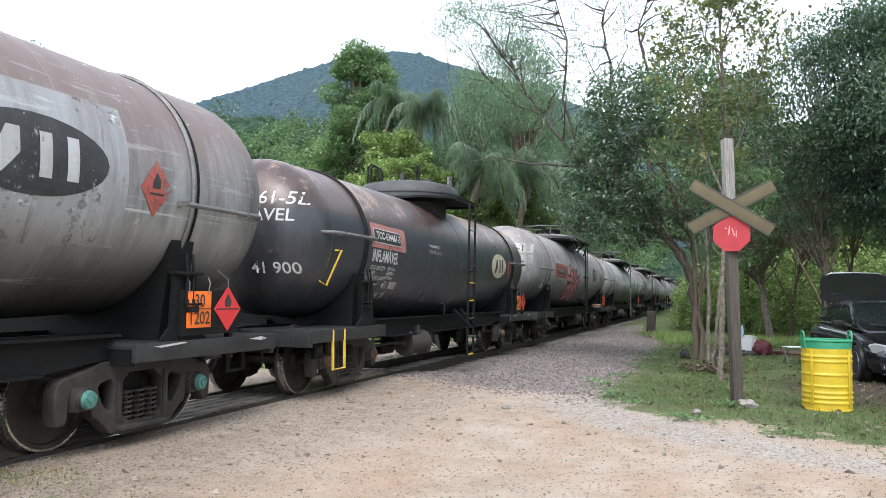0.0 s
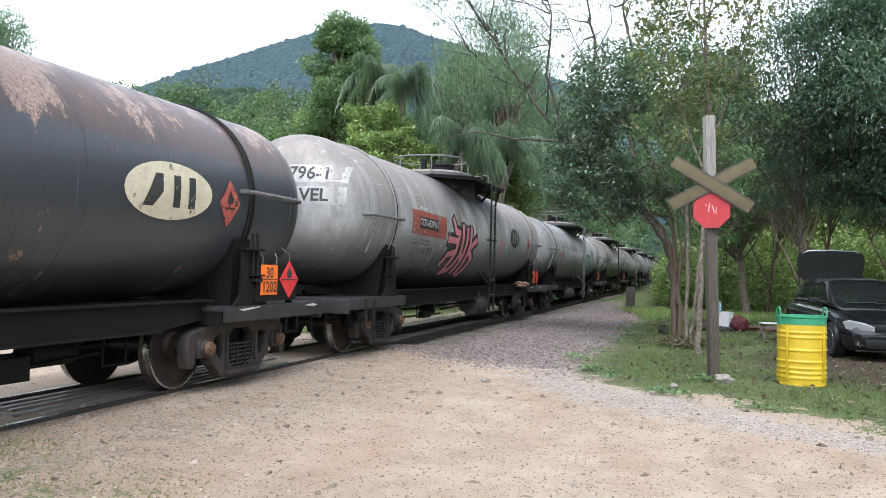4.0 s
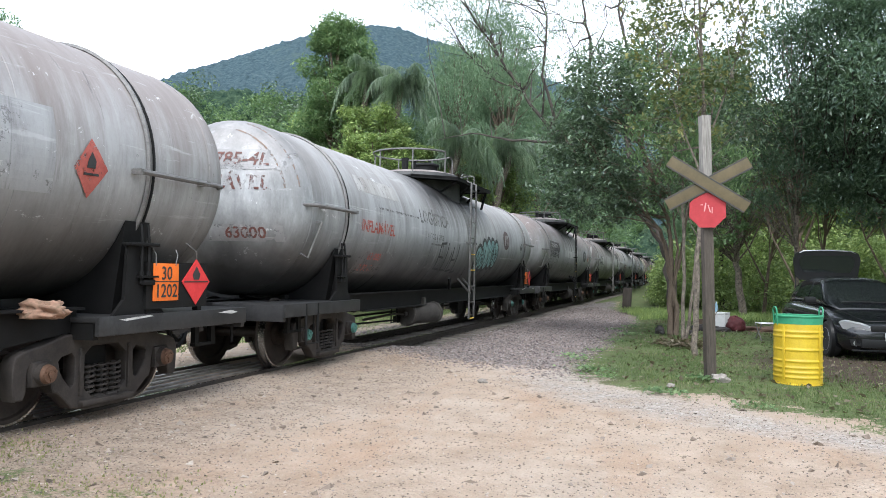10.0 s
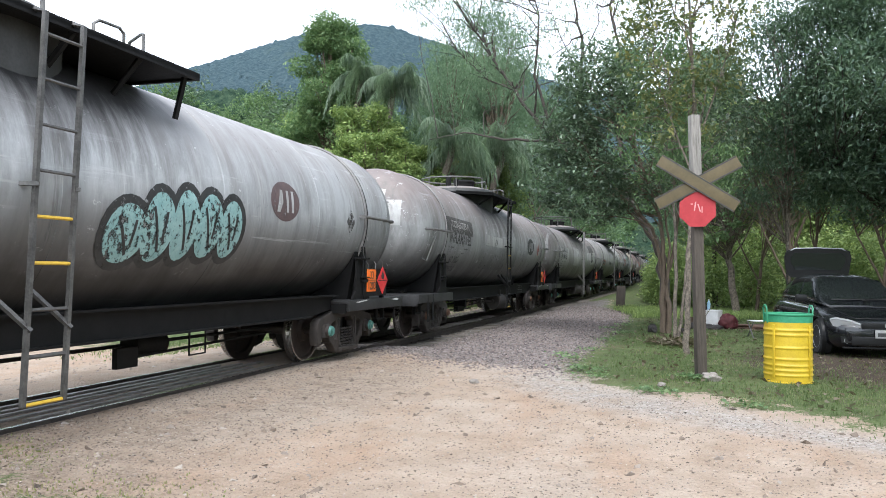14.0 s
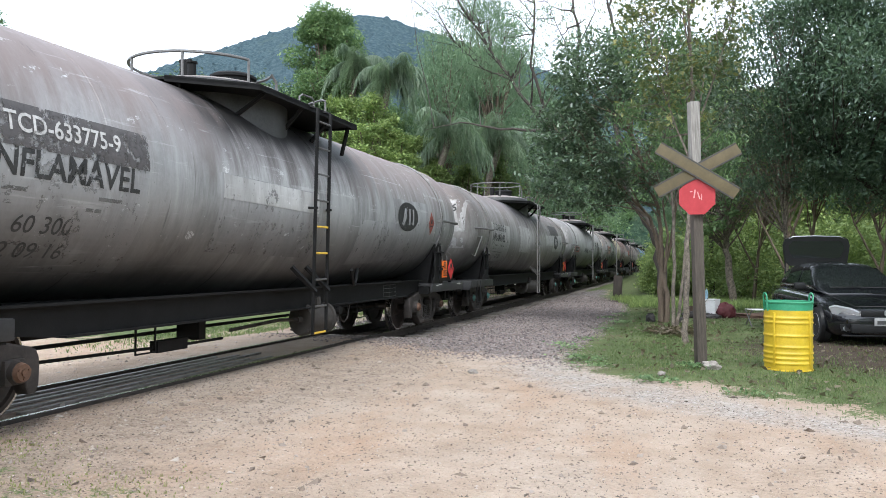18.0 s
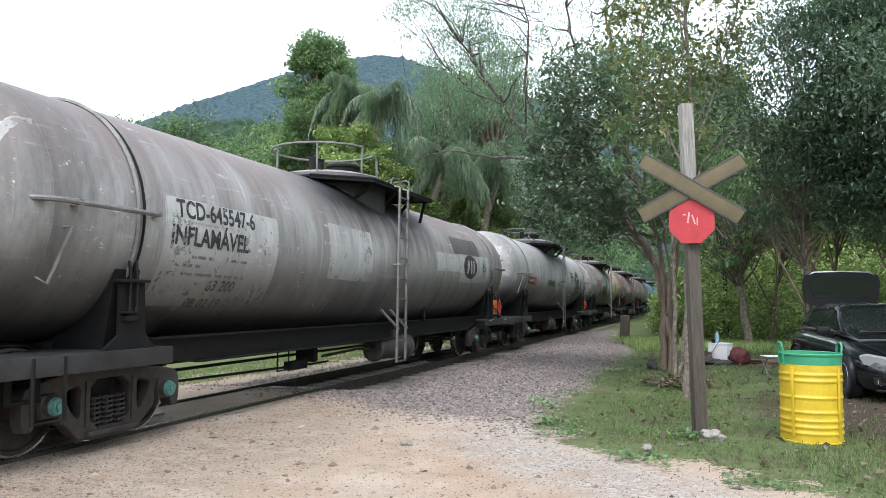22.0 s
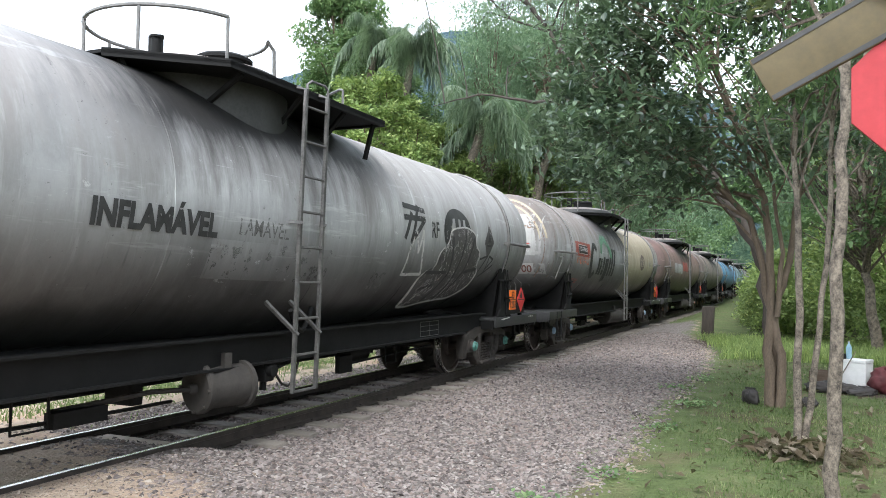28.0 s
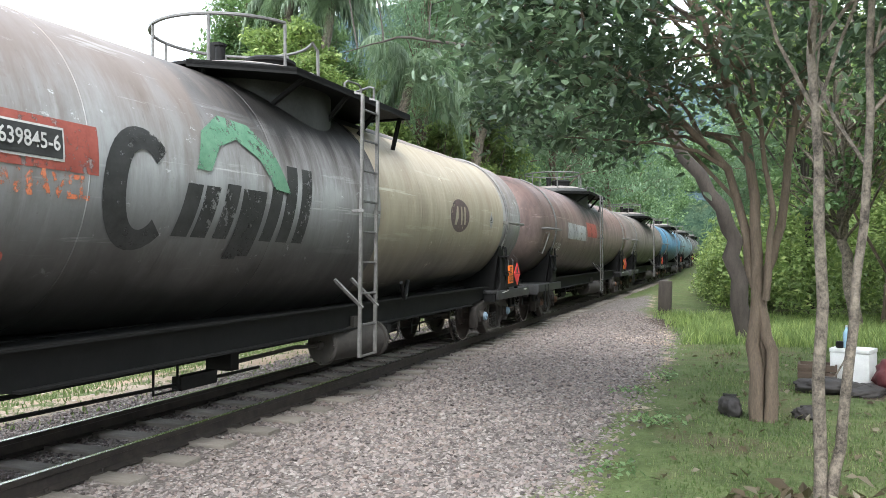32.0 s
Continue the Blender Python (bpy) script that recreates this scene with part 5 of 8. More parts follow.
def badge(letter, w, z, a, b, ground, figure, layer=1):
    """The owner's oval: a wedge and two bars on a plain ground."""
    o = mark(letter, drawing([oval(a, b)]), w, z, ground, "oval_badge", "oval painted badge", layer)
    k = b * 0.55
    polys = [[(-a * 0.62, -k), (-a * 0.36, k), (-a * 0.2, k), (-a * 0.2, -k * 0.1), (-a * 0.4, -k)], rect(a * 0.04, -k, a * 0.2, k), rect(a * 0.4, -k, a * 0.56, k)]
    for poly in polys:
        mark(letter, drawing([poly]), w, z, figure, "badge_bar", "", layer + 1)
    return o


def diamond(letter, w, z, s, ground, figure=STENCIL, layer=1):
    mark(letter, drawing([[(0, -s * 1.25), (s, 0), (0, s * 1.25), (-s, 0)]]), w, z, ground, "hazard_diamond", "painted hazard diamond", layer)
    mark(letter, drawing([[(-s * 0.3, s * 0.0), (-s * 0.22, s * 0.35), (0, s * 0.7), (s * 0.25, s * 0.3), (s * 0.2, 0)], rect(-s * 0.45, -s * 0.3, s * 0.45, -s * 0.2)]), w, z, figure, "flame", "", layer + 1)


def small_print(letter, w, z, width, lines, material, seed, gap=0.09, layer=2):
    """Writing too worn to read: plain bars."""
    rng = np.random.default_rng(seed)
    polys = []
    for i in range(lines):
        x = 0.0
        while x < width:
            l = rng.uniform(0.08, 0.3)
            if rng.random() < 0.75:
                polys.append(rect(x - width / 2, -i * gap - 0.016, min(x + l, width) - width / 2, -i * gap + 0.016))
            x += l + 0.05
    mark(letter, drawing(polys), w, z, material, "worn_print", "print worn to plain bars", layer)


def head_ring(letter, r0, r1, a0, a1, material, layer=1):
    """A band of flaking round part of the head's rim."""
    top, tank, e = KINDS[letter]
    size = tank.ring(tank.barrel)[0]
    arc = [radians(a) for a in np.linspace(a0, a1, 26)]
    bm = drawing([[(r1 * size * math.cos(a), r1 * size * math.sin(a)), (r1 * size * math.cos(b), r1 * size * math.sin(b)), (r0 * size * math.cos(b), r0 * size * math.sin(b)), (r0 * size * math.cos(a), r0 * size * math.sin(a))] for a, b in zip(arc, arc[1:])])
    return part("rust_band", wrapped(bm, lambda a, b: tank.on_head(a, b, 0.004 * layer), "rust_band"), material, top, "rusty flaking along the head's rim")


# A
patch("A", 0.6, 1.62, 5.05, 2.78, DULLPATCH, 1, label="large pale grey paint patch")
badge("A", 4.1, 2.28, 0.72, 0.3, STENCIL, PALEPATCH, 2)
diamond("A", 5.4, 2.2, 0.2, BRICKRED, layer=2)
# B
words("B", "TCC-634461-5", -3.47, 2.16, 0.15, WHITEPAINT, 0.003, 0.92, 5)
patch("B", -4.05, 1.98, -2.8, 2.34, DULLRED, 1)
patch("B", -3.97, 2.055, -3.0, 2.265, WHITEPAINT, 2, label="white outline of the number panel")
patch("B", -3.955, 2.068, -3.015, 2.252, INK, 3, label="black number panel")
words("B", "INFLAMÁVEL", -3.55, 1.86, 0.24, CHALK, 0.006, 0.66, 3)
for body, w, z, size in (("PESO BRUTO", -3.74, 1.7, 0.085), ("62.000 kg", -3.26, 1.7, 0.075), ("TARA", -3.88, 1.63, 0.085), ("20.000 m", -3.26, 1.63, 0.075), ("LOTAÇÃO LIMITE", -3.68, 1.555, 0.08), ("42.000 kg", -3.26, 1.565, 0.075), ("CAPACIDADE", -3.78, 1.48, 0.08), ("AFERIÇÃO", -3.82, 1.405, 0.08)):
    words("B", body, w, z, size, WHITEPAINT, 0.0015, 0.95, 2)
words("B", "41 900", -3.14, 1.45, 0.18, CHALK, 0.003, 1, 2)
words("B", "11 04 17", -3.38, 1.3, 0.16, CHALK, 0.002, 1, 2)
badge("B", 2.85, 1.98, 0.66, 0.27, CREAMOVAL, STENCIL, 2)
diamond("B", 3.85, 1.95, 0.2, BRICKRED, layer=2)
head_words("B", "634461-5L", 0.37, 2.5, 0.24, CHALK, 0.002)
head_words("B", "INFLAMÁVEL", 0.15, 2.28, 0.22, CHALK, 0.002)
head_words("B", "41 900", 0.55, 1.62, 0.2, CHALK, 0.002)
words("B", "TRANSPORTE DE", -1.55, 2.14, 0.066, CHALK, 0.001, 0.95, 3)
words("B", "PRODUTOS CLAROS", -1.52, 2.04, 0.066, CHALK, 0.001, 0.9, 3)
# C
patch("C", -5.15, 1.9, -3.35, 2.32, REDPAINT, 1, label="faded red paint strip")
patch("C", -4.8, 2.02, -3.8, 2.22, STENCIL, 2, label="black number panel")
words("C", "TCD-633796-1", -4.3, 2.12, 0.17, CHALK, 0.002, 0.92, 3)
patch("C", -4.7, 1.36, -3.75, 1.74, DULLPATCH, 1)
words("C", "60 300", -4.2, 1.63, 0.2, STENCIL, 0.001)
words("C", "16 11 17", -4.25, 1.42, 0.18, STENCIL, 0.0)
small_print("C", -4.6, 1.82, 0.9, 2, FADED, 73, 0.07)
badge("C", 2.6, 2.17, 0.55, 0.25, STENCIL, DULLPATCH, 3)
patch("C", 1.95, 1.8, 4.2, 2.45, DULLPATCH, 1)
diamond("C", 4.57, 2.06, 0.19, BRICKRED, layer=3)
tag = [[(-0.62, 0.42), (-0.5, 0.2), (-0.25, 0.18), (-0.32, 0.02), (-0.9, 0.02)], [(-0.32, 0.02), (-0.3, -0.2), (-0.75, -0.28), (-0.9, -0.5)], [(-0.3, -0.2), (-0.5, -0.62)],
       [(-0.02, 0.34), (0.0, -0.25), (-0.2, -0.6), (-0.55, -0.72)], [(0.0, -0.25), (0.22, -0.3), (0.3, 0.3)], [(0.22, -0.3), (0.1, -0.66)],
       [(0.55, 0.32), (0.5, -0.1), (0.95, 0.12)], [(0.5, -0.1), (0.85, -0.32), (0.6, -0.75)], [(0.5, -0.1), (0.4, -0.7)]]
mark("C", drawing([q for s in tag for q in stroke(s, 0.3)]), -2.25, 1.86, STENCIL, "graffiti_outline", "black spray outline", 1)
mark("C", drawing([q for s in tag for q in stroke(s, 0.13)]), -2.25, 1.86, PSTENCIL, "graffiti", "pink angular spray-paint tag", 2)
mark("C", drawing([q for q in stroke([(0.3, 0.2), (-0.1, 0.1), (0.1, -0.1), (-0.2, -0.25)], 0.1)]), 0.9, 1.8, PSTENCIL, "graffiti", "pink spray scribble", 1)
head_patch("C", -0.55, 2.52, 0.95, 2.78, PALEPATCH)
head_words("C", "796-1", 0.45, 2.65, 0.26, STENCIL, 0.004)
head_patch("C", -0.55, 2.2, 0.95, 2.46, PALEPATCH)
head_words("C", "ÁVEL", 0.45, 2.33, 0.25, STENCIL, 0.006)
# D
small_print("D", -4.7, 2.24, 2.2, 1, FADED, 78)
words("D", "LOGÍSTICA", -2.7, 2.24, 0.33, FADED, 0.006, 1.0, 1)
words("D", "nunca pára", -2.75, 1.95, 0.22, FADED, 0.0, 1.05, 1)
patch("D", -6.0, 2.44, -4.4, 2.68, PALEPATCH, 1)
words("D", "INFLAMÁVEL", -5.35, 1.93, 0.24, BRICKRED, 0.004, 0.95)
words("D", "63 000", -5.25, 1.5, 0.17, BRICKRED, 0.001)
words("D", "12 02 17", -5.4, 1.33, 0.17, BRICKRED, 0.001)
patch("D", -5.8, 1.24, -4.8, 1.58, DULLPATCH, 1)
mark("D", drawing([q for s in ([(-0.5, 0.3), (-0.5, -0.2), (-0.2, -0.2)], [(-0.5, 0.05), (-0.25, 0.05)], [(-0.5, 0.3), (-0.2, 0.34)], [(-0.05, 0.35), (-0.1, -0.2), (0.1, -0.18)], [(0.2, 0.2), (0.16, -0.2)], [(0.3, 0.3), (0.28, -0.2), (0.5, -0.15)], [(0.3, 0.05), (0.5, 0.08)], [(0.62, 0.4), (0.6, -0.2), (0.8, -0.16)]) for q in stroke(s, 0.045)]), -1.85, 1.5, STENCIL, "graffiti", "thin black spray signature", 1, -0.05)
mark("D", drawing([q for s in ([(-0.35, 0.25), (0.35, 0.25), (0.35, -0.25)], [(-0.35, 0.25), (-0.35, -0.1)]) for q in stroke(s, 0.03)]), -2.55, 1.55, FADED, "outline", "", 1)
bub = [(-0.85, -0.05, 0.3, 0.3), (-0.42, 0.02, 0.26, 0.36), (-0.02, 0.05, 0.24, 0.38), (0.38, 0.06, 0.26, 0.36), (0.78, 0.04, 0.24, 0.34)]
mark("D", drawing([oval(a + 0.05, b + 0.05, 20, x, y) for x, y, a, b in bub]), 1.25, 1.66, STENCIL, "graffiti_outline", "black spray outline", 1)
mark("D", drawing([oval(a - 0.03, b - 0.03, 20, x, y) for x, y, a, b in bub]), 1.25, 1.66, AQUA, "graffiti", "aqua bubble-letter spray-paint tag", 2)
mark("D", drawing([q for x, y, a, b in bub for s in ([(x - a * 0.4, y + b * 0.5), (x + a * 0.2, y - b * 0.6)], [(x + a * 0.35, y + b * 0.4), (x + a * 0.3, y - b * 0.3)]) for q in stroke(s, 0.035)]), 1.25, 1.66, STENCIL, "graffiti_line", "", 3)
badge("D", 3.2, 2.12, 0.36, 0.24, BROWNOVAL, PALEPATCH, 1)
diamond("D", 5.2, 2.0, 0.15, DARKPATCH)
head_ring("D", 0.86, 0.97, 12, 75, RUSTSTAIN)
head_patch("D", -0.2, 2.5, 0.95, 2.76, DULLPATCH, 2)
head_words("D", "645785-4L", 0.28, 2.63, 0.23, MAROON, 0.004, 1.0, 3)
head_words("D", "INFLAMÁVEL", 0.12, 2.33, 0.25, MAROON, 0.006)
head_patch("D", 0.1, 1.62, 0.95, 1.82, DULLPATCH)
head_words("D", "63000", 0.55, 1.72, 0.19, MAROON, 0.004)
# E
patch("E", -6.0, 2.1, -4.0, 2.42, DARKPATCH, 2, label="slate number panel")
words("E", "TCD-633775-9", -4.95, 2.27, 0.2, CHALK, 0.003, 0.95, 3)
patch("E", -6.0, 1.2, -4.0, 2.1, DULLPATCH, 1)
words("E", "INFLAMÁVEL", -4.9, 1.98, 0.29, STENCIL, 0.006, 0.95)
words("E", "60 300", -5.05, 1.55, 0.21, STENCIL, 0.001)
words("E", "22 09 16", -5.1, 1.36, 0.21, STENCIL, 0.001)
small_print("E", -5.0, 1.8, 1.4, 2, FADED, 75, 0.1)
patch("E", -2.9, 1.36, -0.7, 2.18, DULLPATCH, 1)
patch("E", -2.85, 1.92, -0.72, 2.17, PALEPATCH, 2)
patch("E", 0.7, 1.28, 3.9, 1.94, DULLPATCH, 1)
patch("E", 2.2, 1.94, 4.1, 2.36, DULLPATCH, 1)
badge("E", 2.9, 2.07, 0.55, 0.25, STENCIL, DULLPATCH, 3)
diamond("E", 4.3, 2.02, 0.18, REDPAINT, layer=3)
head_patch("E", -0.6, 2.14, 0.75, 2.62, PALEPATCH)
head_patch("E", -0.6, 2.62, 0.45, 2.82, PALEPATCH, 2)
head_words("E", "60300", 0.1, 2.71, 0.18, STENCIL, 0.002)
head_words("E", "775-9", 0.3, 2.5, 0.22, FADED, 0.004)
head_words("E", "ÁVEL", 0.35, 2.25, 0.23, STENCIL, 0.005)
# F
patch("F", -6.1, 1.24, -4.05, 2.3, PALEPATCH, 1)
patch("F", -6.0, 2.08, -4.6, 2.3, PALEPATCH, 2)
words("F", "TCD-645547-6", -5.25, 2.19, 0.25, STENCIL, 0.006, 0.88, 3)
words("F", "INFLAMÁVEL", -5.35, 1.93, 0.26, STENCIL, 0.007, 0.9, 3)
small_print("F", -5.3, 1.74, 1.3, 3, FADED, 76, 0.09)
patch("F", -5.3, 1.36, -4.6, 1.54, PALEPATCH, 2)
words("F", "63 200", -5.0, 1.46, 0.18, STENCIL, 0.002, 1, 3)
words("F", "08 02 19", -5.15, 1.28, 0.17, STENCIL, 0.002, 1, 3)
patch("F", -2.7, 1.6, -1.3, 2.36, PALEPATCH, 1)
patch("F", -2.65, 1.94, -1.6, 2.13, PALEPATCH, 2)
patch("F", 1.5, 1.9, 3.1, 2.26, PALEPATCH, 1)
patch("F", 3.1, 1.72, 5.6, 2.32, PALEPATCH, 1)
patch("F", 2.7, 2.3, 4.8, 2.66, DARKPATCH, 1)
badge("F", 3.9, 2.05, 0.55, 0.26, STENCIL, PALEPATCH, 3)
diamond("F", 5.05, 2.05, 0.2, DULLPATCH, layer=3)
head_patch("F", -0.75, 2.0, 0.95, 2.75, PALEPATCH)
head_words("F", "45547-6", 0.35, 2.55, 0.25, STENCIL, 0.006)
head_words("F", "MÁVEL", 0.35, 2.28, 0.26, STENCIL, 0.006)
head_patch("F", -0.3, 1.62, 0.9, 1.86, DULLPATCH)
head_words("F", "63200", 0.4, 1.72, 0.2, STENCIL, 0.002)
# G
patch("G", -6.0, 1.8, -4.6, 2.05, REDPAINT, 1)
patch("G", -5.7, 1.84, -4.95, 2.02, STENCIL, 2, label="black number panel")
words("G", "TCD-643943-8", -5.32, 1.93, 0.15, CHALK, 0.002, 0.88, 3)
small_print("G", -5.2, 1.7, 0.9, 5, FADED, 77, 0.09)
words("G", "INFLAMÁVEL", -2.2, 1.9, 0.26, INK, 0.012, 0.85)
words("G", "LAMÁVEL", -0.95, 1.9, 0.2, FADED, 0.002, 0.85)
patch("G", -1.6, 1.45, 0.2, 1.78, DULLPATCH, 1)
badge("G", 3.6, 2.16, 0.52, 0.34, STENCIL, DULLPATCH, 1)
body = [(-1.0, -0.85), (-1.05, -0.4), (-0.85, -0.25), (-0.62, -0.22), (-0.6, -0.02), (-0.32, 0.12), (-0.28, 0.3), (0.3, 0.36), (0.68, 0.28), (0.72, 0.1), (0.95, 0.0), (0.9, -0.2), (1.05, -0.28), (1.0, -0.55), (0.6, -0.78), (0.2, -0.78), (-0.3, -0.82), (-0.7, -0.9)]
body = softened(softened(body))
mark("G", drawing([[(x * 1.06, y * 1.07) for x, y in body]]), 3.6, 1.88, CHALK, "graffiti_outline", "white spray outline", 3)
mark("G", drawing([body]), 3.6, 1.88, DARKPATCH, "graffiti", "dark grey and white spray-painted figure", 4)
mark("G", drawing([q for s in ([(-0.9, -0.3), (-0.2, -0.3)], [(-0.2, 0.2), (-0.1, -0.3), (-0.4, -0.8)], [(0.3, 0.3), (0.1, -0.5), (0.0, -0.8)], [(0.62, 0.2), (0.45, -0.3), (0.15, -0.7)], [(0.95, -0.25), (0.5, -0.3)], [(-0.8, -0.55), (-0.45, -0.5)]) for q in stroke(s, 0.05)]), 3.6, 1.88, STENCIL, "graffiti_line", "", 5)
mark("G", drawing([q for s in ([(-0.3, -0.25), (-0.25, 0.1), (-0.1, 0.3), (0.0, 0.05), (0.1, 0.32), (0.15, 0.0), (0.28, -0.25), (-0.3, -0.25)],) for q in stroke(s, 0.045)]), 2.3, 1.78, CHALK, "graffiti", "white spray scribble", 1)
mark("G", drawing([q for s in ([(-0.3, 0.2), (0.3, 0.16)], [(-0.3, 0.05), (0.3, 0.05), (0.0, -0.18)], [(-0.28, -0.2), (-0.1, 0.1)], [(0.1, 0.2), (-0.1, -0.25)]) for q in stroke(s, 0.07)]), 2.15, 2.2, STENCIL, "graffiti", "black spray scribble", 1)
words("G", "RF", 2.78, 2.13, 0.3, STENCIL, 0.004, 0.8)
words("G", "BS", 1.4, 1.45, 0.32, FADED, 0.0, 1.2)
mark("G", drawing([q for s in ([(-0.3, 0.1), (0.0, 0.15), (-0.2, -0.1)], [(0.05, -0.15), (0.1, 0.15), (0.3, 0.1), (0.1, -0.05)], [(-0.1, -0.2), (0.35, 0.0)]) for q in stroke(s, 0.035)]), 4.95, 1.72, STENCIL, "graffiti", "thin black signature", 1)
diamond("G", 4.95, 2.08, 0.22, DARKPATCH, layer=1)
head_patch("G", -0.75, 2.0, 0.95, 2.85, PALEPATCH)
head_words("G", "60250", 0.3, 2.74, 0.16, STENCIL, 0.002)
head_words("G", "943-8 L", 0.4, 2.5, 0.24, STENCIL, 0.005)
head_words("G", "MÁVEL", 0.35, 2.2, 0.25, STENCIL, 0.006)
# H
patch("H", 0.25, 1.15, 5.7, 3.1, CREAMPATCH, 1, label="cream painted half of the shell")
patch("H", -5.25, 2.06, -3.95, 2.38, REDPAINT, 2)
patch("H", -5.02, 2.115, -4.23, 2.325, WHITEPAINT, 3, label="white outline of the number panel")
patch("H", -5.005, 2.13, -4.245, 2.31, INK, 4, label="black number panel")
words("H", "TCD-639845-6", -4.625, 2.22, 0.135, WHITEPAINT, 0.002, 0.85, 6)
words("H", "INFLAMÁVEL", -4.55, 1.96, 0.21, ORANGEPAINT, 0.006, 0.9, 2)
words("H", "60 100", -4.75, 1.5, 0.17, BRICKRED, 0.002)
words("H", "09 02 17", -4.8, 1.33, 0.16, BRICKRED, 0.002)
arc = np.linspace(0.75, 5.5, 22)
outer = [(-0.95 + 0.36 * math.cos(a), 0.02 + 0.45 * math.sin(a)) for a in arc]
inner = [(-0.93 + 0.17 * math.cos(a), 0.02 + 0.29 * math.sin(a)) for a in arc]
mark("H", drawing([[outer[i], outer[i + 1], inner[i + 1], inner[i]] for i in range(21)]), -2.6, 1.95, STENCIL, "emblem_arc", "dark arc of a painted emblem", 2)
for x, h0, h in ((-0.5, 0.3, 0.12), (-0.28, 0.3, 0.12), (-0.02, 0.3, 0.16), (0.2, 0.48, 0.14), (0.36, 0.45, 0.14), (0.62, 0.3, 0.2), (0.86, 0.3, 0.42), (1.12, 0.3, 0.42)):
    mark("H", drawing([[(x - 0.09 + 0.1 * h, -h0), (x + 0.09 + 0.1 * h, -h0), (x + 0.2 + 0.1 * h, h), (x + 0.02 + 0.1 * h, h)]]), -2.6, 1.95, STENCIL, "emblem_bar", "dark slanted bar of a painted emblem", 2)
mark("H", drawing([[(-0.62, -0.2), (-0.5, 0.12), (-0.2, 0.32), (0.2, 0.3), (0.5, 0.05), (0.7, -0.28), (0.45, -0.26), (0.25, -0.02), (-0.05, 0.12), (-0.3, 0.02), (-0.45, -0.2)]]), -2.35, 2.38, GREENARC, "emblem_leaf", "green arched leaf of a painted emblem", 3)
badge("H", 3.2, 2.11, 0.45, 0.25, BROWNOVAL, CREAMPATCH, 2)
diamond("H", 4.9, 2.1, 0.12, DULLPATCH, layer=2)
head_patch("H", -0.9, 2.0, 0.9, 2.85, PALEPATCH)
head_ring("H", 0.84, 0.985, -40, 170, RUSTSTAIN, 2)
head_ring("H", 0.78, 0.9, 10, 130, CREAMPATCH, 1)
head_patch("H", -0.2, 1.62, 0.95, 1.84, PALEPATCH)
head_words("H", "39845-6L", 0.42, 2.62, 0.22, RUSTSTAIN, 0.004)
head_words("H", "MÁVEL", 0.33, 2.3, 0.24, BRICKRED, 0.005)
head_words("H", "60 100", 0.45, 1.72, 0.2, MAROON, 0.003)
# I, seen on its way in
patch("I", -4.4, 1.9, -2.2, 2.3, DULLPATCH, 1)
words("I", "12 84", -5.3, 1.7, 0.28, CHALK, 0.0)
patch("I", -2.0, 2.0, -0.6, 2.4, REDPAINT, 1)

# ---------------------------------------------------------------- trees
BARK = surface("brown_bark", (0.055, 0.04, 0.028), (0.2, 0.148, 0.108), 0.9, 0, 5, 40, 0.02, 0.6, (3, 3, 0.6))
PALEBARK = surface("pale_lichen_bark", (0.035, 0.028, 0.022), (0.24, 0.2, 0.158), 0.9, 0, 9, 40, 0.025, 0.3, (2.0, 2.0, 1.6))
DARKBARK = surface("dark_bark", (0.022, 0.018, 0.015), (0.075, 0.06, 0.05), 0.9, 0, 5, 40, 0.02, 0.6, (3, 3, 0.6))
LEAF = {
    "dark": leaf_paint("dark_leaves", (0.034, 0.068, 0.048), (0.086, 0.14, 0.092), (0.17, 0.245, 0.155), 0.36, 0.38),
    "deep": leaf_paint("deep_green_leaves", (0.03, 0.055, 0.038), (0.085, 0.135, 0.083), (0.26, 0.345, 0.225), 0.28, 0.4, 0.8),
    "mid": leaf_paint("green_leaves", (0.075, 0.14, 0.06), (0.145, 0.235, 0.1), (0.25, 0.35, 0.16), 0.5, 0.45),
    "fresh": leaf_paint("fresh_green_leaves", (0.095, 0.175, 0.075), (0.19, 0.295, 0.13), (0.32, 0.42, 0.2), 0.5, 0.48),
    "light": leaf_paint("light_leaves", (0.135, 0.205, 0.06), (0.265, 0.36, 0.115), (0.46, 0.54, 0.19), 0.5),
    "olive": leaf_paint("olive_leaves", (0.08, 0.105, 0.046), (0.15, 0.18, 0.078), (0.34, 0.31, 0.1), 0.5),
    "blue": leaf_paint("feathery_leaves", (0.122, 0.2, 0.125), (0.205, 0.31, 0.185), (0.31, 0.42, 0.27), 0.55, 0.48),
    "palm": leaf_paint("palm_fronds", (0.1, 0.155, 0.095), (0.19, 0.26, 0.17), (0.32, 0.39, 0.27), 0.4, 0.48),
}


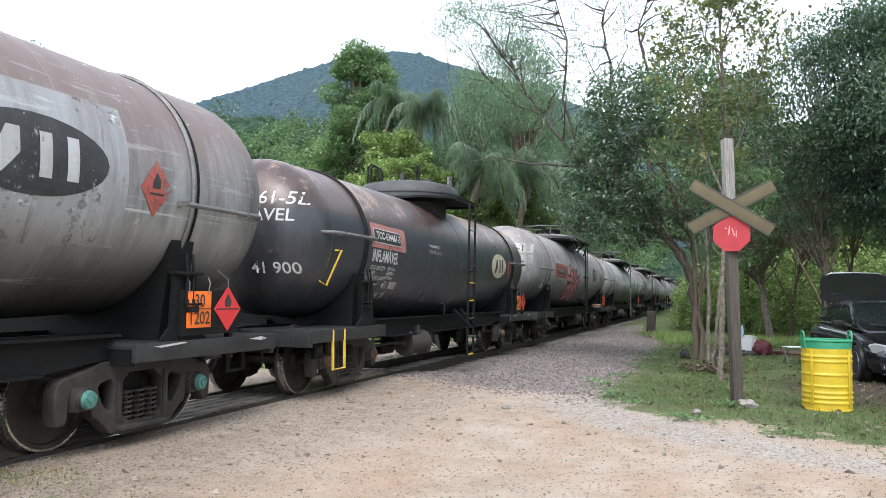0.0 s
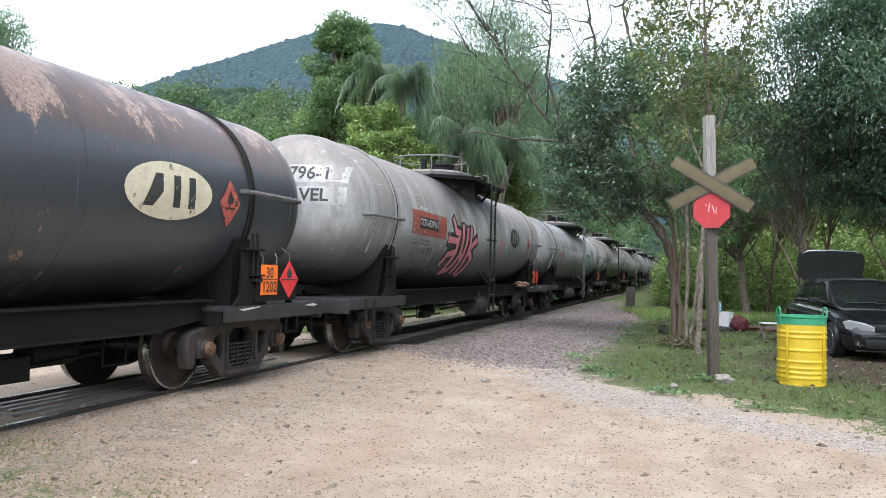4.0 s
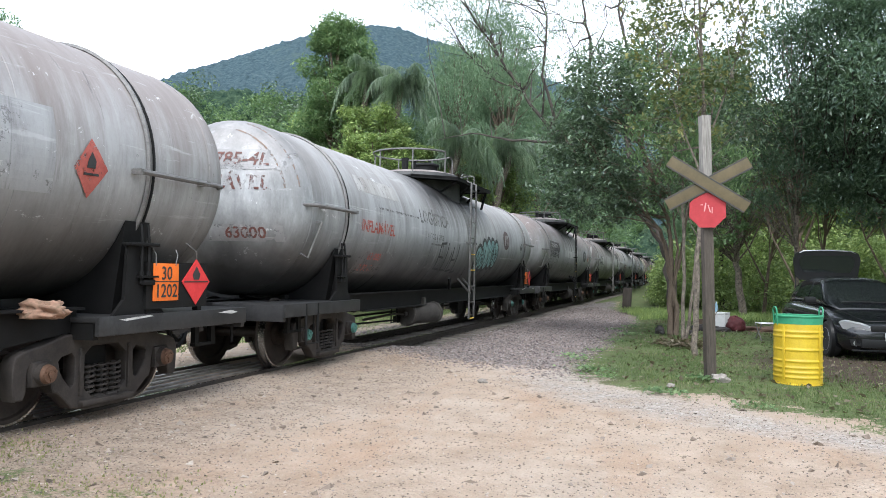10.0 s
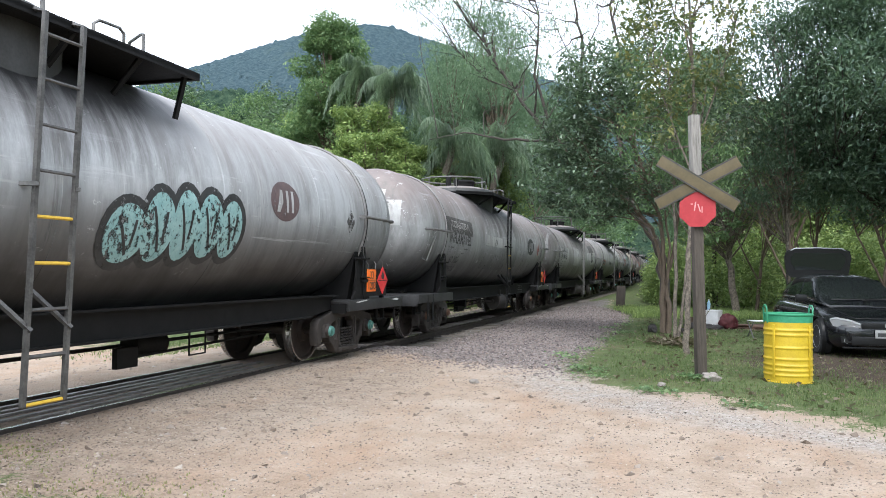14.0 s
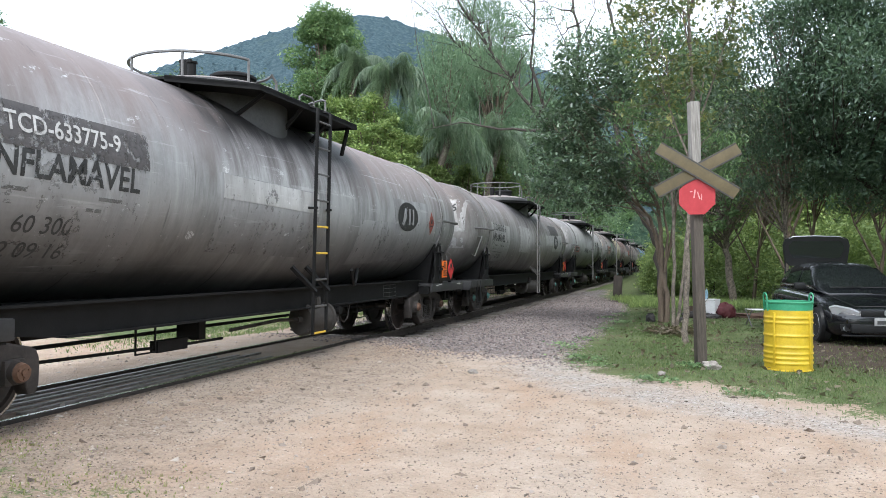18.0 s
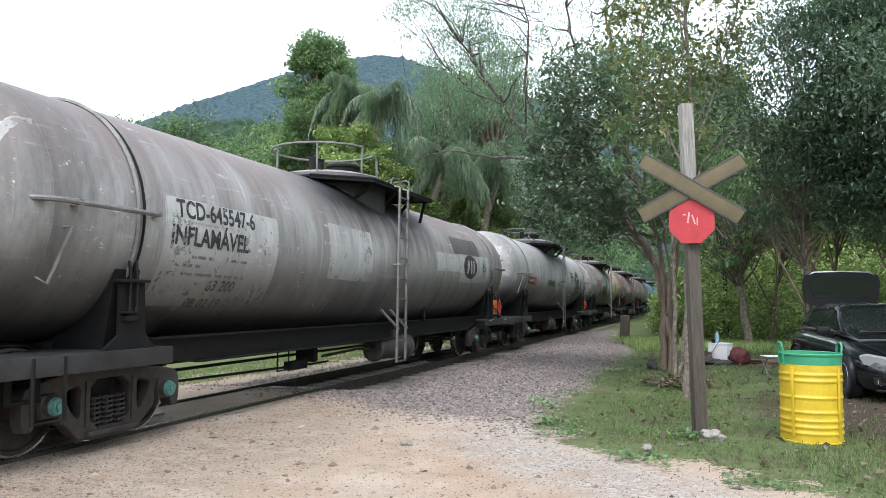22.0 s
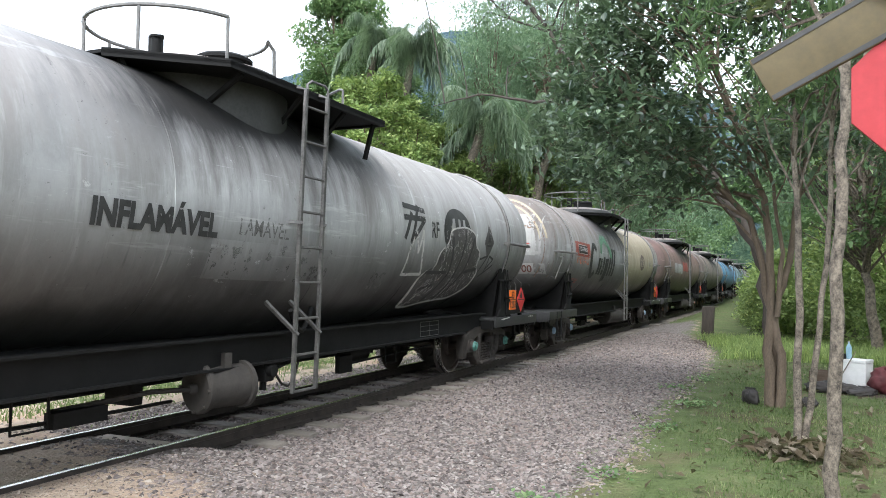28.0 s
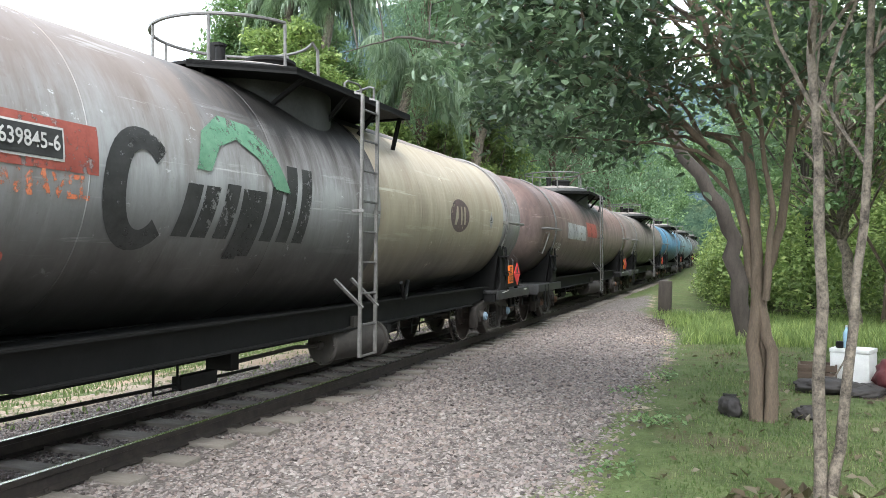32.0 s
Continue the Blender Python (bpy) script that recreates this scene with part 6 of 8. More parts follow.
def leaves(points, size, per, spread, seed, shape=2.0, droop=0.3, fine=False):
    """Leaf blades strewn about the given points, folded along the midrib; fine ones have a pointed oval outline."""
    rng = np.random.default_rng(seed)
    pts = np.repeat(np.asarray(points, float), per, axis=0)
    n = len(pts)
    g = rng.normal(0, 1, (n, 3))
    pts = pts + g * spread * np.array([1, 1, 0.7])
    az, tilt = rng.uniform(0, 2 * np.pi, n), rng.normal(-droop, 0.42, n)
    ax = np.stack([np.cos(az) * np.cos(tilt), np.sin(az) * np.cos(tilt), np.sin(tilt)], -1)
    side = np.stack([-np.sin(az), np.cos(az), np.zeros(n)], -1)
    roll = rng.normal(0, 0.4, n)[:, None]
    nrm = np.cross(ax, side)
    side = side * np.cos(roll) + nrm * np.sin(roll)
    nrm = np.cross(ax, side)
    s = size * rng.uniform(0.6, 1.35, n)[:, None]
    w = s / shape
    base, tip = pts - ax * s * 0.5, pts + ax * s * 0.5 - nrm * s * 0.08
    i = np.arange(n)[:, None]
    if fine:
        lo, hi = pts - ax * s * 0.2 + nrm * s * 0.07, pts + ax * s * 0.2 + nrm * s * 0.03
        v = np.stack([base, lo + side * w * 0.5, hi + side * w * 0.38, tip, hi - side * w * 0.38, lo - side * w * 0.5], 1).reshape(-1, 3)
        return v, np.concatenate([i * 6 + [0, 1, 2, 3], i * 6 + [0, 3, 4, 5]], 0)
    mid = pts + nrm * s * 0.06
    v = np.stack([base, mid + side * w * 0.5, tip, mid - side * w * 0.5], 1).reshape(-1, 3)
    return v, np.concatenate([i * 4 + [0, 1, 2], i * 4 + [0, 2, 3]], 0)


def wood(limbs, sides=7):
    s = Shape()
    for line, r0, r1 in limbs:
        s.tube(line, r0, sides if r0 > 0.03 else 4, taper=r1)
    return s.mesh("limbs", 60, False)


def blob_tree(at, height, width, leaf, size, count, seed, label, trunk=0.18, bark=BARK, lift=0.35, name="tree", shape=2.0, lumps=26, drop=0.3):
    """A fuller tree far off: a trunk with limbs to many uneven clumps of leaves."""
    rng = np.random.default_rng(seed)
    top = thing(name, label, "tree", at=pose(*at))
    cs, limbs = [], []
    for i in range(lumps):
        t = rng.uniform(0, 1)
        h = height * (lift + (1 - lift) * t ** 0.8)
        rad = width * math.sqrt(max(0.06, 1 - ((h / height - lift - 0.25 * (1 - lift)) / (0.78 * (1 - lift))) ** 2)) * rng.uniform(0.35, 1.0)
        a = rng.uniform(0, 2 * math.pi)
        c = Vector((rad * math.cos(a), rad * math.sin(a), h))
        cs.append((c, width * rng.uniform(0.26, 0.46)))
        z0 = min(h * 0.75, height * 0.55)
        limbs.append(([Vector((0, 0, z0)), (Vector((0, 0, z0)) + c) / 2 + Vector((0, 0, 0.04 * height)), c], trunk * 0.3, 0.02))
    limbs.append(([Vector((0.03 * height * math.sin(i), 0.02 * height * math.cos(2 * i), height * 0.8 * i / 6 - 0.2)) for i in range(7)], trunk, trunk * 0.3))
    part("trunk", wood(limbs), bark, top, "trunk and limbs")
    vs, fs, n0 = [], [], 0
    per = max(1, count // lumps)
    for c, r in cs:
        p = rng.normal(0, 1, (per, 3))
        p /= np.linalg.norm(p, axis=1)[:, None]
        p = p * (r * rng.uniform(0.55, 1.08, (per, 1))) * np.array([1, 1, 0.72]) + np.array(c)
        v, f = leaves(p, size, 1, size * 0.4, int(rng.integers(1e6)), shape, drop)
        vs.append(v)
        fs.append(f + n0)
        n0 += len(v)
    part("crown", soup("crown", np.concatenate(vs), np.concatenate(fs)), LEAF[leaf], top, "uneven leafy crown")
    return top


def palm(at, height, frond, count, seed, label):
    """A ringed trunk under a dense mop of arching fronds with long hanging leaflets."""
    rng = np.random.default_rng(seed)
    top = thing("palm_tree", label, "palm tree", at=pose(*at))
    part("trunk", Shape().tube([(0.05 * i * math.sin(i), 0.04 * i, height * i / 8 - 0.2) for i in range(9)], 0.2, 10, taper=0.13), PALEBARK, top, "ringed grey trunk")
    base = Vector((0.05 * 8 * math.sin(8), 0.32, height - 0.2))
    vs, fs, n0 = [], [], 0
    for k in range(count):
        a = 2.4 * k + rng.uniform(-0.3, 0.3)
        lift = rng.uniform(-0.7, 2.1)
        ln = frond * rng.uniform(0.5, 1.15)
        d = Vector((math.cos(a), math.sin(a), 0))
        sd = Vector((-d.y, d.x, 0))
        pts = [base + d * (ln * 0.62 * math.sin(i / 18 * 1.3)) + Vector((0, 0, ln * (0.62 * lift * i / 18 - (0.75 + 0.22 * lift) * (i / 18) ** 2))) for i in range(19)]
        for i in range(2, 19):
            for s in (-1, 1):
                for q in (0.0, 0.35, 0.7):
                    p = pts[i].lerp(pts[i - 1], q)
                    l = ln * 0.36 * math.sin(math.pi * min(0.22 + i / 24, 0.93)) * rng.uniform(0.6, 1.15)
                    e = p + sd * s * l * rng.uniform(0.1, 0.55) + d * l * rng.uniform(-0.1, 0.35) + Vector((0, 0, -l * rng.uniform(0.6, 1.0)))
                    m = p.lerp(e, 0.45) + sd * s * l * 0.1 + Vector((0, 0, l * 0.16))
                    w = d * 0.017
                    vs += [p - w, p + w, m + w, e, m - w]
                    fs += [(n0, n0 + 1, n0 + 2), (n0, n0 + 2, n0 + 4), (n0 + 4, n0 + 2, n0 + 3)]
                    n0 += 5
    part("crown", soup("crown", np.array([tuple(v) for v in vs]), np.array(fs)), LEAF["palm"], top, "arching drooping fronds")
    return top


def gz(x, y):
    return float(terrain(np.array(x), np.array(y)))


def clumped(rng, ells, size, seed, shape=1.9, droop=0.35, gap=0.5):
    """Leaves of a crown: twig clumps in ellipsoids (x, y, z, rx, ry, rz, clumps, leaves to a clump)."""
    vs, fs, n0, centres = [], [], 0, []
    for x, y, z, rx, ry, rz, clumps, per in ells:
        p = rng.normal(0, 1, (clumps, 3))
        p /= np.linalg.norm(p, axis=1)[:, None]
        c = np.array((x, y, z)) + p * (rng.uniform(gap, 1.0, (clumps, 1)) ** 0.6) * np.array((rx, ry, rz))
        centres.append(c)
        rad = 0.16 * (rx * ry * rz) ** (1 / 3) * rng.uniform(0.6, 1.5, clumps)
        q = np.repeat(c, per, axis=0) + rng.normal(0, 1, (clumps * per, 3)) * np.repeat(rad, per)[:, None] * np.array((1, 1, 0.55))
        v, f = leaves(q, size, 1, 0.0, int(rng.integers(1e6)), shape, droop, True)
        vs.append(v)
        fs.append(f + n0)
        n0 += len(v)
    return np.concatenate(vs), np.concatenate(fs), np.concatenate(centres)


def shaped_tree(name, limbs, ells, leaf, size, bark, label, seed, shape=1.9, droop=0.35, gap=0.5, twigs=90, root=None):
    """A tree with set stems (points with a radius at foot and tip) and a crown of clumps joined to them by twigs."""
    rng = np.random.default_rng(seed)
    x0, y0, z0 = limbs[0][0][0]
    top = thing(name, label, "tree", at=pose(x0, y0, z0))
    back = Vector((x0, y0, z0))
    lines = []
    anchor = []
    for pts, r0, r1 in limbs:
        fine = []
        for i in range(len(pts) - 1):
            for k in range(4):
                p = Vector(pts[i]).lerp(Vector(pts[i + 1]), k / 4)
                fine.append(p + Vector(rng.normal(0, r0 * 0.22, 3)) - back)
        fine.append(Vector(pts[-1]) - back)
        lines.append((fine, r0, r1))
        anchor += [(p, r0) for p in fine[len(fine) // 2:]]
    cs = []
    if ells:
        v, f, cs = clumped(rng, ells, size, seed, shape, droop, gap)
        v = v - np.array(back)
        part("crown", soup("crown", v, f), LEAF[leaf], top, "uneven leafy crown with gaps")
    pick = cs[rng.permutation(len(cs))[:twigs]] if len(cs) else []
    borne = [0] * len(anchor)
    for c in pick:
        c = Vector(c) - back
        k = min(range(len(anchor)), key=lambda j: (anchor[j][0] - c).length + 1.2 * max(0, anchor[j][0].z - c.z) + 0.45 * borne[j])
        p, r = anchor[k]
        borne[k] += 1
        m = (p + c) / 2 + Vector(rng.normal(0, 0.12, 3)) + Vector((0, 0, 0.1))
        lines.append(([p, (p + m) / 2 + Vector(rng.normal(0, 0.04, 3)), m, (m + c) / 2, c], min(0.035, r * 0.4), 0.006))
    me = wood(lines, 9)
    part("trunk", me, bark, top, "trunk, limbs and twigs")
    return top


GZ = gz(0.0, 18.5)
# twisted stems at the lawn's edge, with a low spreading crown
shaped_tree("tree", [
    ([(-0.06, 18.53, GZ - 0.1), (-0.07, 18.53, 0.93), (-0.02, 18.5, 1.51), (-0.14, 18.4, 2.58), (-0.5, 18.2, 3.6), (-0.9, 18.2, 4.8)], 0.07, 0.024),
    ([(0.05, 18.5, GZ - 0.1), (0.08, 18.5, 0.46), (-0.04, 18.55, 1.06), (-0.29, 18.5, 2.32), (-1.1, 18.3, 3.2), (-1.9, 18.2, 3.8)], 0.064, 0.02),
    ([(0.0, 18.6, GZ - 0.1), (-0.02, 18.6, 1.2), (0.17, 18.6, 1.78), (0.25, 18.6, 2.56), (0.5, 18.5, 3.8), (0.3, 18.5, 5.6)], 0.055, 0.02),
    ([(0.02, 18.45, 1.1), (0.08, 18.4, 1.9), (-0.02, 18.2, 2.7), (-0.2, 17.6, 3.4)], 0.035, 0.012)],
    [(-0.75, 18.1, 4.5, 1.95, 2.0, 2.0, 140, 54), (-1.7, 18.0, 3.2, 1.1, 1.3, 0.85, 66, 56), (0.6, 18.2, 4.4, 1.0, 1.6, 1.6, 42, 54), (-0.6, 18.6, 5.8, 1.4, 1.3, 1.1, 48, 54), (-2.2, 18.6, 4.2, 0.8, 1.0, 0.9, 46, 56), (-1.6, 18.2, 5.5, 1.0, 1.2, 1.0, 60, 58)],
    "deep", 0.105, BARK, "twisted multi-stemmed tree with glossy dark green leaves", 11, twigs=95)
# dark trunk behind it, leaning over the line, with bare arching limbs
shaped_tree("tree", [
    ([(-0.09, 25.6, GZ - 0.2), (-0.27, 25.6, 1.5), (-0.46, 25.5, 2.36), (-1.27, 25.3, 3.56), (-2.5, 25.0, 4.95), (-3.6, 25.0, 5.5), (-4.9, 25.0, 7.2), (-6.2, 25.0, 9.2)], 0.17, 0.025),
    ([(-2.5, 25.0, 4.95), (-2.9, 25.0, 6.4), (-2.7, 25.0, 8.4), (-3.0, 25.0, 10.0), (-2.6, 25.0, 11.8)], 0.08, 0.01), ([(-3.6, 25.0, 5.5), (-4.2, 24.9, 7.6), (-4.1, 24.9, 9.6), (-4.6, 24.9, 11.4)], 0.06, 0.008),
    ([(-1.27, 25.3, 3.56), (-1.6, 25.3, 5.8), (-1.5, 25.2, 8.0), (-1.9, 25.2, 9.8), (-1.3, 25.2, 11.6)], 0.08, 0.01), ([(-2.8, 25.0, 7.6), (-3.4, 25.0, 8.8), (-3.8, 25.0, 9.9)], 0.03, 0.006),
    ([(-1.55, 25.2, 7.2), (-0.9, 25.2, 8.6), (-0.6, 25.2, 9.8)], 0.035, 0.006), ([(-3.6, 25.0, 5.5), (-5.2, 25.0, 5.6), (-6.6, 25.0, 5.9), (-7.8, 25, 5.7)], 0.05, 0.008), ([(-4.9, 25.0, 7.2), (-5.8, 25, 7.6), (-6.8, 25, 8.6)], 0.035, 0.006), ([(-2.7, 25, 8.2), (-2.2, 25, 9.2), (-2.3, 25, 10.2)], 0.025, 0.006)],
    [(-4.6, 25.2, 8.2, 2.4, 1.8, 1.9, 90, 26), (-6.6, 25.4, 8.4, 1.8, 1.5, 1.7, 70, 26), (-3.0, 25.6, 6.6, 1.6, 1.4, 1.2, 40, 24), (-2.2, 25.2, 9.2, 2.0, 1.4, 1.6, 80, 5), (-3.9, 25.2, 10.2, 2.6, 1.6, 1.8, 120, 14), (-1.2, 25.3, 10.6, 2.2, 1.5, 1.8, 90, 6), (-6.8, 25.2, 10.4, 2.0, 1.4, 1.4, 90, 46)],
    "blue", 0.13, DARKBARK, "dark leaning tree with thin feathery foliage on bare arching limbs", 12, 5.0, 0.6, 0.3, 150)
# slim pale tree behind the crossing post
shaped_tree("slim_tree", [
    ([(0.45, 14.0, gz(0.4, 14) - 0.1), (0.46, 14.0, 1.0), (0.5, 14.0, 2.2), (0.53, 13.98, 3.2), (0.54, 13.95, 4.2), (0.46, 13.9, 6.6)], 0.054, 0.018), ([(0.53, 13.98, 3.25), (0.9, 13.9, 4.4), (1.2, 13.8, 5.4)], 0.024, 0.008), ([(0.52, 13.98, 3.0), (0.25, 13.9, 3.7), (-0.2, 13.8, 5.0)], 0.026, 0.008), ([(0.515, 13.99, 2.75), (0.7, 13.9, 3.3), (1.1, 13.8, 3.7)], 0.015, 0.005)],
    [(0.45, 13.9, 5.4, 1.05, 1.0, 1.3, 80, 40), (0.2, 13.7, 3.9, 0.85, 0.7, 0.5, 18, 28), (0.5, 13.9, 6.8, 0.6, 0.6, 0.6, 26, 36)],
    "olive", 0.092, PALEBARK, "slim pale-barked tree with yellowing olive leaves", 14, twigs=40)
# pair of thin pale stems
shaped_tree("pale_tree", [
    ([(0.24, 15.74, gz(0.3, 15.7) - 0.1), (0.23, 15.74, 1.68), (0.2, 15.74, 3.03), (0.1, 15.7, 5.2)], 0.04, 0.015),
    ([(0.28, 15.74, 0.0), (0.34, 15.74, 0.5), (0.47, 15.74, 1.68), (0.52, 15.74, 3.0), (0.8, 15.7, 5.0)], 0.036, 0.014)],
    [(0.0, 15.5, 3.9, 0.9, 0.9, 0.9, 40, 30), (0.7, 15.5, 3.4, 0.8, 0.8, 0.7, 34, 30), (0.3, 15.6, 5.2, 1.0, 1.0, 0.8, 22, 28)],
    "mid", 0.12, PALEBARK, "pair of thin pale stems with long drooping leaflets", 15, 3.4, 0.6, twigs=40)
# trees over the lawn and round the car
shaped_tree("tree", [([(2.1, 29, -0.2), (1.95, 29, 1.2), (1.85, 29, 2.4), (1.7, 29, 4.5)], 0.14, 0.06)], [(1.7, 28.6, 5.8, 2.6, 2.0, 2.6, 60, 44), (1.4, 28.6, 3.0, 1.2, 1.0, 0.7, 20, 40)], "mid", 0.16, PALEBARK, "leafy tree with a mottled pale trunk", 16)
shaped_tree("tree", [([(2.74, 20.0, gz(2.7, 20) - 0.1), (2.72, 20, 2.0), (2.7, 20, 5.0)], 0.055, 0.03)], [(2.6, 19.8, 5.8, 1.6, 1.6, 1.9, 140, 80), (2.3, 20.0, 3.7, 1.2, 1.2, 1.1, 50, 55)], "dark", 0.1, PALEBARK, "slender tree beside the car with drooping foliage", 17, 2.6, 0.6)
shaped_tree("tree", [([(5.35, 20.0, -0.2), (5.3, 20, 1.1), (4.9, 20, 3.0), (4.6, 19.8, 4.6)], 0.17, 0.06), ([(5.3, 20, 1.0), (5.6, 20, 2.4), (6.2, 19.8, 4.2)], 0.12, 0.05), ([(5.0, 20, 2.6), (4.2, 19.8, 3.2), (3.5, 19.6, 3.6)], 0.06, 0.02)],
    [(4.5, 19.4, 5.0, 1.9, 1.9, 1.9, 200, 110), (6.4, 19.4, 5.4, 1.8, 1.9, 2.3, 170, 110), (4.4, 19.3, 3.2, 1.5, 1.4, 0.7, 70, 90), (5.0, 19.5, 7.2, 2.2, 1.8, 1.2, 110, 100), (3.6, 19.2, 6.6, 1.2, 1.4, 1.3, 60, 100), (4.7, 16.2, 5.0, 2.1, 2.0, 0.9, 46, 50)],
    "dark", 0.118, DARKBARK, "broad dark tree spreading over the parked car", 18, 2.8, 0.45, 0.35, twigs=150)
shaped_tree("tree", [([(8.3, 17.0, -0.2), (8.2, 17, 2.0), (7.8, 17, 4.5)], 0.16, 0.07)], [(7.9, 16.6, 5.6, 2.4, 2.2, 2.8, 210, 90)], "dark", 0.122, DARKBARK, "broad dark tree spreading over the parked car", 19, 2.8, 0.45, 0.35)
shaped_tree("tree", [([(1.6, 33.5, -0.3), (1.5, 33.5, 3.0), (1.3, 33.5, 6.0)], 0.1, 0.05)], [(1.2, 33.0, 7.0, 2.4, 2.0, 2.2, 55, 44)], "light", 0.18, DARKBARK, "leafy green tree behind the lawn", 20)
for i, (x, y, l) in enumerate(((3.4, 27.0, 3.8), (4.3, 28.5, 4.2), (6.2, 27.5, 3.6), (7.4, 26.0, 4.4), (2.9, 31.0, 3.5))):
    shaped_tree("young_tree", [([(x, y, -0.2), (x + 0.2, y, l * 0.5), (x + 0.5 * math.sin(i * 2), y, l)], 0.07, 0.03), ([(x + 0.1, y, l * 0.3), (x - 0.6, y, l * 0.7), (x - 0.9, y, l)], 0.04, 0.015)],
        [(x, y, l + 0.8, 1.6, 1.4, 1.3, 60, 45)], ("mid", "olive", "dark")[i % 3], 0.16, BARK, "young woodland tree in the shade", 60 + i, 2.2, 0.5)
# tall growth behind the train
FAR = [
    # x, y, height, width, leaf, leaf size, leaves, lift, slenderness
    (-15.2, 33.0, 12.9, 2.1, "fresh", 0.2, 44000, 0.06, 2.4), (-13.4, 34.5, 9.8, 1.8, "fresh", 0.18, 14000, 0.06, 2.8), (-17.2, 35.0, 8.8, 2.1, "light", 0.18, 20000, 0.06, 2.4), (-19.8, 38.0, 7.4, 2.2, "fresh", 0.22, 14000, 0.06, 2.4), (-23.6, 22.0, 9.6, 1.8, "blue", 0.16, 12000, 0.2, 3.0),
    (-10.6, 36.5, 12.2, 2.5, "blue", 0.2, 20000, 0.15, 5.0), (-8.4, 37.5, 13.4, 2.6, "blue", 0.2, 22000, 0.15, 5.0), (-9.4, 40.5, 12.6, 2.6, "blue", 0.2, 20000, 0.15, 5.0), (-8.9, 50.0, 12.8, 2.6, "blue", 0.22, 20000, 0.1, 4.0),
    (-11.8, 41.0, 13.0, 3.0, "mid", 0.28, 12000, 0.1, 2.4), (-11.5, 47.0, 14.5, 3.4, "mid", 0.3, 14000, 0.1, 2.4), (4.5, 52.0, 12.0, 3.4, "mid", 0.3, 12000, 0.1, 2.4), (-21.5, 40.0, 9.2, 3.4, "mid", 0.3, 10000, 0.1, 2.0),
    (3.2, 40.0, 9.5, 2.2, "olive", 0.24, 12000, 0.15, 2.4), (4.6, 46.0, 10.5, 2.8, "mid", 0.28, 12000, 0.1, 2.2), (7.0, 42.0, 11.0, 3.4, "mid", 0.28, 12000, 0.1, 2.2), (12.0, 38.0, 11.0, 3.6, "dark", 0.28, 12000, 0.1, 2.2), (11.5, 24.0, 9.5, 3.2, "dark", 0.24, 14000, 0.1, 2.2),
]
FAR += [(-9.2, 58.0, 13.0, 3.0, "blue", 0.3, 14000, 0.35, 4.0), (-9.6, 72.0, 14.5, 3.4, "mid", 0.34, 12000, 0.35, 2.4), (-9.8, 90.0, 16.0, 3.8, "blue", 0.4, 11000, 0.3, 3.0), (1.9, 60.0, 11.5, 2.6, "blue", 0.3, 12000, 0.1, 4.0), (1.6, 76.0, 13.5, 3.2, "mid", 0.34, 11000, 0.1, 2.4), (0.6, 98.0, 15.5, 3.8, "blue", 0.42, 10000, 0.1, 3.0)]
FAR += [(2.4, 57.0, 16.5, 2.8, "blue", 0.28, 16000, 0.3, 4.0), (1.6, 66.0, 18.5, 2.8, "mid", 0.3, 16000, 0.34, 2.4), (1.4, 82.0, 22.0, 3.2, "mid", 0.36, 15000, 0.36, 2.4)]
for i, (x, y, h, w, leaf, size, count, lift, shp) in enumerate(FAR):
    blob_tree((x, y, gz(x, y)), h, w, leaf, size, count, 80 + i, {"mid": "tall green bushy tree", "fresh": "tall fresh green tree with a narrow airy crown", "light": "bright green bushy tree", "blue": "tall feathery grey-green tree", "dark": "tall dark green tree", "olive": "olive green tree"}[leaf] + (" behind the line" if x < -3 else " at the clearing's back"), 0.16, BARK, lift, shape=shp, lumps=64, drop=0.6 if leaf == "blue" else 0.3)
palm((-13.6, 31.5, gz(-12, 31)), 10.4, 2.6, 44, 41, "palm tree with long drooping fronds")
palm((-11.9, 31.0, gz(-10, 31)), 9.6, 2.6, 44, 42, "palm tree with long drooping fronds")
palm((-8.9, 30.0, gz(-8, 30)), 7.0, 2.9, 40, 43, "low palm tree with drooping fronds")
palm((-7.6, 33.5, gz(-7, 33)), 7.2, 2.8, 38, 44, "palm tree with drooping fronds above the wagons")
for i, (x, y, h, w) in enumerate(((-13.1, 30.2, 8.6, 1.2), (-11.4, 29.8, 8.2, 1.1), (-9.9, 30.6, 6.6, 1.0), (-8.0, 34.6, 6.6, 1.0), (-11.1, 27.8, 7.4, 1.1), (-12.3, 28.6, 6.8, 1.0), (-10.1, 28.4, 6.4, 1.0), (-13.6, 29.4, 6.4, 1.2), (-9.2, 30.2, 5.6, 0.9), (-8.4, 32.0, 5.6, 0.9))):
    blob_tree((x, y, gz(x, y)), h, w, "light", 0.16, 9000, 240 + i, "slender bright green sapling by the line", 0.05, BARK, 0.1, lumps=34)
blob_tree((-9.6, 27.5, gz(-10, 27)), 4.8, 1.5, "light", 0.17, 8000, 45, "bright green shrub by the line", 0.06, BARK, 0.1, lumps=30)
blob_tree((-12.2, 28.5, gz(-12, 28)), 5.6, 1.6, "light", 0.18, 8000, 46, "bright green shrub by the line", 0.06, BARK, 0.1, lumps=30)
blob_tree((-7.9, 36.0, gz(-8, 36)), 5.2, 1.6, "light", 0.17, 7000, 47, "bright green shrub by the line", 0.06, BARK, 0.1, lumps=30)
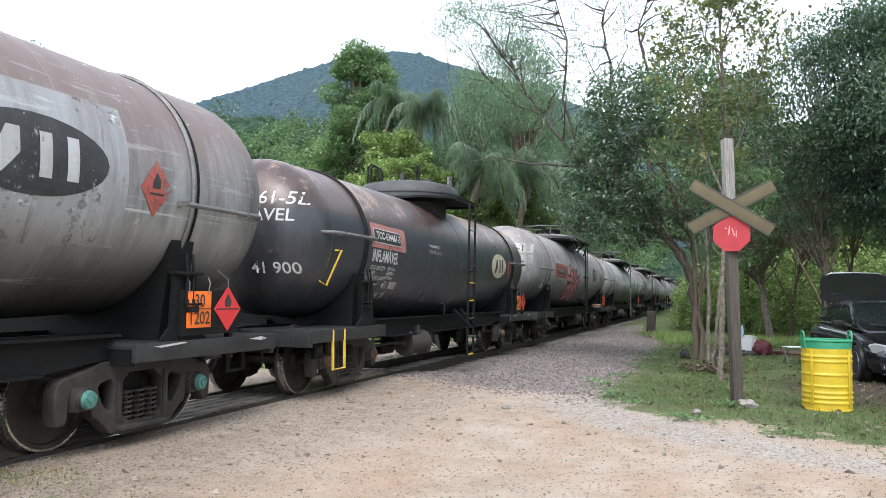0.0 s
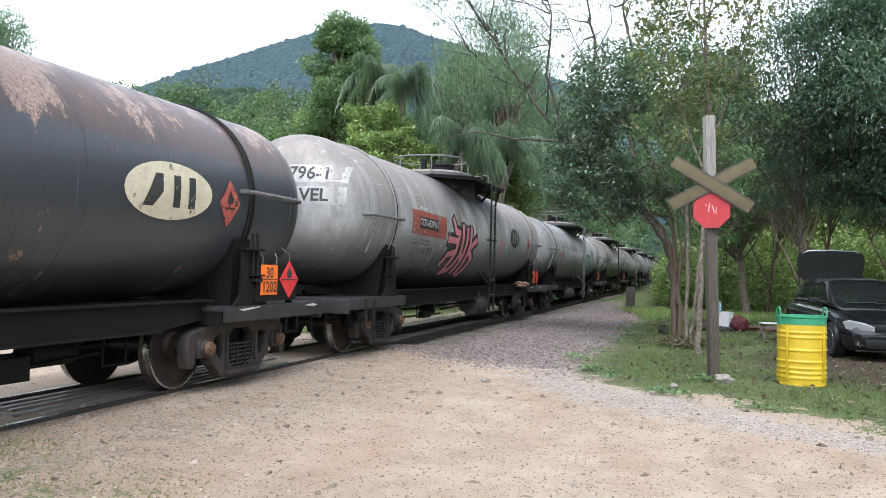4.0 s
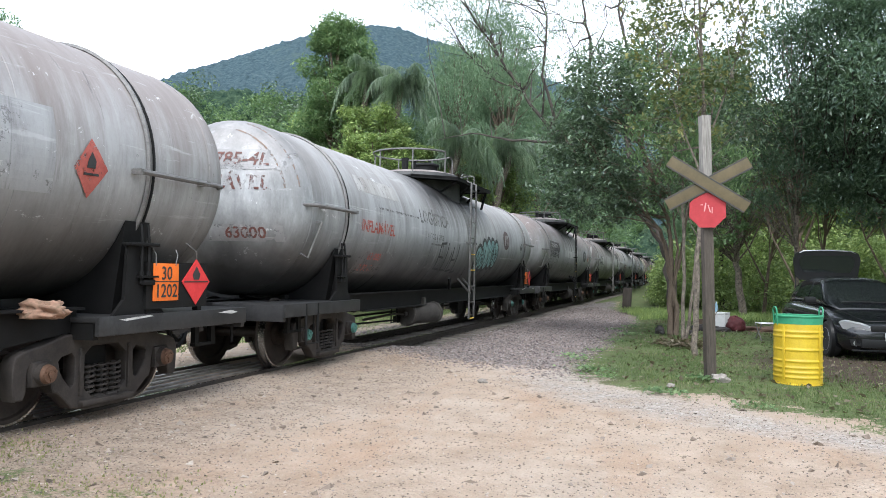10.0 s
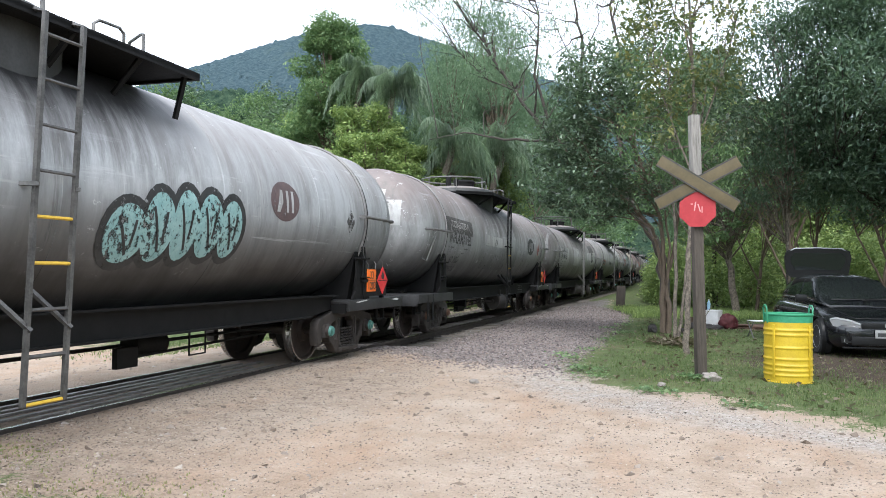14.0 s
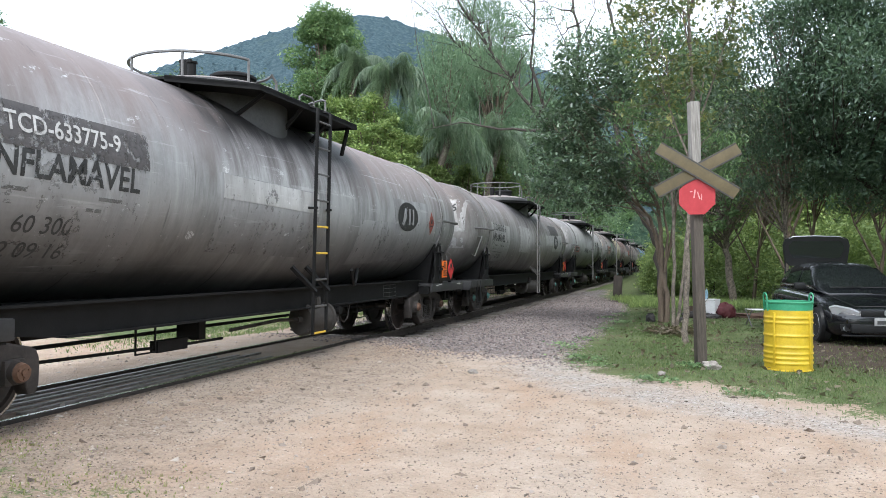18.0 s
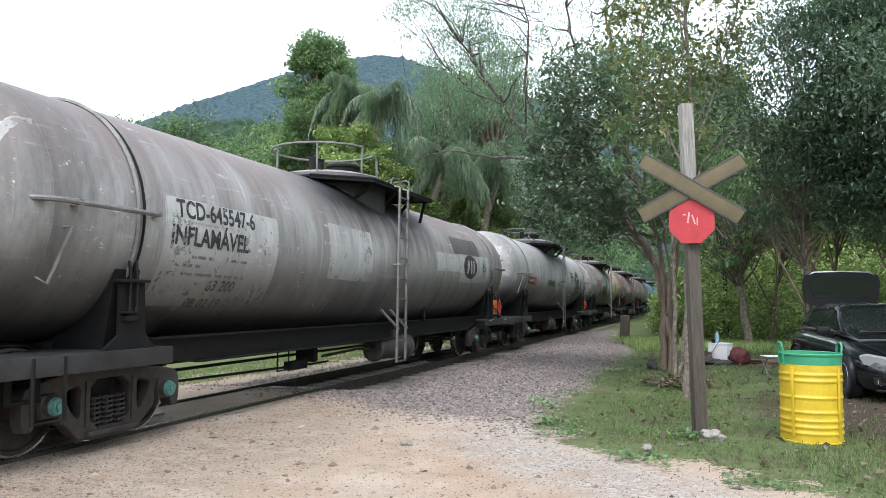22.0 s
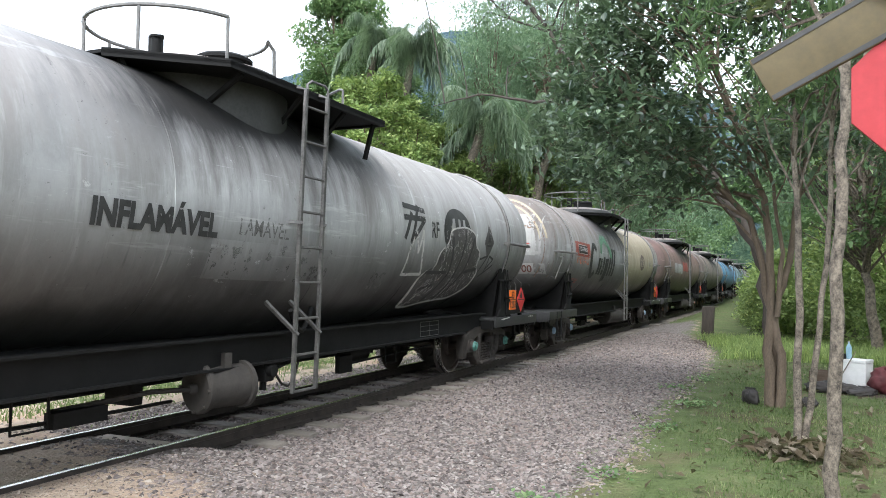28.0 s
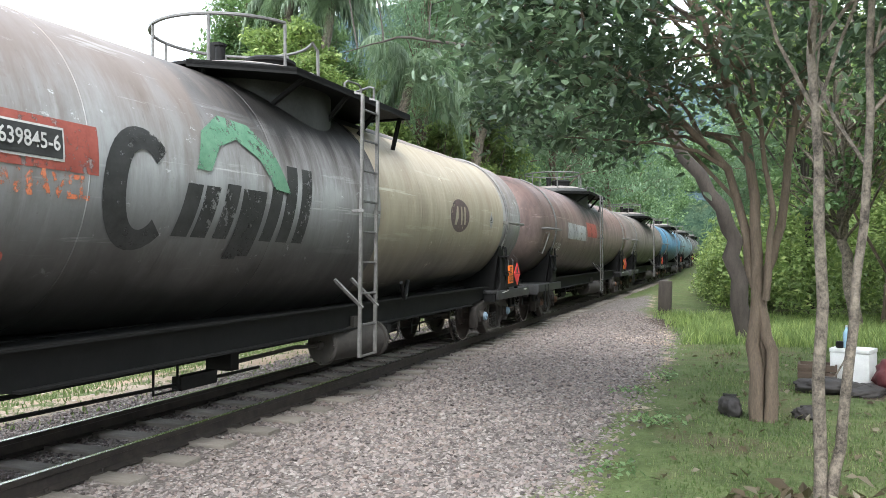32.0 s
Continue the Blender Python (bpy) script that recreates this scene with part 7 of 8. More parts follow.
for i, (x, y, l) in enumerate(((-8.0, 35, 6.5), (-8.4, 37, 7.5), (-8.8, 34, 6), (-8.3, 40, 7))):
    shaped_tree("bare_tree", [([(x, y, -0.2), (x + 0.1, y, l * 0.5), (x + 0.3, y, l)], 0.07, 0.02), ([(x + 0.1, y, l * 0.4), (x - 0.5, y, l * 0.65), (x - 0.9, y, l * 0.9)], 0.03, 0.008), ([(x + 0.1, y, l * 0.5), (x + 0.7, y, l * 0.7), (x + 0.9, y, l * 0.95)], 0.03, 0.008)], [(x, y, l, 0.9, 0.9, 0.8, 14, 16)], "olive", 0.14, PALEBARK, "thin bare tree with a pale stem", 100 + i, twigs=14)

# ---------------------------------------------------------------- forest, far off
def thicket(name, spots, leaf, size, per, seed, label, lean=2.0):
    """Many shrubs as one growth: clumps of leaves about each spot (x, y, z, radius)."""
    rng = np.random.default_rng(seed)
    vs, fs, n0 = [], [], 0
    for x, y, z, r in spots:
        p = rng.normal(0, 1, (per, 3))
        p /= np.linalg.norm(p, axis=1)[:, None]
        p = p * (r * rng.uniform(0.4, 1.08, (per, 1))) * np.array([1, 1, 0.85]) + np.array((x, y, z))
        v, f = leaves(p, size, 1, size * 0.5, int(rng.integers(1e6)), lean)
        vs.append(v)
        fs.append(f + n0)
        n0 += len(v)
    ob = part(name, soup(name, np.concatenate(vs), np.concatenate(fs)), LEAF[leaf])
    return tagged(ob, label, "shrubs", kind="stuff")


rng = np.random.default_rng(77)
thicket("undergrowth", [(grass_edge(y) + 1.9 + 2.2 * rng.uniform(0, 1) ** 1.3, y, rng.uniform(0.1, 1.5), rng.uniform(0.35, 0.75)) for y in rng.uniform(35.2, 46, 90)], "light", 0.13, 260, 50, "bright green bushes crowding the end of the path")
rng = np.random.default_rng(5)
thicket("undergrowth", [(rng.uniform(0.9, 11), rng.uniform(30.5, 38), rng.uniform(0.2, 2.8), rng.uniform(0.5, 1.0)) for i in range(120)], "light", 0.16, 260, 51, "bright green undergrowth beyond the lawn")
thicket("undergrowth", [(rng.uniform(1.9, 13), rng.uniform(38, 48), rng.uniform(0.5, 4.0), rng.uniform(0.8, 1.7)) for i in range(80)], "light", 0.24, 240, 52, "dense green undergrowth and young trees")
thicket("undergrowth", [(rng.uniform(-14, -9), rng.uniform(20, 46), rng.uniform(0.2, 3.6), rng.uniform(0.7, 1.3)) for i in range(110)], "light", 0.2, 220, 53, "bright shrubs along the far side of the line")
thicket("undergrowth", [(-0.1 + abs(rng.normal(0, 0.9)) - 0.02 * i, 33.5 + 0.35 * i, rng.uniform(0.1, 2.3), rng.uniform(0.45, 0.9)) for i in range(110)], "light", 0.2, 220, 58, "bright bushes where the line runs on")
thicket("far_woods", [(rng.uniform(-44, 22), y, rng.uniform(0.0, 1.0) * (y - 196) * 0.62 + 2, rng.uniform(5, 9)) for y in np.linspace(202, 275, 260)], "blue", 1.7, 130, 59, "wooded slope far down the line")
thicket("far_woods", [(rng.uniform(0.6, 5.0), y, rng.uniform(2, 17), rng.uniform(2.0, 3.4)) for y in np.linspace(92, 186, 60)], "mid", 0.62, 360, 66, "tall woods along the line")
thicket("far_woods", [(rng.uniform(-15, -9.5), y, rng.uniform(2, 17), rng.uniform(2.0, 3.4)) for y in np.linspace(96, 186, 50)], "mid", 0.62, 360, 67, "tall woods along the line")
thicket("far_woods", [(rng.uniform(-16, 8), rng.uniform(193, 200), rng.uniform(1, 26), rng.uniform(2.6, 4.2)) for i in range(120)], "mid", 0.95, 380, 68, "tall woods closing the view down the line")
thicket("far_woods", [(-11 - abs(rng.normal(0, 1)) * 9, rng.uniform(46, 110), rng.uniform(1, 10), rng.uniform(1.5, 3.0)) for i in range(110)], "mid", 0.42, 260, 54, "woods beyond the bend")
thicket("far_woods", [(rng.uniform(3.6, 30), rng.uniform(48, 75), rng.uniform(1, 10), rng.uniform(1.5, 3.0)) for i in range(110)], "mid", 0.42, 260, 55, "woods behind the clearing")
thicket("far_woods", [(rng.uniform(-48, -15), rng.uniform(30, 70), rng.uniform(0.5, 6.5), rng.uniform(1.2, 2.6)) for i in range(120)], "mid", 0.4, 240, 56, "woods on the far side of the line")
def slope_spots(n, az0, az1, el0, el1, near, far, r0, r1):
    """Tree crowns on a rising slope: azimuth, elevation and distance from the crossing."""
    out = []
    for i in range(n):
        a, e = radians(rng.uniform(az0, az1)), rng.uniform(0, 1)
        d = near + (far - near) * e
        top = 0.55 + 0.45 * math.cos((math.degrees(a) + 31) / 12.0)
        out.append((d * math.sin(a), d * math.cos(a), d * math.tan(radians(el0 + (el1 - el0) * e * top)), rng.uniform(r0, r1)))
    return out


thicket("far_woods", slope_spots(170, -44, -17, 3.0, 13.2, 105, 190, 2.6, 4.6), "mid", 0.85, 190, 161, "dark wooded spur before the mountain")
thicket("far_woods", slope_spots(70, -43, -18, 3.0, 12.6, 100, 185, 2.4, 4.0), "fresh", 0.8, 180, 162, "brighter trees on the wooded spur")
thicket("far_woods", slope_spots(90, -44, -18, 3.0, 13.6, 104, 190, 2.4, 4.2), "deep", 0.85, 180, 163, "darkest trees on the wooded spur")
thicket("far_woods", [(rng.uniform(9, 24), rng.uniform(8, 34), rng.uniform(0.5, 9), rng.uniform(1.2, 2.4)) for i in range(90)], "dark", 0.34, 240, 57, "dark woods behind the parked car")

# unseen tree belts, added so tanks and car reflect something dark
thicket("far_woods", [(rng.uniform(12, 26), rng.uniform(-32, 8), rng.uniform(0.5, 7), rng.uniform(1.4, 2.6)) for i in range(80)], "deep", 0.42, 220, 64, "unseen woods behind the camera, added to darken reflections")
thicket("far_woods", [(rng.uniform(-26, 14), rng.uniform(-42, -30), rng.uniform(0.5, 8), rng.uniform(1.6, 2.8)) for i in range(70)], "deep", 0.45, 200, 65, "unseen woods behind the camera, added to darken reflections")


def hill(near, far, spots, rough, seed):
    """A wooded height: a ridge profile over azimuth, roughened by tree crowns."""
    az = np.radians(np.linspace(-75, 40, 620))
    ridge = np.interp(np.degrees(az), [p[0] for p in spots], [p[1] for p in spots])
    V, n = [], 90
    for j in range(n):
        t = j / (n - 1)
        d = near + (far - near) * t
        h = np.tan(np.radians(ridge)) * far * t ** 1.15
        x, y = np.sin(az) * d, np.cos(az) * d
        fold = np.array([noise.fractal(Vector((a * 0.02, b * 0.02, seed)), 0.9, 2.1, 4) for a, b in zip(x, y)])
        crown = np.array([noise.noise(Vector((a * 0.3, b * 0.3, seed + 3))) + 0.6 * noise.noise(Vector((a * 0.75, b * 0.75, seed + 9))) for a, b in zip(x, y)])
        V.append(np.stack([x, y, h + fold * rough * 4.0 * min(1, t * 3) * (1 - t) + np.abs(crown) * rough * 2.4 * min(1, t * 3) - 1.0], -1))
    V = np.concatenate(V)
    i = np.arange(len(V)).reshape(n, len(az))
    F = np.stack([i[:-1, :-1], i[:-1, 1:], i[1:, 1:], i[1:, :-1]], -1).reshape(-1, 4)
    return soup("hill", V, F, False)


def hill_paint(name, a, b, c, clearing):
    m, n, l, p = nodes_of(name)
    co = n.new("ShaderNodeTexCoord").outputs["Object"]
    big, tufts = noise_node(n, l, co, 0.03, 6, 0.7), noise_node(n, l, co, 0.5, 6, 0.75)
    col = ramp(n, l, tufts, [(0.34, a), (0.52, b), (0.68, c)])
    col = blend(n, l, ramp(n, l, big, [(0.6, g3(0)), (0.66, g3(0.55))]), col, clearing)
    l.new(col, p.inputs["Base Color"])
    p.inputs["Roughness"].default_value = 1.0
    p.inputs["Specular IOR Level"].default_value = 0.0
    bump(n, l, tufts, 1.0, 3.0, p)
    return m


RIDGE = [(-75, 3), (-55, 5.5), (-46, 9.0), (-38.8, 12.4), (-35.5, 13.9), (-30.5, 15.8), (-26.5, 17.2), (-23, 17.7), (-21, 17.6), (-18.7, 16.9), (-13, 15.2), (-5, 12.5), (10, 9), (40, 6)]
SPUR = [(-75, 4), (-50, 7), (-42, 10.4), (-36, 12.6), (-32, 13.0), (-28, 12.2), (-24, 10.8), (-18, 8), (-8, 5), (10, 4), (40, 3)]
# the far mountain's base colours carry the blue of distance haze
tagged(part("hill", hill(130.0, 430.0, RIDGE, 1.0, 0), hill_paint("distant_forest_haze", (0.05, 0.085, 0.105), (0.09, 0.135, 0.155), (0.145, 0.195, 0.2), (0.12, 0.165, 0.15))), "wooded mountain with distance haze in its blue-green colour", "mountain", kind="structure")
tagged(part("hill", hill(90.0, 210.0, SPUR, 1.0, 5), hill_paint("near_forest", (0.03, 0.06, 0.045), (0.07, 0.115, 0.075), (0.13, 0.18, 0.11), (0.17, 0.2, 0.11))), "dark green wooded spur before the mountain", "hill", kind="structure")

# ---------------------------------------------------------------- parked car
CARPAINT, cn, cl, cp = nodes_of("charcoal_car_paint")
cp.inputs["Base Color"].default_value = (0.006, 0.0065, 0.008, 1)
cp.inputs["Metallic"].default_value, cp.inputs["Roughness"].default_value = 0.0, 0.25
cp.inputs["Coat Weight"].default_value, cp.inputs["Coat Roughness"].default_value = 0.9, 0.015
cp.inputs["Specular IOR Level"].default_value = 0.2
GLASS, cn, cl, cp = nodes_of("dark_car_glass")
cp.inputs["Base Color"].default_value = (0.01, 0.012, 0.012, 1)
cp.inputs["Roughness"].default_value, cp.inputs["Specular IOR Level"].default_value = 0.02, 0.5
LAMP, cn, cl, cp = nodes_of("headlamp_lens")
cp.inputs["Base Color"].default_value = (0.62, 0.64, 0.66, 1)
cp.inputs["Roughness"].default_value, cp.inputs["Metallic"].default_value = 0.12, 0.6
RUBBER = surface("tyre_rubber", (0.012, 0.012, 0.012), (0.03, 0.03, 0.03), 0.85, 0, 9, 60, 0.002)
ALLOY = surface("alloy_rim", (0.3, 0.3, 0.31), (0.5, 0.5, 0.51), 0.35, 0.8, 9, 60, 0.0)
TRIM = surface("black_trim", (0.005, 0.005, 0.005), (0.011, 0.011, 0.011), 0.45, 0, 9, 60, 0.001, spec=0.25)
PLATEWHITE = surface("plate_white", (0.2, 0.2, 0.195), (0.3, 0.3, 0.29), 0.5, 0, 9, 60, 0.0)


def loft(rings):
    """Skin through rings of equal count, closed at both ends."""
    s = Shape()
    n = len(rings[0])
    for r in rings:
        s.v += [tuple(p) for p in r]
    for i in range(len(rings) - 1):
        for k in range(n):
            l = (k + 1) % n
            s.f.append((i * n + k, i * n + l, (i + 1) * n + l, (i + 1) * n + k))
    s.f += [tuple(range(n - 1, -1, -1)), tuple(range((len(rings) - 1) * n, len(rings) * n))]
    return s


def rounded(y, hw, z0, z1, p=4.0, n=28):
    out = []
    for i in range(n):
        a = 2 * math.pi * i / n
        c, s = math.cos(a), math.sin(a)
        out.append((hw * math.copysign(abs(c) ** (2 / p), c), y, (z0 + z1) / 2 + (z1 - z0) / 2 * math.copysign(abs(s) ** (2 / p), s)))
    return out


CX, CY = 3.22, 16.21
car = thing("parked_car", "dark charcoal hatchback with its tailgate raised, parked on the grass", "car", at=pose(CX, CY, gz(CX, CY), 0, 0, 9))
part("body", loft([rounded(-1.96, 0.42, 0.34, 0.56, 3), rounded(-1.93, 0.58, 0.26, 0.63, 3.4), rounded(-1.86, 0.7, 0.21, 0.68), rounded(-1.72, 0.785, 0.19, 0.72), rounded(-1.5, 0.82, 0.18, 0.79), rounded(-1.2, 0.83, 0.17, 0.85, 4.4), rounded(-0.85, 0.835, 0.17, 0.905, 4.6), rounded(-0.5, 0.835, 0.17, 0.93, 4.6), rounded(0.2, 0.835, 0.17, 0.95, 4.6), rounded(0.9, 0.835, 0.17, 0.97, 4.6), rounded(1.5, 0.82, 0.18, 0.98), rounded(1.85, 0.76, 0.24, 0.96), rounded(1.93, 0.7, 0.3, 0.9)]), CARPAINT, car)
cab = loft([rounded(-0.98, 0.6, 0.86, 0.9, 3), rounded(-0.8, 0.69, 0.86, 1.0, 3), rounded(-0.5, 0.695, 0.86, 1.18, 3.4), rounded(-0.2, 0.69, 0.86, 1.34, 3.8), rounded(0.05, 0.685, 0.86, 1.41, 4.0), rounded(0.5, 0.685, 0.86, 1.44, 4.0), rounded(1.0, 0.68, 0.86, 1.43, 4.0), rounded(1.4, 0.67, 0.86, 1.38, 3.8), rounded(1.7, 0.64, 0.86, 1.18, 3.4), rounded(1.85, 0.6, 0.86, 0.98, 3)])
cab.v = [(x * (1 - 0.42 * max(0.0, z - 0.98)), y, z) for x, y, z in cab.v]
part("roof", cab.mesh("roof", 60), CARPAINT, car)
screen = Shape()
rows = [(-0.82, 0.62, 0.995), (-0.66, 0.615, 1.095), (-0.46, 0.58, 1.215), (-0.24, 0.54, 1.328)]
for y, hw, z in rows:
    screen.v += [(hw * k / 4, y + 0.05 * (k / 4) ** 2 - 0.012, z - 0.045 * abs(k / 4) ** 3 + 0.014) for k in range(-4, 5)]
screen.f = [(i * 9 + k, i * 9 + k + 1, (i + 1) * 9 + k + 1, (i + 1) * 9 + k) for i in range(3) for k in range(8)]
part("windscreen", screen.mesh("windscreen", 60), GLASS, car, "dark reflecting windscreen")
part("bonnet_seam", Shape().tube([(-0.66, -0.95, 0.893), (-0.6, -1.4, 0.82), (-0.44, -1.8, 0.71), (0.44, -1.8, 0.71), (0.6, -1.4, 0.82), (0.66, -0.95, 0.893)], 0.006, 5), TRIM, car)
part("wiper", Shape().tube([(-0.5, -0.86, 0.99), (0.05, -0.84, 1.0)], 0.008, 5).tube([(0.0, -0.87, 0.985), (0.5, -0.82, 1.0)], 0.008, 5), TRIM, car)
for s in (-1, 1):
    for pane in ([(-0.52, 1.02), (0.28, 1.02), (0.28, 1.34), (-0.02, 1.33)], [(0.34, 1.02), (1.1, 1.04), (1.02, 1.32), (0.34, 1.34)]):
        glass = Shape().prism(pane, -0.005, 0.005, "x")
        glass.v = [(s * (0.7 * (1 - 0.42 * max(0.0, z - 0.98)) - 0.028 * max(0.0, z - 1.16) / 0.18 + 0.006) + x, y, z) for x, y, z in glass.v]
        part("side_window", glass, GLASS, car, "dark side window")
    part("mirror", Shape().box((0, 0, 0), (0.2, 0.09, 0.13), bevel=0.04).tube([(-s * 0.08, 0.0, -0.03), (-s * 0.16, 0.03, -0.06)], 0.025), TRIM, car, "black door mirror", pose(s * 0.9, -0.5, 1.0))
    lens = [(-0.2, -0.06), (0.02, -0.085), (0.2, -0.04), (0.25, 0.06), (0.16, 0.085), (-0.06, 0.045), (-0.2, -0.01)]
    part("headlight", Shape().prism([(x * s, z) for x, z in lens], -0.06, 0.03, "y"), LAMP, car, "clear headlamp", pose(s * 0.58, -1.83, 0.64, 14, 0, s * 27))
    part("bumper_inlet", Shape().prism([(s * x, z) for x, z in ((-0.1, -0.05), (0.12, -0.05), (0.14, 0.05), (-0.06, 0.06))], -0.05, 0.02, "y"), TRIM, car, "", pose(s * 0.55, -1.88, 0.37, 0, 0, s * 22))
    part("fog_lamp", Shape().cyl((0, 0, 0), (0, -0.02, 0), 0.05, n=14), LAMP, car, "", pose(s * 0.6, -1.88, 0.36))
    for y in (-1.2, 1.2):
        w = part("wheel", Shape().lathe([(0.2, -0.09), (0.27, -0.1), (0.3, -0.07), (0.3, 0.07), (0.27, 0.1), (0.2, 0.09)], axis="x", n=28), RUBBER, car, "", pose(s * 0.765, y, 0.3))
        part("rim", Shape().lathe([(0.2, s * 0.08), (0.19, s * 0.095), (0.17, s * 0.07), (0.05, s * 0.085), (0.01, s * 0.09)], axis="x", n=24), ALLOY, w, "silver rim")
        part("wheel_arch", Shape().lathe([(0.325, s * 0.06), (0.345, s * 0.085), (0.345, s * 0.02), (0.325, s * 0.02)], axis="x", n=28, cap=False), TRIM, car, "", pose(s * 0.78, y, 0.3))
part("grille", Shape().box((0, 0, 0), (0.8, 0.03, 0.1), bevel=0.012), TRIM, car, "", pose(0, -1.95, 0.6))
part("lower_grille", Shape().box((0, 0, 0), (1.1, 0.03, 0.14), bevel=0.012), TRIM, car, "", pose(0, -1.955, 0.36))
part("bumper_lip", Shape().box((0, 0, 0), (1.35, 0.05, 0.03), bevel=0.012), TRIM, car, "", pose(0, -1.9, 0.245))
part("emblem", Shape().cyl((0, 0, 0), (0, -0.015, 0), 0.06, n=20), ALLOY, car, "plain round silver emblem", pose(0, -1.97, 0.615))
npl = part("number_plate", Shape().box((0, 0, 0), (0.42, 0.012, 0.13), bevel=0.004), PLATEWHITE, car, "pale number plate with plain dark bars", pose(0, -1.985, 0.475))
part("plate_bars", Shape().box((-0.1, -0.0075, -0.01), (0.14, 0.003, 0.06)).box((0.09, -0.0075, -0.01), (0.18, 0.003, 0.06)), INK, npl)
gate = part("tailgate", Shape().prism([(-0.5, 0.0), (0.5, 0.0), (0.6, 0.1), (0.64, 0.42), (0.6, 0.55), (0.45, 0.6), (-0.45, 0.6), (-0.6, 0.55), (-0.64, 0.42), (-0.6, 0.1)], -0.035, 0.035, "y"), TRIM, car, "raised black tailgate", pose(0, 1.5, 1.36, 4))
part("tailgate_glass", Shape().prism([(-0.44, 0.16), (0.44, 0.16), (0.52, 0.3), (0.53, 0.42), (0.46, 0.5), (-0.46, 0.5), (-0.53, 0.42), (-0.52, 0.3)], -0.041, -0.036, "y"), GLASS, gate, "dark rear window")
part("tailgate_edge", Shape().tube([(-0.6, -0.02, 0.52), (-0.45, -0.03, 0.595), (0.0, -0.035, 0.61), (0.45, -0.03, 0.595), (0.6, -0.02, 0.52)], 0.012, 6), LAMP, gate, "thin pale top edge")
for s in (-1, 1):
    part("gas_strut", Shape().tube([(s * 0.58, 1.5, 1.15), (s * 0.57, 1.58, 1.75)], 0.014, 6), TRIM, car)

for ob in car.children:
    if not ob.name.startswith("wheel"):
        ob.matrix_basis = Matrix.Translation((0, 0, -0.07)) @ ob.matrix_basis

# ---------------------------------------------------------------- picnic things under the trees
FOAM = surface("white_foam", (0.6, 0.6, 0.59), (0.78, 0.78, 0.77), 0.8, 0, 8, 70, 0.002)
cooler = thing("cooler_box", "white polystyrene cooler box with a lid", "cooler", at=pose(1.05, 20.95, gz(1, 21), 0, 0, -22))
part("box", Shape().box((0, 0, 0.2), (0.42, 0.34, 0.4), bevel=0.005), FOAM, cooler)
part("lid", Shape().box((0, 0, 0.4275), (0.43, 0.35, 0.045), bevel=0.006), FOAM, cooler)
bottle = thing("water_bottle", "clear blue plastic water bottle standing on the cooler", "bottle", at=pose(0.98, 20.95, gz(1, 21) + 0.45))
part("bottle_body", Shape().lathe([(0.03, 0), (0.042, 0.006), (0.042, 0.06), (0.038, 0.09), (0.042, 0.12), (0.04, 0.17), (0.02, 0.215), (0.014, 0.225), (0.014, 0.245)], n=16), surface("blue_plastic", (0.25, 0.42, 0.55), (0.4, 0.58, 0.7), 0.2, 0, 9, 60, 0.0), bottle)
part("cap", Shape().cyl((0, 0, 0.243), (0, 0, 0.262), 0.017, n=12), WHITEPAINT, bottle)
cup = thing("dark_jar", "small dark jar on the cooler", "jar", at=pose(0.9, 20.9, gz(1, 21) + 0.45))
part("jar", Shape().lathe([(0.035, 0), (0.04, 0.01), (0.04, 0.07), (0.03, 0.08)], n=14), TRIM, cup)
crate = thing("wooden_crate", "low dark wooden crate beside the cooler", "crate", at=pose(0.66, 20.9, gz(0.6, 21), 0, 0, -6))
CRATEWOOD = surface("dark_crate_wood", (0.05, 0.035, 0.025), (0.13, 0.09, 0.065), 0.85, 0, 5, 40, 0.005, 0.6, (1, 6, 6))
for i in range(3):
    part("slat", Shape().box((0, -0.16, 0.05 + 0.085 * i), (0.42, 0.018, 0.075), bevel=0.004), CRATEWOOD, crate)
    part("slat", Shape().box((0, 0.16, 0.05 + 0.085 * i), (0.42, 0.018, 0.075), bevel=0.004), CRATEWOOD, crate)
part("end_board", Shape().box((-0.2, 0, 0.13), (0.02, 0.3, 0.26), bevel=0.004), CRATEWOOD, crate)
part("end_board", Shape().box((0.2, 0, 0.13), (0.02, 0.3, 0.26), bevel=0.004), CRATEWOOD, crate)


def lump(sx, sy, sz, seed, rough=0.25, flat=0.0):
    """A slumped, creased soft shape resting on z = 0."""
    bm = bmesh.new()
    bmesh.ops.create_icosphere(bm, subdivisions=4, radius=1)
    for v in bm.verts:
        p = v.co.copy()
        k = 1 + rough * noise.fractal(p * 1.6 + Vector((seed, 0, 0)), 0.8, 2.2, 4) + 0.06 * noise.noise(p * 6 + Vector((0, seed, 0)))
        v.co = Vector((p.x * sx * k, p.y * sy * k, max(p.z * k + 0.72, 0.0) * sz * 0.6))
    me = bpy.data.meshes.new("lump")
    bm.to_mesh(me)
    bm.free()
    me.polygons.foreach_set("use_smooth", [True] * len(me.polygons))
    return me


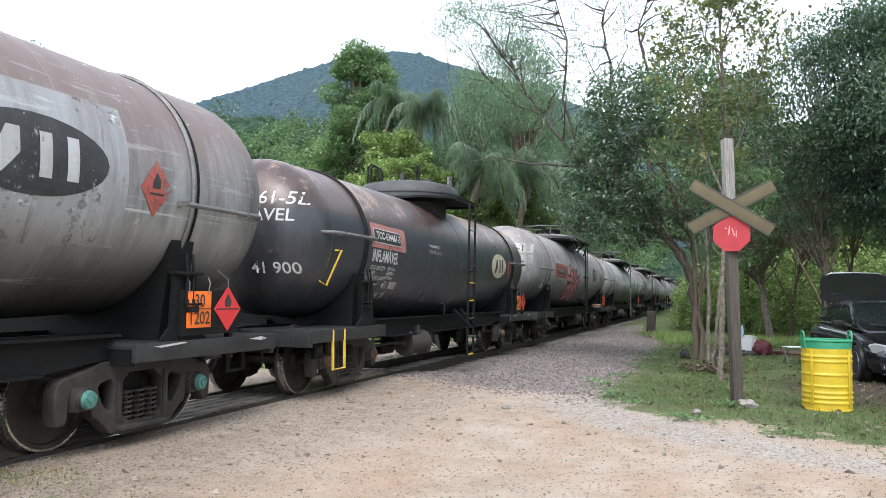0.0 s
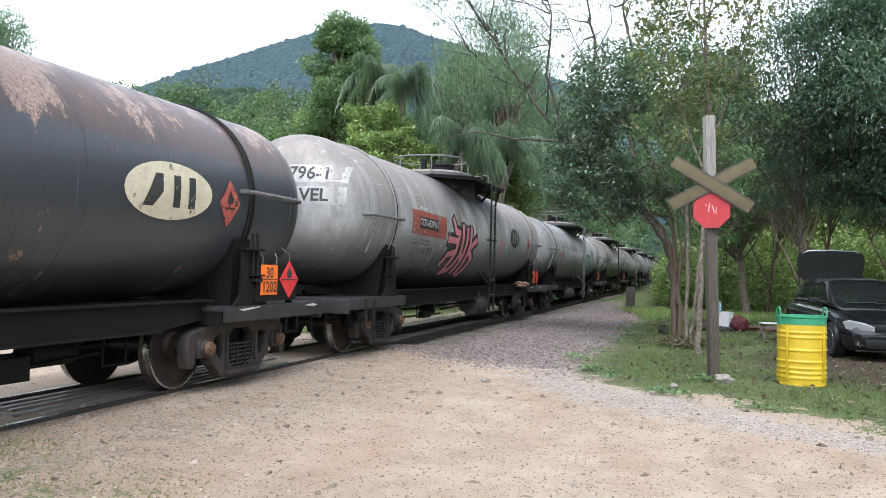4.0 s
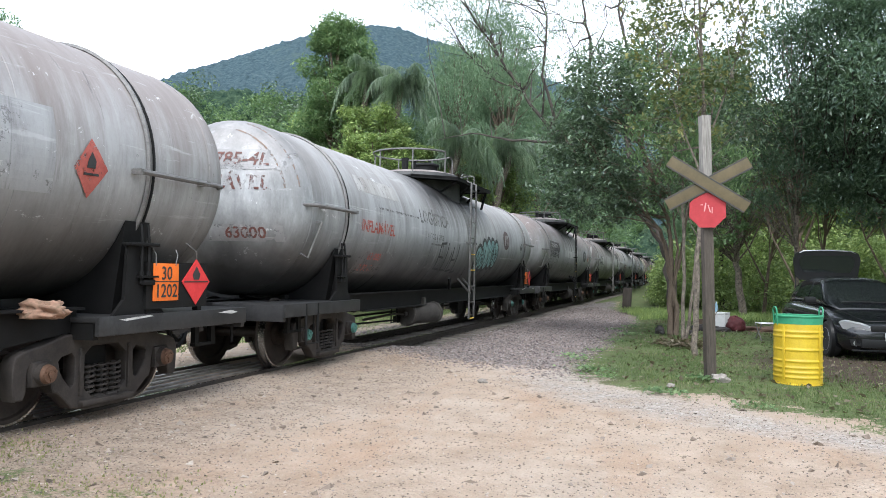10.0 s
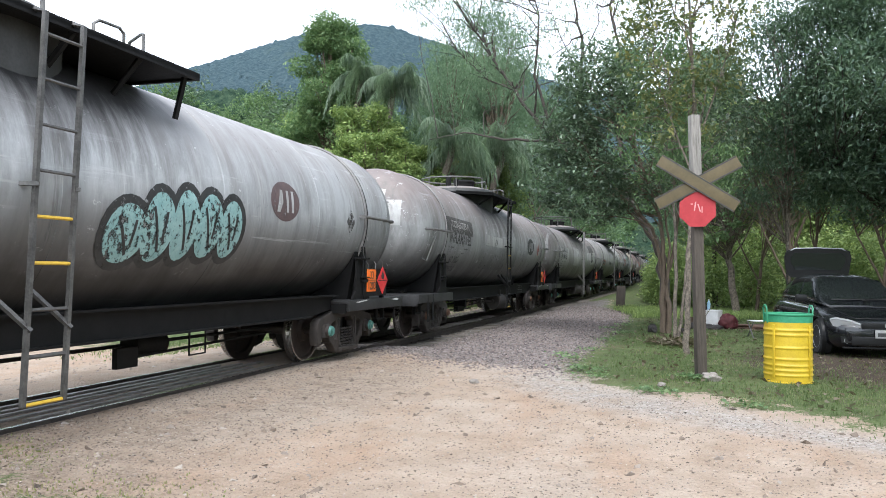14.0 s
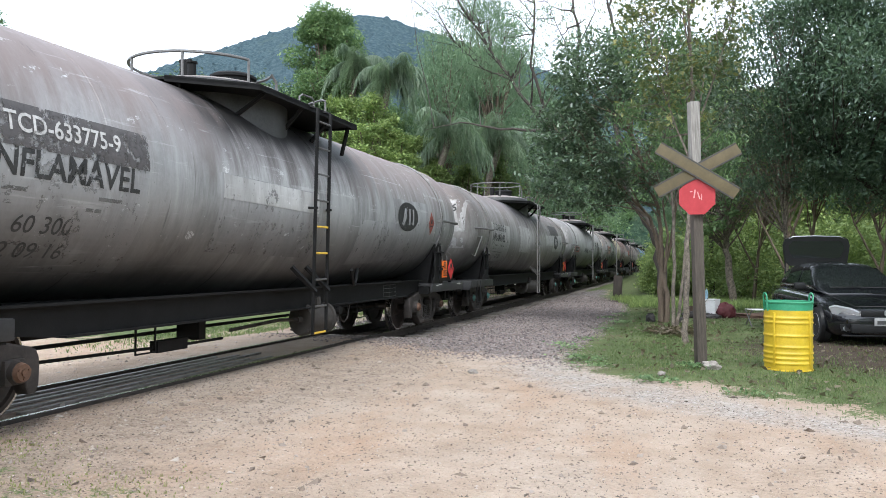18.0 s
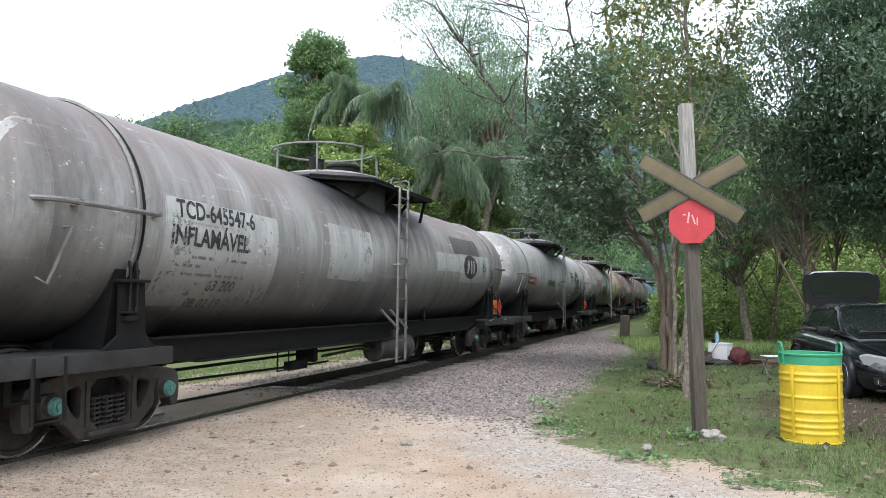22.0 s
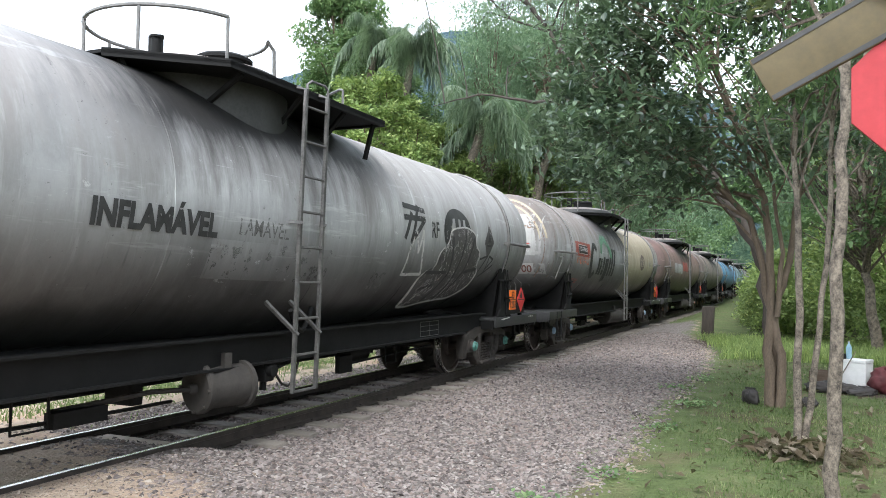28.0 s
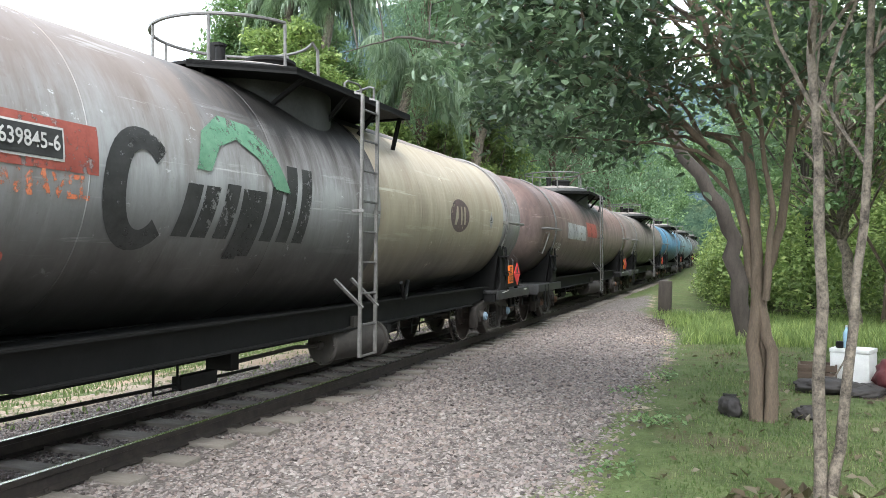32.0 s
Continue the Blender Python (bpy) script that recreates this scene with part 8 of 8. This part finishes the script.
DARKCLOTH = surface("dark_bag_cloth", (0.012, 0.01, 0.01), (0.045, 0.038, 0.035), 0.7, 0, 7, 60, 0.006)
REDCLOTH = surface("dark_red_cloth", (0.045, 0.008, 0.01), (0.12, 0.02, 0.024), 0.7, 0, 6, 60, 0.006)
for i, (x, y, sx, sy, sz, mat, label) in enumerate(((0.72, 20.35, 0.36, 0.24, 0.16, DARKCLOTH, "slumped dark bag on the grass"), (1.42, 20.6, 0.22, 0.2, 0.36, REDCLOTH, "dark red bag slumped beside the cooler"), (1.1, 20.35, 0.35, 0.2, 0.1, DARKCLOTH, "folded dark cloth on the grass"), (-0.3, 18.75, 0.16, 0.1, 0.2, DARKCLOTH, "small black bag at the tree's foot"), (0.38, 18.8, 0.12, 0.1, 0.12, DARKCLOTH, "small dark bundle at the tree's foot"))):
    b = thing("bag", label, "bag", at=pose(x, y, gz(x, y) - 0.01, 0, 0, 37 * i))
    part("sack", lump(sx, sy, sz, 3.0 * i + 1), mat, b)
    part("neck", Shape().tube([(sx * 0.4, 0, sz * 0.7), (sx * 0.2, 0.05, sz * 1.05), (-sx * 0.2, -0.05, sz * 1.05), (-sx * 0.4, 0, sz * 0.7)], 0.012, 6), mat, b, "carrying strap")
stick = thing("stick", "thin pale stick propped against the cooler", "stick", at=pose(0.72, 20.4, gz(0.7, 20.4)))
part("rod", Shape().tube([(0, 0, 0.02), (0.18, 0.2, 0.3), (0.34, 0.42, 0.56)], 0.012, 6, taper=0.006), PALEBARK, stick)
bench = thing("folding_chair", "white folding chair with slatted seat", "chair", at=pose(1.95, 18.3, gz(1.9, 18.3), 0, 0, 15))
for i in range(4):
    part("seat_slat", Shape().box((0, -0.15 + 0.1 * i, 0.36), (0.42, 0.07, 0.015), bevel=0.004), FOAM, bench)
for s in (-1, 1):
    part("leg", Shape().tube([(s * 0.2, -0.2, 0.0), (s * 0.2, 0.2, 0.36)], 0.013, 6), BARPAINT, bench)
    part("leg", Shape().tube([(s * 0.19, 0.2, 0.0), (s * 0.19, -0.18, 0.36)], 0.013, 6), BARPAINT, bench)
rocks = [(0.72, 10.55, 0.11), (-2.05, 9.45, 0.06), (0.15, 9.9, 0.06), (-1.2, 11.5, 0.05)]
STONE = surface("grey_field_stone", (0.16, 0.14, 0.12), (0.34, 0.31, 0.28), 0.9, 0, 6, 50, 0.01)
for i, (x, y, r) in enumerate(rocks):
    b = part("stone", lump(r, r * 0.8, r, 20.0 + i, 0.35), STONE, None, "", pose(x, y, gz(x, y) - 0.01, 0, 0, 50 * i))
    tagged(b, "grey field stone lying in the grass", "stone", "stones by the road")
RUB = surface("brown_rubble", (0.08, 0.045, 0.03), (0.19, 0.12, 0.085), 0.9, 0, 5, 40, 0.01)
tagged(part("brick_rubble", lump(1.0, 0.4, 0.14, 60, 0.5), RUB, None, "", pose(2.3, 20.9, gz(2.3, 20.9) - 0.02)), "low heap of brown earth and rubble on the lawn", "rubble heap")
# small rag caught on a wagon's frame
rag = part("rag", lump(0.2, 0.12, 0.14, 77, 0.6), surface("printed_rag", (0.12, 0.1, 0.06), (0.5, 0.28, 0.2), 0.8, 0, 14, 50, 0.004), KINDS["C"][0], "crumpled coloured rag on the frame", pose(1.05, 4.6, 0.88))

# ---------------------------------------------------------------- loose stones, grass, litter
def rocks_at(pts, size, seed):
    rng = np.random.default_rng(seed)
    n = len(pts)
    base = np.array([(1, 0, 0), (-1, 0, 0), (0, 1, 0), (0, -1, 0), (0, 0, 1), (0, 0, -1)], float)
    v = base[None] * rng.uniform(0.55, 1.25, (n, 6, 1)) + rng.normal(0, 0.16, (n, 6, 3))
    a = rng.uniform(0, 2 * np.pi, n)
    c, s = np.cos(a), np.sin(a)
    sq = np.stack([rng.uniform(0.7, 1.4, n), rng.uniform(0.5, 1.0, n), rng.uniform(0.35, 0.8, n)], -1)
    v = v * sq[:, None] * size[:, None, None]
    t = rng.normal(0, 0.5, n)
    y, z = v[..., 1] * np.cos(t)[:, None] - v[..., 2] * np.sin(t)[:, None], v[..., 1] * np.sin(t)[:, None] + v[..., 2] * np.cos(t)[:, None]
    v = np.stack([v[..., 0] * c[:, None] - y * s[:, None], v[..., 0] * s[:, None] + y * c[:, None], z], -1) + pts[:, None]
    f = np.array([(0, 2, 4), (2, 1, 4), (1, 3, 4), (3, 0, 4), (2, 0, 5), (1, 2, 5), (3, 1, 5), (0, 3, 5)])
    return v.reshape(-1, 3), (np.arange(n)[:, None, None] * 6 + f[None]).reshape(-1, 3)


def pebble_paint(name, cols):
    m, n, l, p = nodes_of(name)
    r = n.new("ShaderNodeNewGeometry").outputs["Random Per Island"]
    co = n.new("ShaderNodeTexCoord").outputs["Object"]
    col = ramp(n, l, r, [(i / (len(cols) - 1), c) for i, c in enumerate(cols)])
    col = blend(n, l, calc(n, l, "MULTIPLY", noise_node(n, l, co, 40, 4), 0.45), col, tuple(c * 0.45 for c in cols[0]))
    l.new(col, p.inputs["Base Color"])
    p.inputs["Roughness"].default_value = 0.9
    return m


rng = np.random.default_rng(9)


def strewn(n, x0, x1, y0, y1, keep):
    x, y = rng.uniform(x0, x1, n), y0 + (y1 - y0) * rng.uniform(0, 1, n) ** 1.25
    k = rng.uniform(0, 1, n) < keep(x, y)
    x, y = x[k], y[k]
    return np.stack([x, y, terrain(x, y)], -1)


def on_ballast(x, y):
    k = smooth(0.25, -0.45, x - grass_edge(y)) * smooth(0.0, 2.4, y - (11.2 - 0.42 * (x + 4.0)))
    k = np.maximum(k, smooth(1.5, 1.1, np.abs(x - TRACK)) * (1 - smooth(CROSS0 - 0.6, CROSS0, y) * (1 - smooth(CROSS1 - 0.3, CROSS1 + 0.3, y))))
    near_rail = np.minimum(np.abs(x - TRACK - GAUGE), np.abs(x - TRACK + GAUGE)) < 0.07
    on_tie = (np.abs(x - TRACK) < 1.03) & (np.abs((y + 6.0 + 0.28) % 0.56 - 0.28) < 0.1)
    return k * ~near_rail * (1 - 0.93 * on_tie)


BALLAST = pebble_paint("ballast_stone", [(0.06, 0.048, 0.045), (0.15, 0.126, 0.12), (0.28, 0.24, 0.226), (0.2, 0.15, 0.132), (0.36, 0.325, 0.3)])
pts = strewn(120000, -6.9, -0.4, 9.5, 33, on_ballast)
v, f = rocks_at(pts, rng.uniform(0.012, 0.035, len(pts)), 1)
tagged(part("ballast_stones", soup("ballast_stones", v, f), BALLAST), "loose grey and pinkish crushed ballast stones", "ballast", kind="stuff")
pts = strewn(9000, -6.9, -4.0, 1.0, 4.2, on_ballast)
v, f = rocks_at(pts, rng.uniform(0.015, 0.04, len(pts)), 2)
tagged(part("ballast_stones", soup("ballast_stones", v, f), BALLAST), "loose grey crushed ballast stones", "ballast", kind="stuff")
pts = strewn(7000, -10, -6.4, 3.0, 32, lambda x, y: 0.4 + 0.0 * x)
v, f = rocks_at(pts, rng.uniform(0.01, 0.03, len(pts)), 3)
tagged(part("far_gravel", soup("far_gravel", v, f), pebble_paint("tan_gravel", [(0.2, 0.16, 0.13), (0.4, 0.33, 0.28), (0.5, 0.45, 0.4)])), "gravel on the far side of the line", "gravel", kind="stuff")
ROADSTONE = pebble_paint("road_stone", [(0.08, 0.062, 0.05), (0.26, 0.2, 0.155), (0.18, 0.14, 0.115), (0.55, 0.48, 0.41)])
pts = strewn(100000, -5.0, 5.0, 2.2, 13.0, lambda x, y: (0.45 + 0.5 * smooth(-2.2, -3.6, x)) * smooth(0.3, -0.4, x - grass_edge(y)))
v, f = rocks_at(pts, rng.uniform(0.004, 0.014, len(pts)) * (1 + 2.4 * (rng.uniform(0, 1, len(pts)) > 0.988)), 4)
tagged(part("road_stones", soup("road_stones", v, f), ROADSTONE), "small pebbles strewn over the dirt road", "pebbles", kind="stuff")
fr = lambda x, y: smooth(1.4, 0.1, np.abs(x - grass_edge(y) + 0.75 + 0.3 * np.sin(y * 0.9))) * smooth(14, 11, y)
pts = strewn(16000, -2.0, 4.5, 5.0, 13.0, fr)
v, f = rocks_at(pts, rng.uniform(0.004, 0.014, len(pts)), 5)
tagged(part("road_gravel", soup("road_gravel", v, f), pebble_paint("pale_gravel", [(0.22, 0.2, 0.18), (0.36, 0.335, 0.31), (0.3, 0.265, 0.23), (0.52, 0.5, 0.47)])), "grey gravel along the road's edge", "gravel", kind="stuff")


def blades(pts, height, seed, wide=0.006):
    rng = np.random.default_rng(seed)
    n = len(pts)
    a, b = rng.uniform(0, 2 * np.pi, n), rng.uniform(0, 2 * np.pi, n)
    h = height * rng.uniform(0.45, 1.25, n)
    d = np.stack([np.cos(a), np.sin(a), np.zeros(n)], -1) * wide
    lean = np.stack([np.cos(b), np.sin(b), np.zeros(n)], -1) * (h * rng.uniform(0.1, 0.75, n))[:, None]
    up = np.stack([np.zeros(n), np.zeros(n), h], -1)
    v = np.stack([pts - d, pts + d, pts + lean * 0.4 + up * 0.62 + d * 0.7, pts + lean + up, pts + lean * 0.4 + up * 0.62 - d * 0.7], 1).reshape(-1, 3)
    i = np.arange(n)[:, None] * 5
    return v, np.concatenate([i + [0, 1, 2], i + [0, 2, 4], i + [4, 2, 3]], 0)


GRASS = leaf_paint("grass_blades", (0.08, 0.125, 0.042), (0.15, 0.21, 0.072), (0.3, 0.31, 0.15), 0.6)
patchy = lambda x, y: np.clip(0.55 + 0.6 * np.sin(x * 1.9 + 1.3 * np.sin(y * 1.1)) * np.cos(y * 1.4 + np.sin(x * 2.3)), 0.12, 1)
pts = strewn(210000, -1.8, 6.0, 7.2, 30, lambda x, y: (0.15 + 0.85 * smooth(0.2, 1.0 + 0.9 * smooth(11.0, 9.0, y), x - grass_edge(y))) * smooth(-0.4, 0.3, x - grass_edge(y)) * patchy(x, y) * (1 - 0.8 * smooth(1.6, 0.8, np.hypot((x - 3.2) / 1.5, (y - 13.6) / 2.2))))
v, f = blades(pts, 0.034 + 0.035 * smooth(18, 28, pts[:, 1]), 6, 0.0045)
tagged(part("lawn_grass", soup("lawn_grass", v, f), GRASS), "short patchy lawn grass", "grass", kind="stuff")
pts = strewn(16000, -2.6, 5.0, 25, 33, lambda x, y: smooth(0, 0.5, x - grass_edge(y)))
v, f = blades(pts, 0.22, 7, 0.009)
tagged(part("long_grass", soup("long_grass", v, f), LEAF["light"]), "long bright grass at the clearing's edge", "grass", kind="stuff")
pts = strewn(30000, -9.8, -6.6, 8, 34, lambda x, y: smooth(-7.0, -8.4, x) * smooth(10, 14, y) + 0.25 * smooth(13, 16, y))
v, f = blades(pts, 0.05, 8, 0.009)
tagged(part("verge_grass", soup("verge_grass", v, f), GRASS), "grass verge on the far side of the line", "grass", kind="stuff")
pts = strewn(20000, -5.0, -0.8, 2.2, 5.2, lambda x, y: smooth(0.5, -0.6, y - 4.6 + 0.35 * (x + 3.5)) * smooth(-1.2, -2.4, x) * patchy(x * 2, y * 2) * 0.9)
v, f = blades(pts, 0.02, 9, 0.006)
tagged(part("roadside_weeds", soup("roadside_weeds", v, f), leaf_paint("dry_grass_blades", (0.2, 0.24, 0.07), (0.36, 0.31, 0.17), (0.55, 0.46, 0.31), 0.7)), "sparse dry weeds beside the road", "weeds", kind="stuff")
tufts = []
for i in range(14):
    y = rng.uniform(8.5, 24)
    x = grass_edge(y) + rng.normal(0.05, 0.18)
    tufts.append(np.stack([rng.normal(x, 0.12, 60), rng.normal(y, 0.12, 60), np.full(60, gz(x, y))], -1))
tufts.append(np.stack([rng.normal(0.55, 0.14, 160), rng.normal(10.6, 0.1, 160), np.full(160, gz(0.55, 10.6))], -1))
v, f = leaves(np.concatenate(tufts) + np.array((0, 0, 0.05)), 0.055, 1, 0.02, 10, 1.6, -0.2)
tagged(part("edge_weeds", soup("edge_weeds", v, f), LEAF["fresh"]), "leafy weeds along the lawn's edge", "weeds", kind="stuff")
DRY = leaf_paint("dry_leaf_litter", (0.06, 0.04, 0.025), (0.13, 0.095, 0.06), (0.3, 0.26, 0.2), 0.8)
pts = strewn(1500, -1.3, 5.0, 8.5, 24, lambda x, y: smooth(0, 0.5, x - grass_edge(y)))
v, f = leaves(pts + np.array((0, 0, 0.035)), 0.08, 1, 0.005, 11, 1.6, 0.0)
tagged(part("fallen_leaves", soup("fallen_leaves", v, f), DRY), "dry fallen leaves strewn on the lawn", "leaf litter", kind="stuff")
pts = np.stack([rng.normal(0.28, 0.26, 420), rng.normal(15.55, 0.22, 420), np.abs(rng.normal(0, 0.07, 420)) - 0.03], -1)
v, f = leaves(pts, 0.13, 1, 0.01, 12, 2.2, 0.1)
tagged(part("leaf_heap", soup("leaf_heap", v, f), DRY), "heap of dead leaves and twigs round the thin stems", "leaf litter", kind="stuff")

# ---------------------------------------------------------------- crossing sign
POSTWOOD, pn, pl, pp = nodes_of("grey_post_wood")
pco = pn.new("ShaderNodeTexCoord").outputs["Object"]
pgrain, pstain = noise_node(pn, pl, pco, 9, 6, 0.7, (5, 5, 0.5)), noise_node(pn, pl, pco, 4, 5, 0.7, (2, 2, 0.6))
pz = pn.new("ShaderNodeSeparateXYZ")
pl.new(pco, pz.inputs[0])
# the top is bleached and lichened, the foot dark with oil and dirt
pmask = ramp(pn, pl, calc(pn, pl, "ADD", calc(pn, pl, "MULTIPLY", calc(pn, pl, "SUBTRACT", pz.outputs["Z"], 2.1), 0.5), pstain), [(0.5, g3(0)), (0.72, g3(1))])
pcol = blend(pn, pl, pmask, ramp(pn, pl, pgrain, [(0.3, (0.035, 0.028, 0.022)), (0.7, (0.1, 0.082, 0.066))]), ramp(pn, pl, pgrain, [(0.3, (0.11, 0.1, 0.088)), (0.7, (0.28, 0.26, 0.235))]))
pl.new(pcol, pp.inputs["Base Color"])
pp.inputs["Roughness"].default_value = 0.88
bump(pn, pl, pgrain, 0.7, 0.012, pp)
OLIVE = surface("faded_mustard_board", (0.062, 0.047, 0.02), (0.12, 0.092, 0.043), 0.7, 0, 5, 50, 0.002)
SIGNRED = surface("faded_red_sign", (0.27, 0.01, 0.015), (0.4, 0.03, 0.038), 0.6, 0, 7, 45, 0.001)
PX, PY = 0.56, 10.75
sign = thing("crossing_sign", "wooden railway crossing post with a mustard crossbuck and red octagon", "crossing sign", at=pose(PX, PY, gz(PX, PY)))
part("post", Shape().box((0, 0, 1.65), (0.125, 0.12, 3.5), bevel=0.012), POSTWOOD, sign, "square grey weathered wooden post", pose(0.05, 0.02, 0, 0, -1.6, 0) @ pose(0, 0, 0, 0, 0, 22))
for ang, dy in ((33, -0.122), (-28, -0.1)):
    b = part("crossbuck_board", Shape().box((0, 0, 0), (1.13, 0.02, 0.17), bevel=0.004), OLIVE, sign, "mustard board with a black edge line", pose(0, dy, 2.5, 0, ang, 0))
    for s in (-1, 1):
        part("edge_line", Shape().box((0, -0.0115, s * 0.073), (1.12, 0.003, 0.016)), INK, b)
octo = part("octagon", Shape().prism([(0.238 * math.cos(math.pi / 8 + i * math.pi / 4), 0.238 * math.sin(math.pi / 8 + i * math.pi / 4)) for i in range(8)], -0.008, 0.008, "y"), SIGNRED, sign, "red octagon with scratched white letters", pose(0, -0.09, 2.165))
part("worn_letters", Shape().box((-0.03, -0.0095, 0.04), (0.016, 0.002, 0.11), Matrix.Rotation(0.15, 3, "Y")).box((0.02, -0.0095, 0.02), (0.014, 0.002, 0.1), Matrix.Rotation(-0.3, 3, "Y")).box((0.055, -0.0095, 0.0), (0.012, 0.002, 0.08)).box((-0.07, -0.0095, 0.07), (0.03, 0.002, 0.012)), surface("worn_pink_letters", (0.5, 0.12, 0.12), (0.72, 0.42, 0.4), 0.6, 0, 9, 60, 0.0), octo, "mostly worn-off white letters")

# ---------------------------------------------------------------- yellow drum
DX, DY = 1.66, 10.97
YELLOW = surface("yellow_drum_paint", (0.4, 0.27, 0.012), (0.62, 0.44, 0.03), 0.42, 0, 4, 55, 0.002)
GREENBAND = surface("green_drum_paint", (0.015, 0.17, 0.08), (0.06, 0.3, 0.16), 0.45, 0, 6, 55, 0.002)
drum = thing("oil_drum", "dented yellow steel drum bin with a green rim", "drum", at=pose(DX, DY, gz(DX, DY), 0, 0, 20))


def drum_radius(z):
    r = 0.285
    for c in (0.1, 0.16, 0.22, 0.44, 0.6, 0.66, 0.3):
        r += 0.009 * math.exp(-((z - c) / 0.014) ** 2)
    return r


prof = [(drum_radius(z), z) for z in np.linspace(0.012, 0.76, 90)]
part("body", Shape().lathe([(0.27, 0.0), (0.293, 0.004), (0.293, 0.016)] + prof[1:], n=40, cap=False), YELLOW, drum)
part("green_band", Shape().lathe([(0.287, 0.755), (0.287, 0.835), (0.296, 0.842), (0.298, 0.856), (0.29, 0.864), (0.278, 0.858), (0.278, 0.77)], n=40, cap=False), GREENBAND, drum, "green painted rim")
part("inside", Shape().lathe([(0.276, 0.77), (0.274, 0.3), (0.02, 0.29)], n=32, cap=False), RUSTCAP, drum, "rusty inside")
for s in (-1, 1):
    part("handle", Shape().tube([(s * 0.285, -0.045, 0.74), (s * 0.3, -0.045, 0.93), (s * 0.3, -0.02, 0.96), (s * 0.3, 0.02, 0.96), (s * 0.3, 0.045, 0.93), (s * 0.285, 0.045, 0.74)], 0.011, 6), GREENBAND, drum, "green rod handle")
for a in (-60, 30, 120, 210):
    part("stiffener", Shape().box((0.296, 0, 0.4), (0.014, 0.03, 0.66), bevel=0.004), YELLOW, drum, at=pose(0, 0, 0, 0, 0, a))

# ---------------------------------------------------------------- stump at the ballast's end
stump = thing("old_post_stump", "short dark weathered timber post at the end of the ballast", "post", at=pose(-2.15, 33.6, gz(-2.1, 33.6) - 0.05))
part("timber", Shape().box((0, 0, 0.5), (0.36, 0.3, 1.05), Matrix.Rotation(0.04, 3, "Y"), 0.05), DARKBARK, stump)


# ---------------------------------------------------------------- motion
ADVANCE = [0.0, 2.71, 5.44, 8.21, 11.01, 13.83, 16.7, 19.55, 22.39, 25.24, 28.1, 30.93, 33.78, 36.61, 39.38, 42.11, 44.89, 47.72, 50.45, 53.12, 55.82, 58.56, 61.33, 64.04, 66.77, 69.51, 72.36, 75.15, 77.97, 80.85, 83.74, 86.66, 89.55]


def motions():
    """The train rolls towards the camera at about ten kilometres an hour; its wheels turn with it."""
    for top, centre, wheels, e in WAGONS:
        walk(top, [(t, pose(TRACK, centre - a, 0)) for t, a in enumerate(ADVANCE)])
        for ws, k in wheels:
            rows = []
            for i in range(193):
                t = i / 6
                rows.append((t, pose(0, k * AXLE, WHEEL, math.degrees(float(np.interp(t, range(33), ADVANCE)) / WHEEL))))
            walk(ws, rows)


motions()
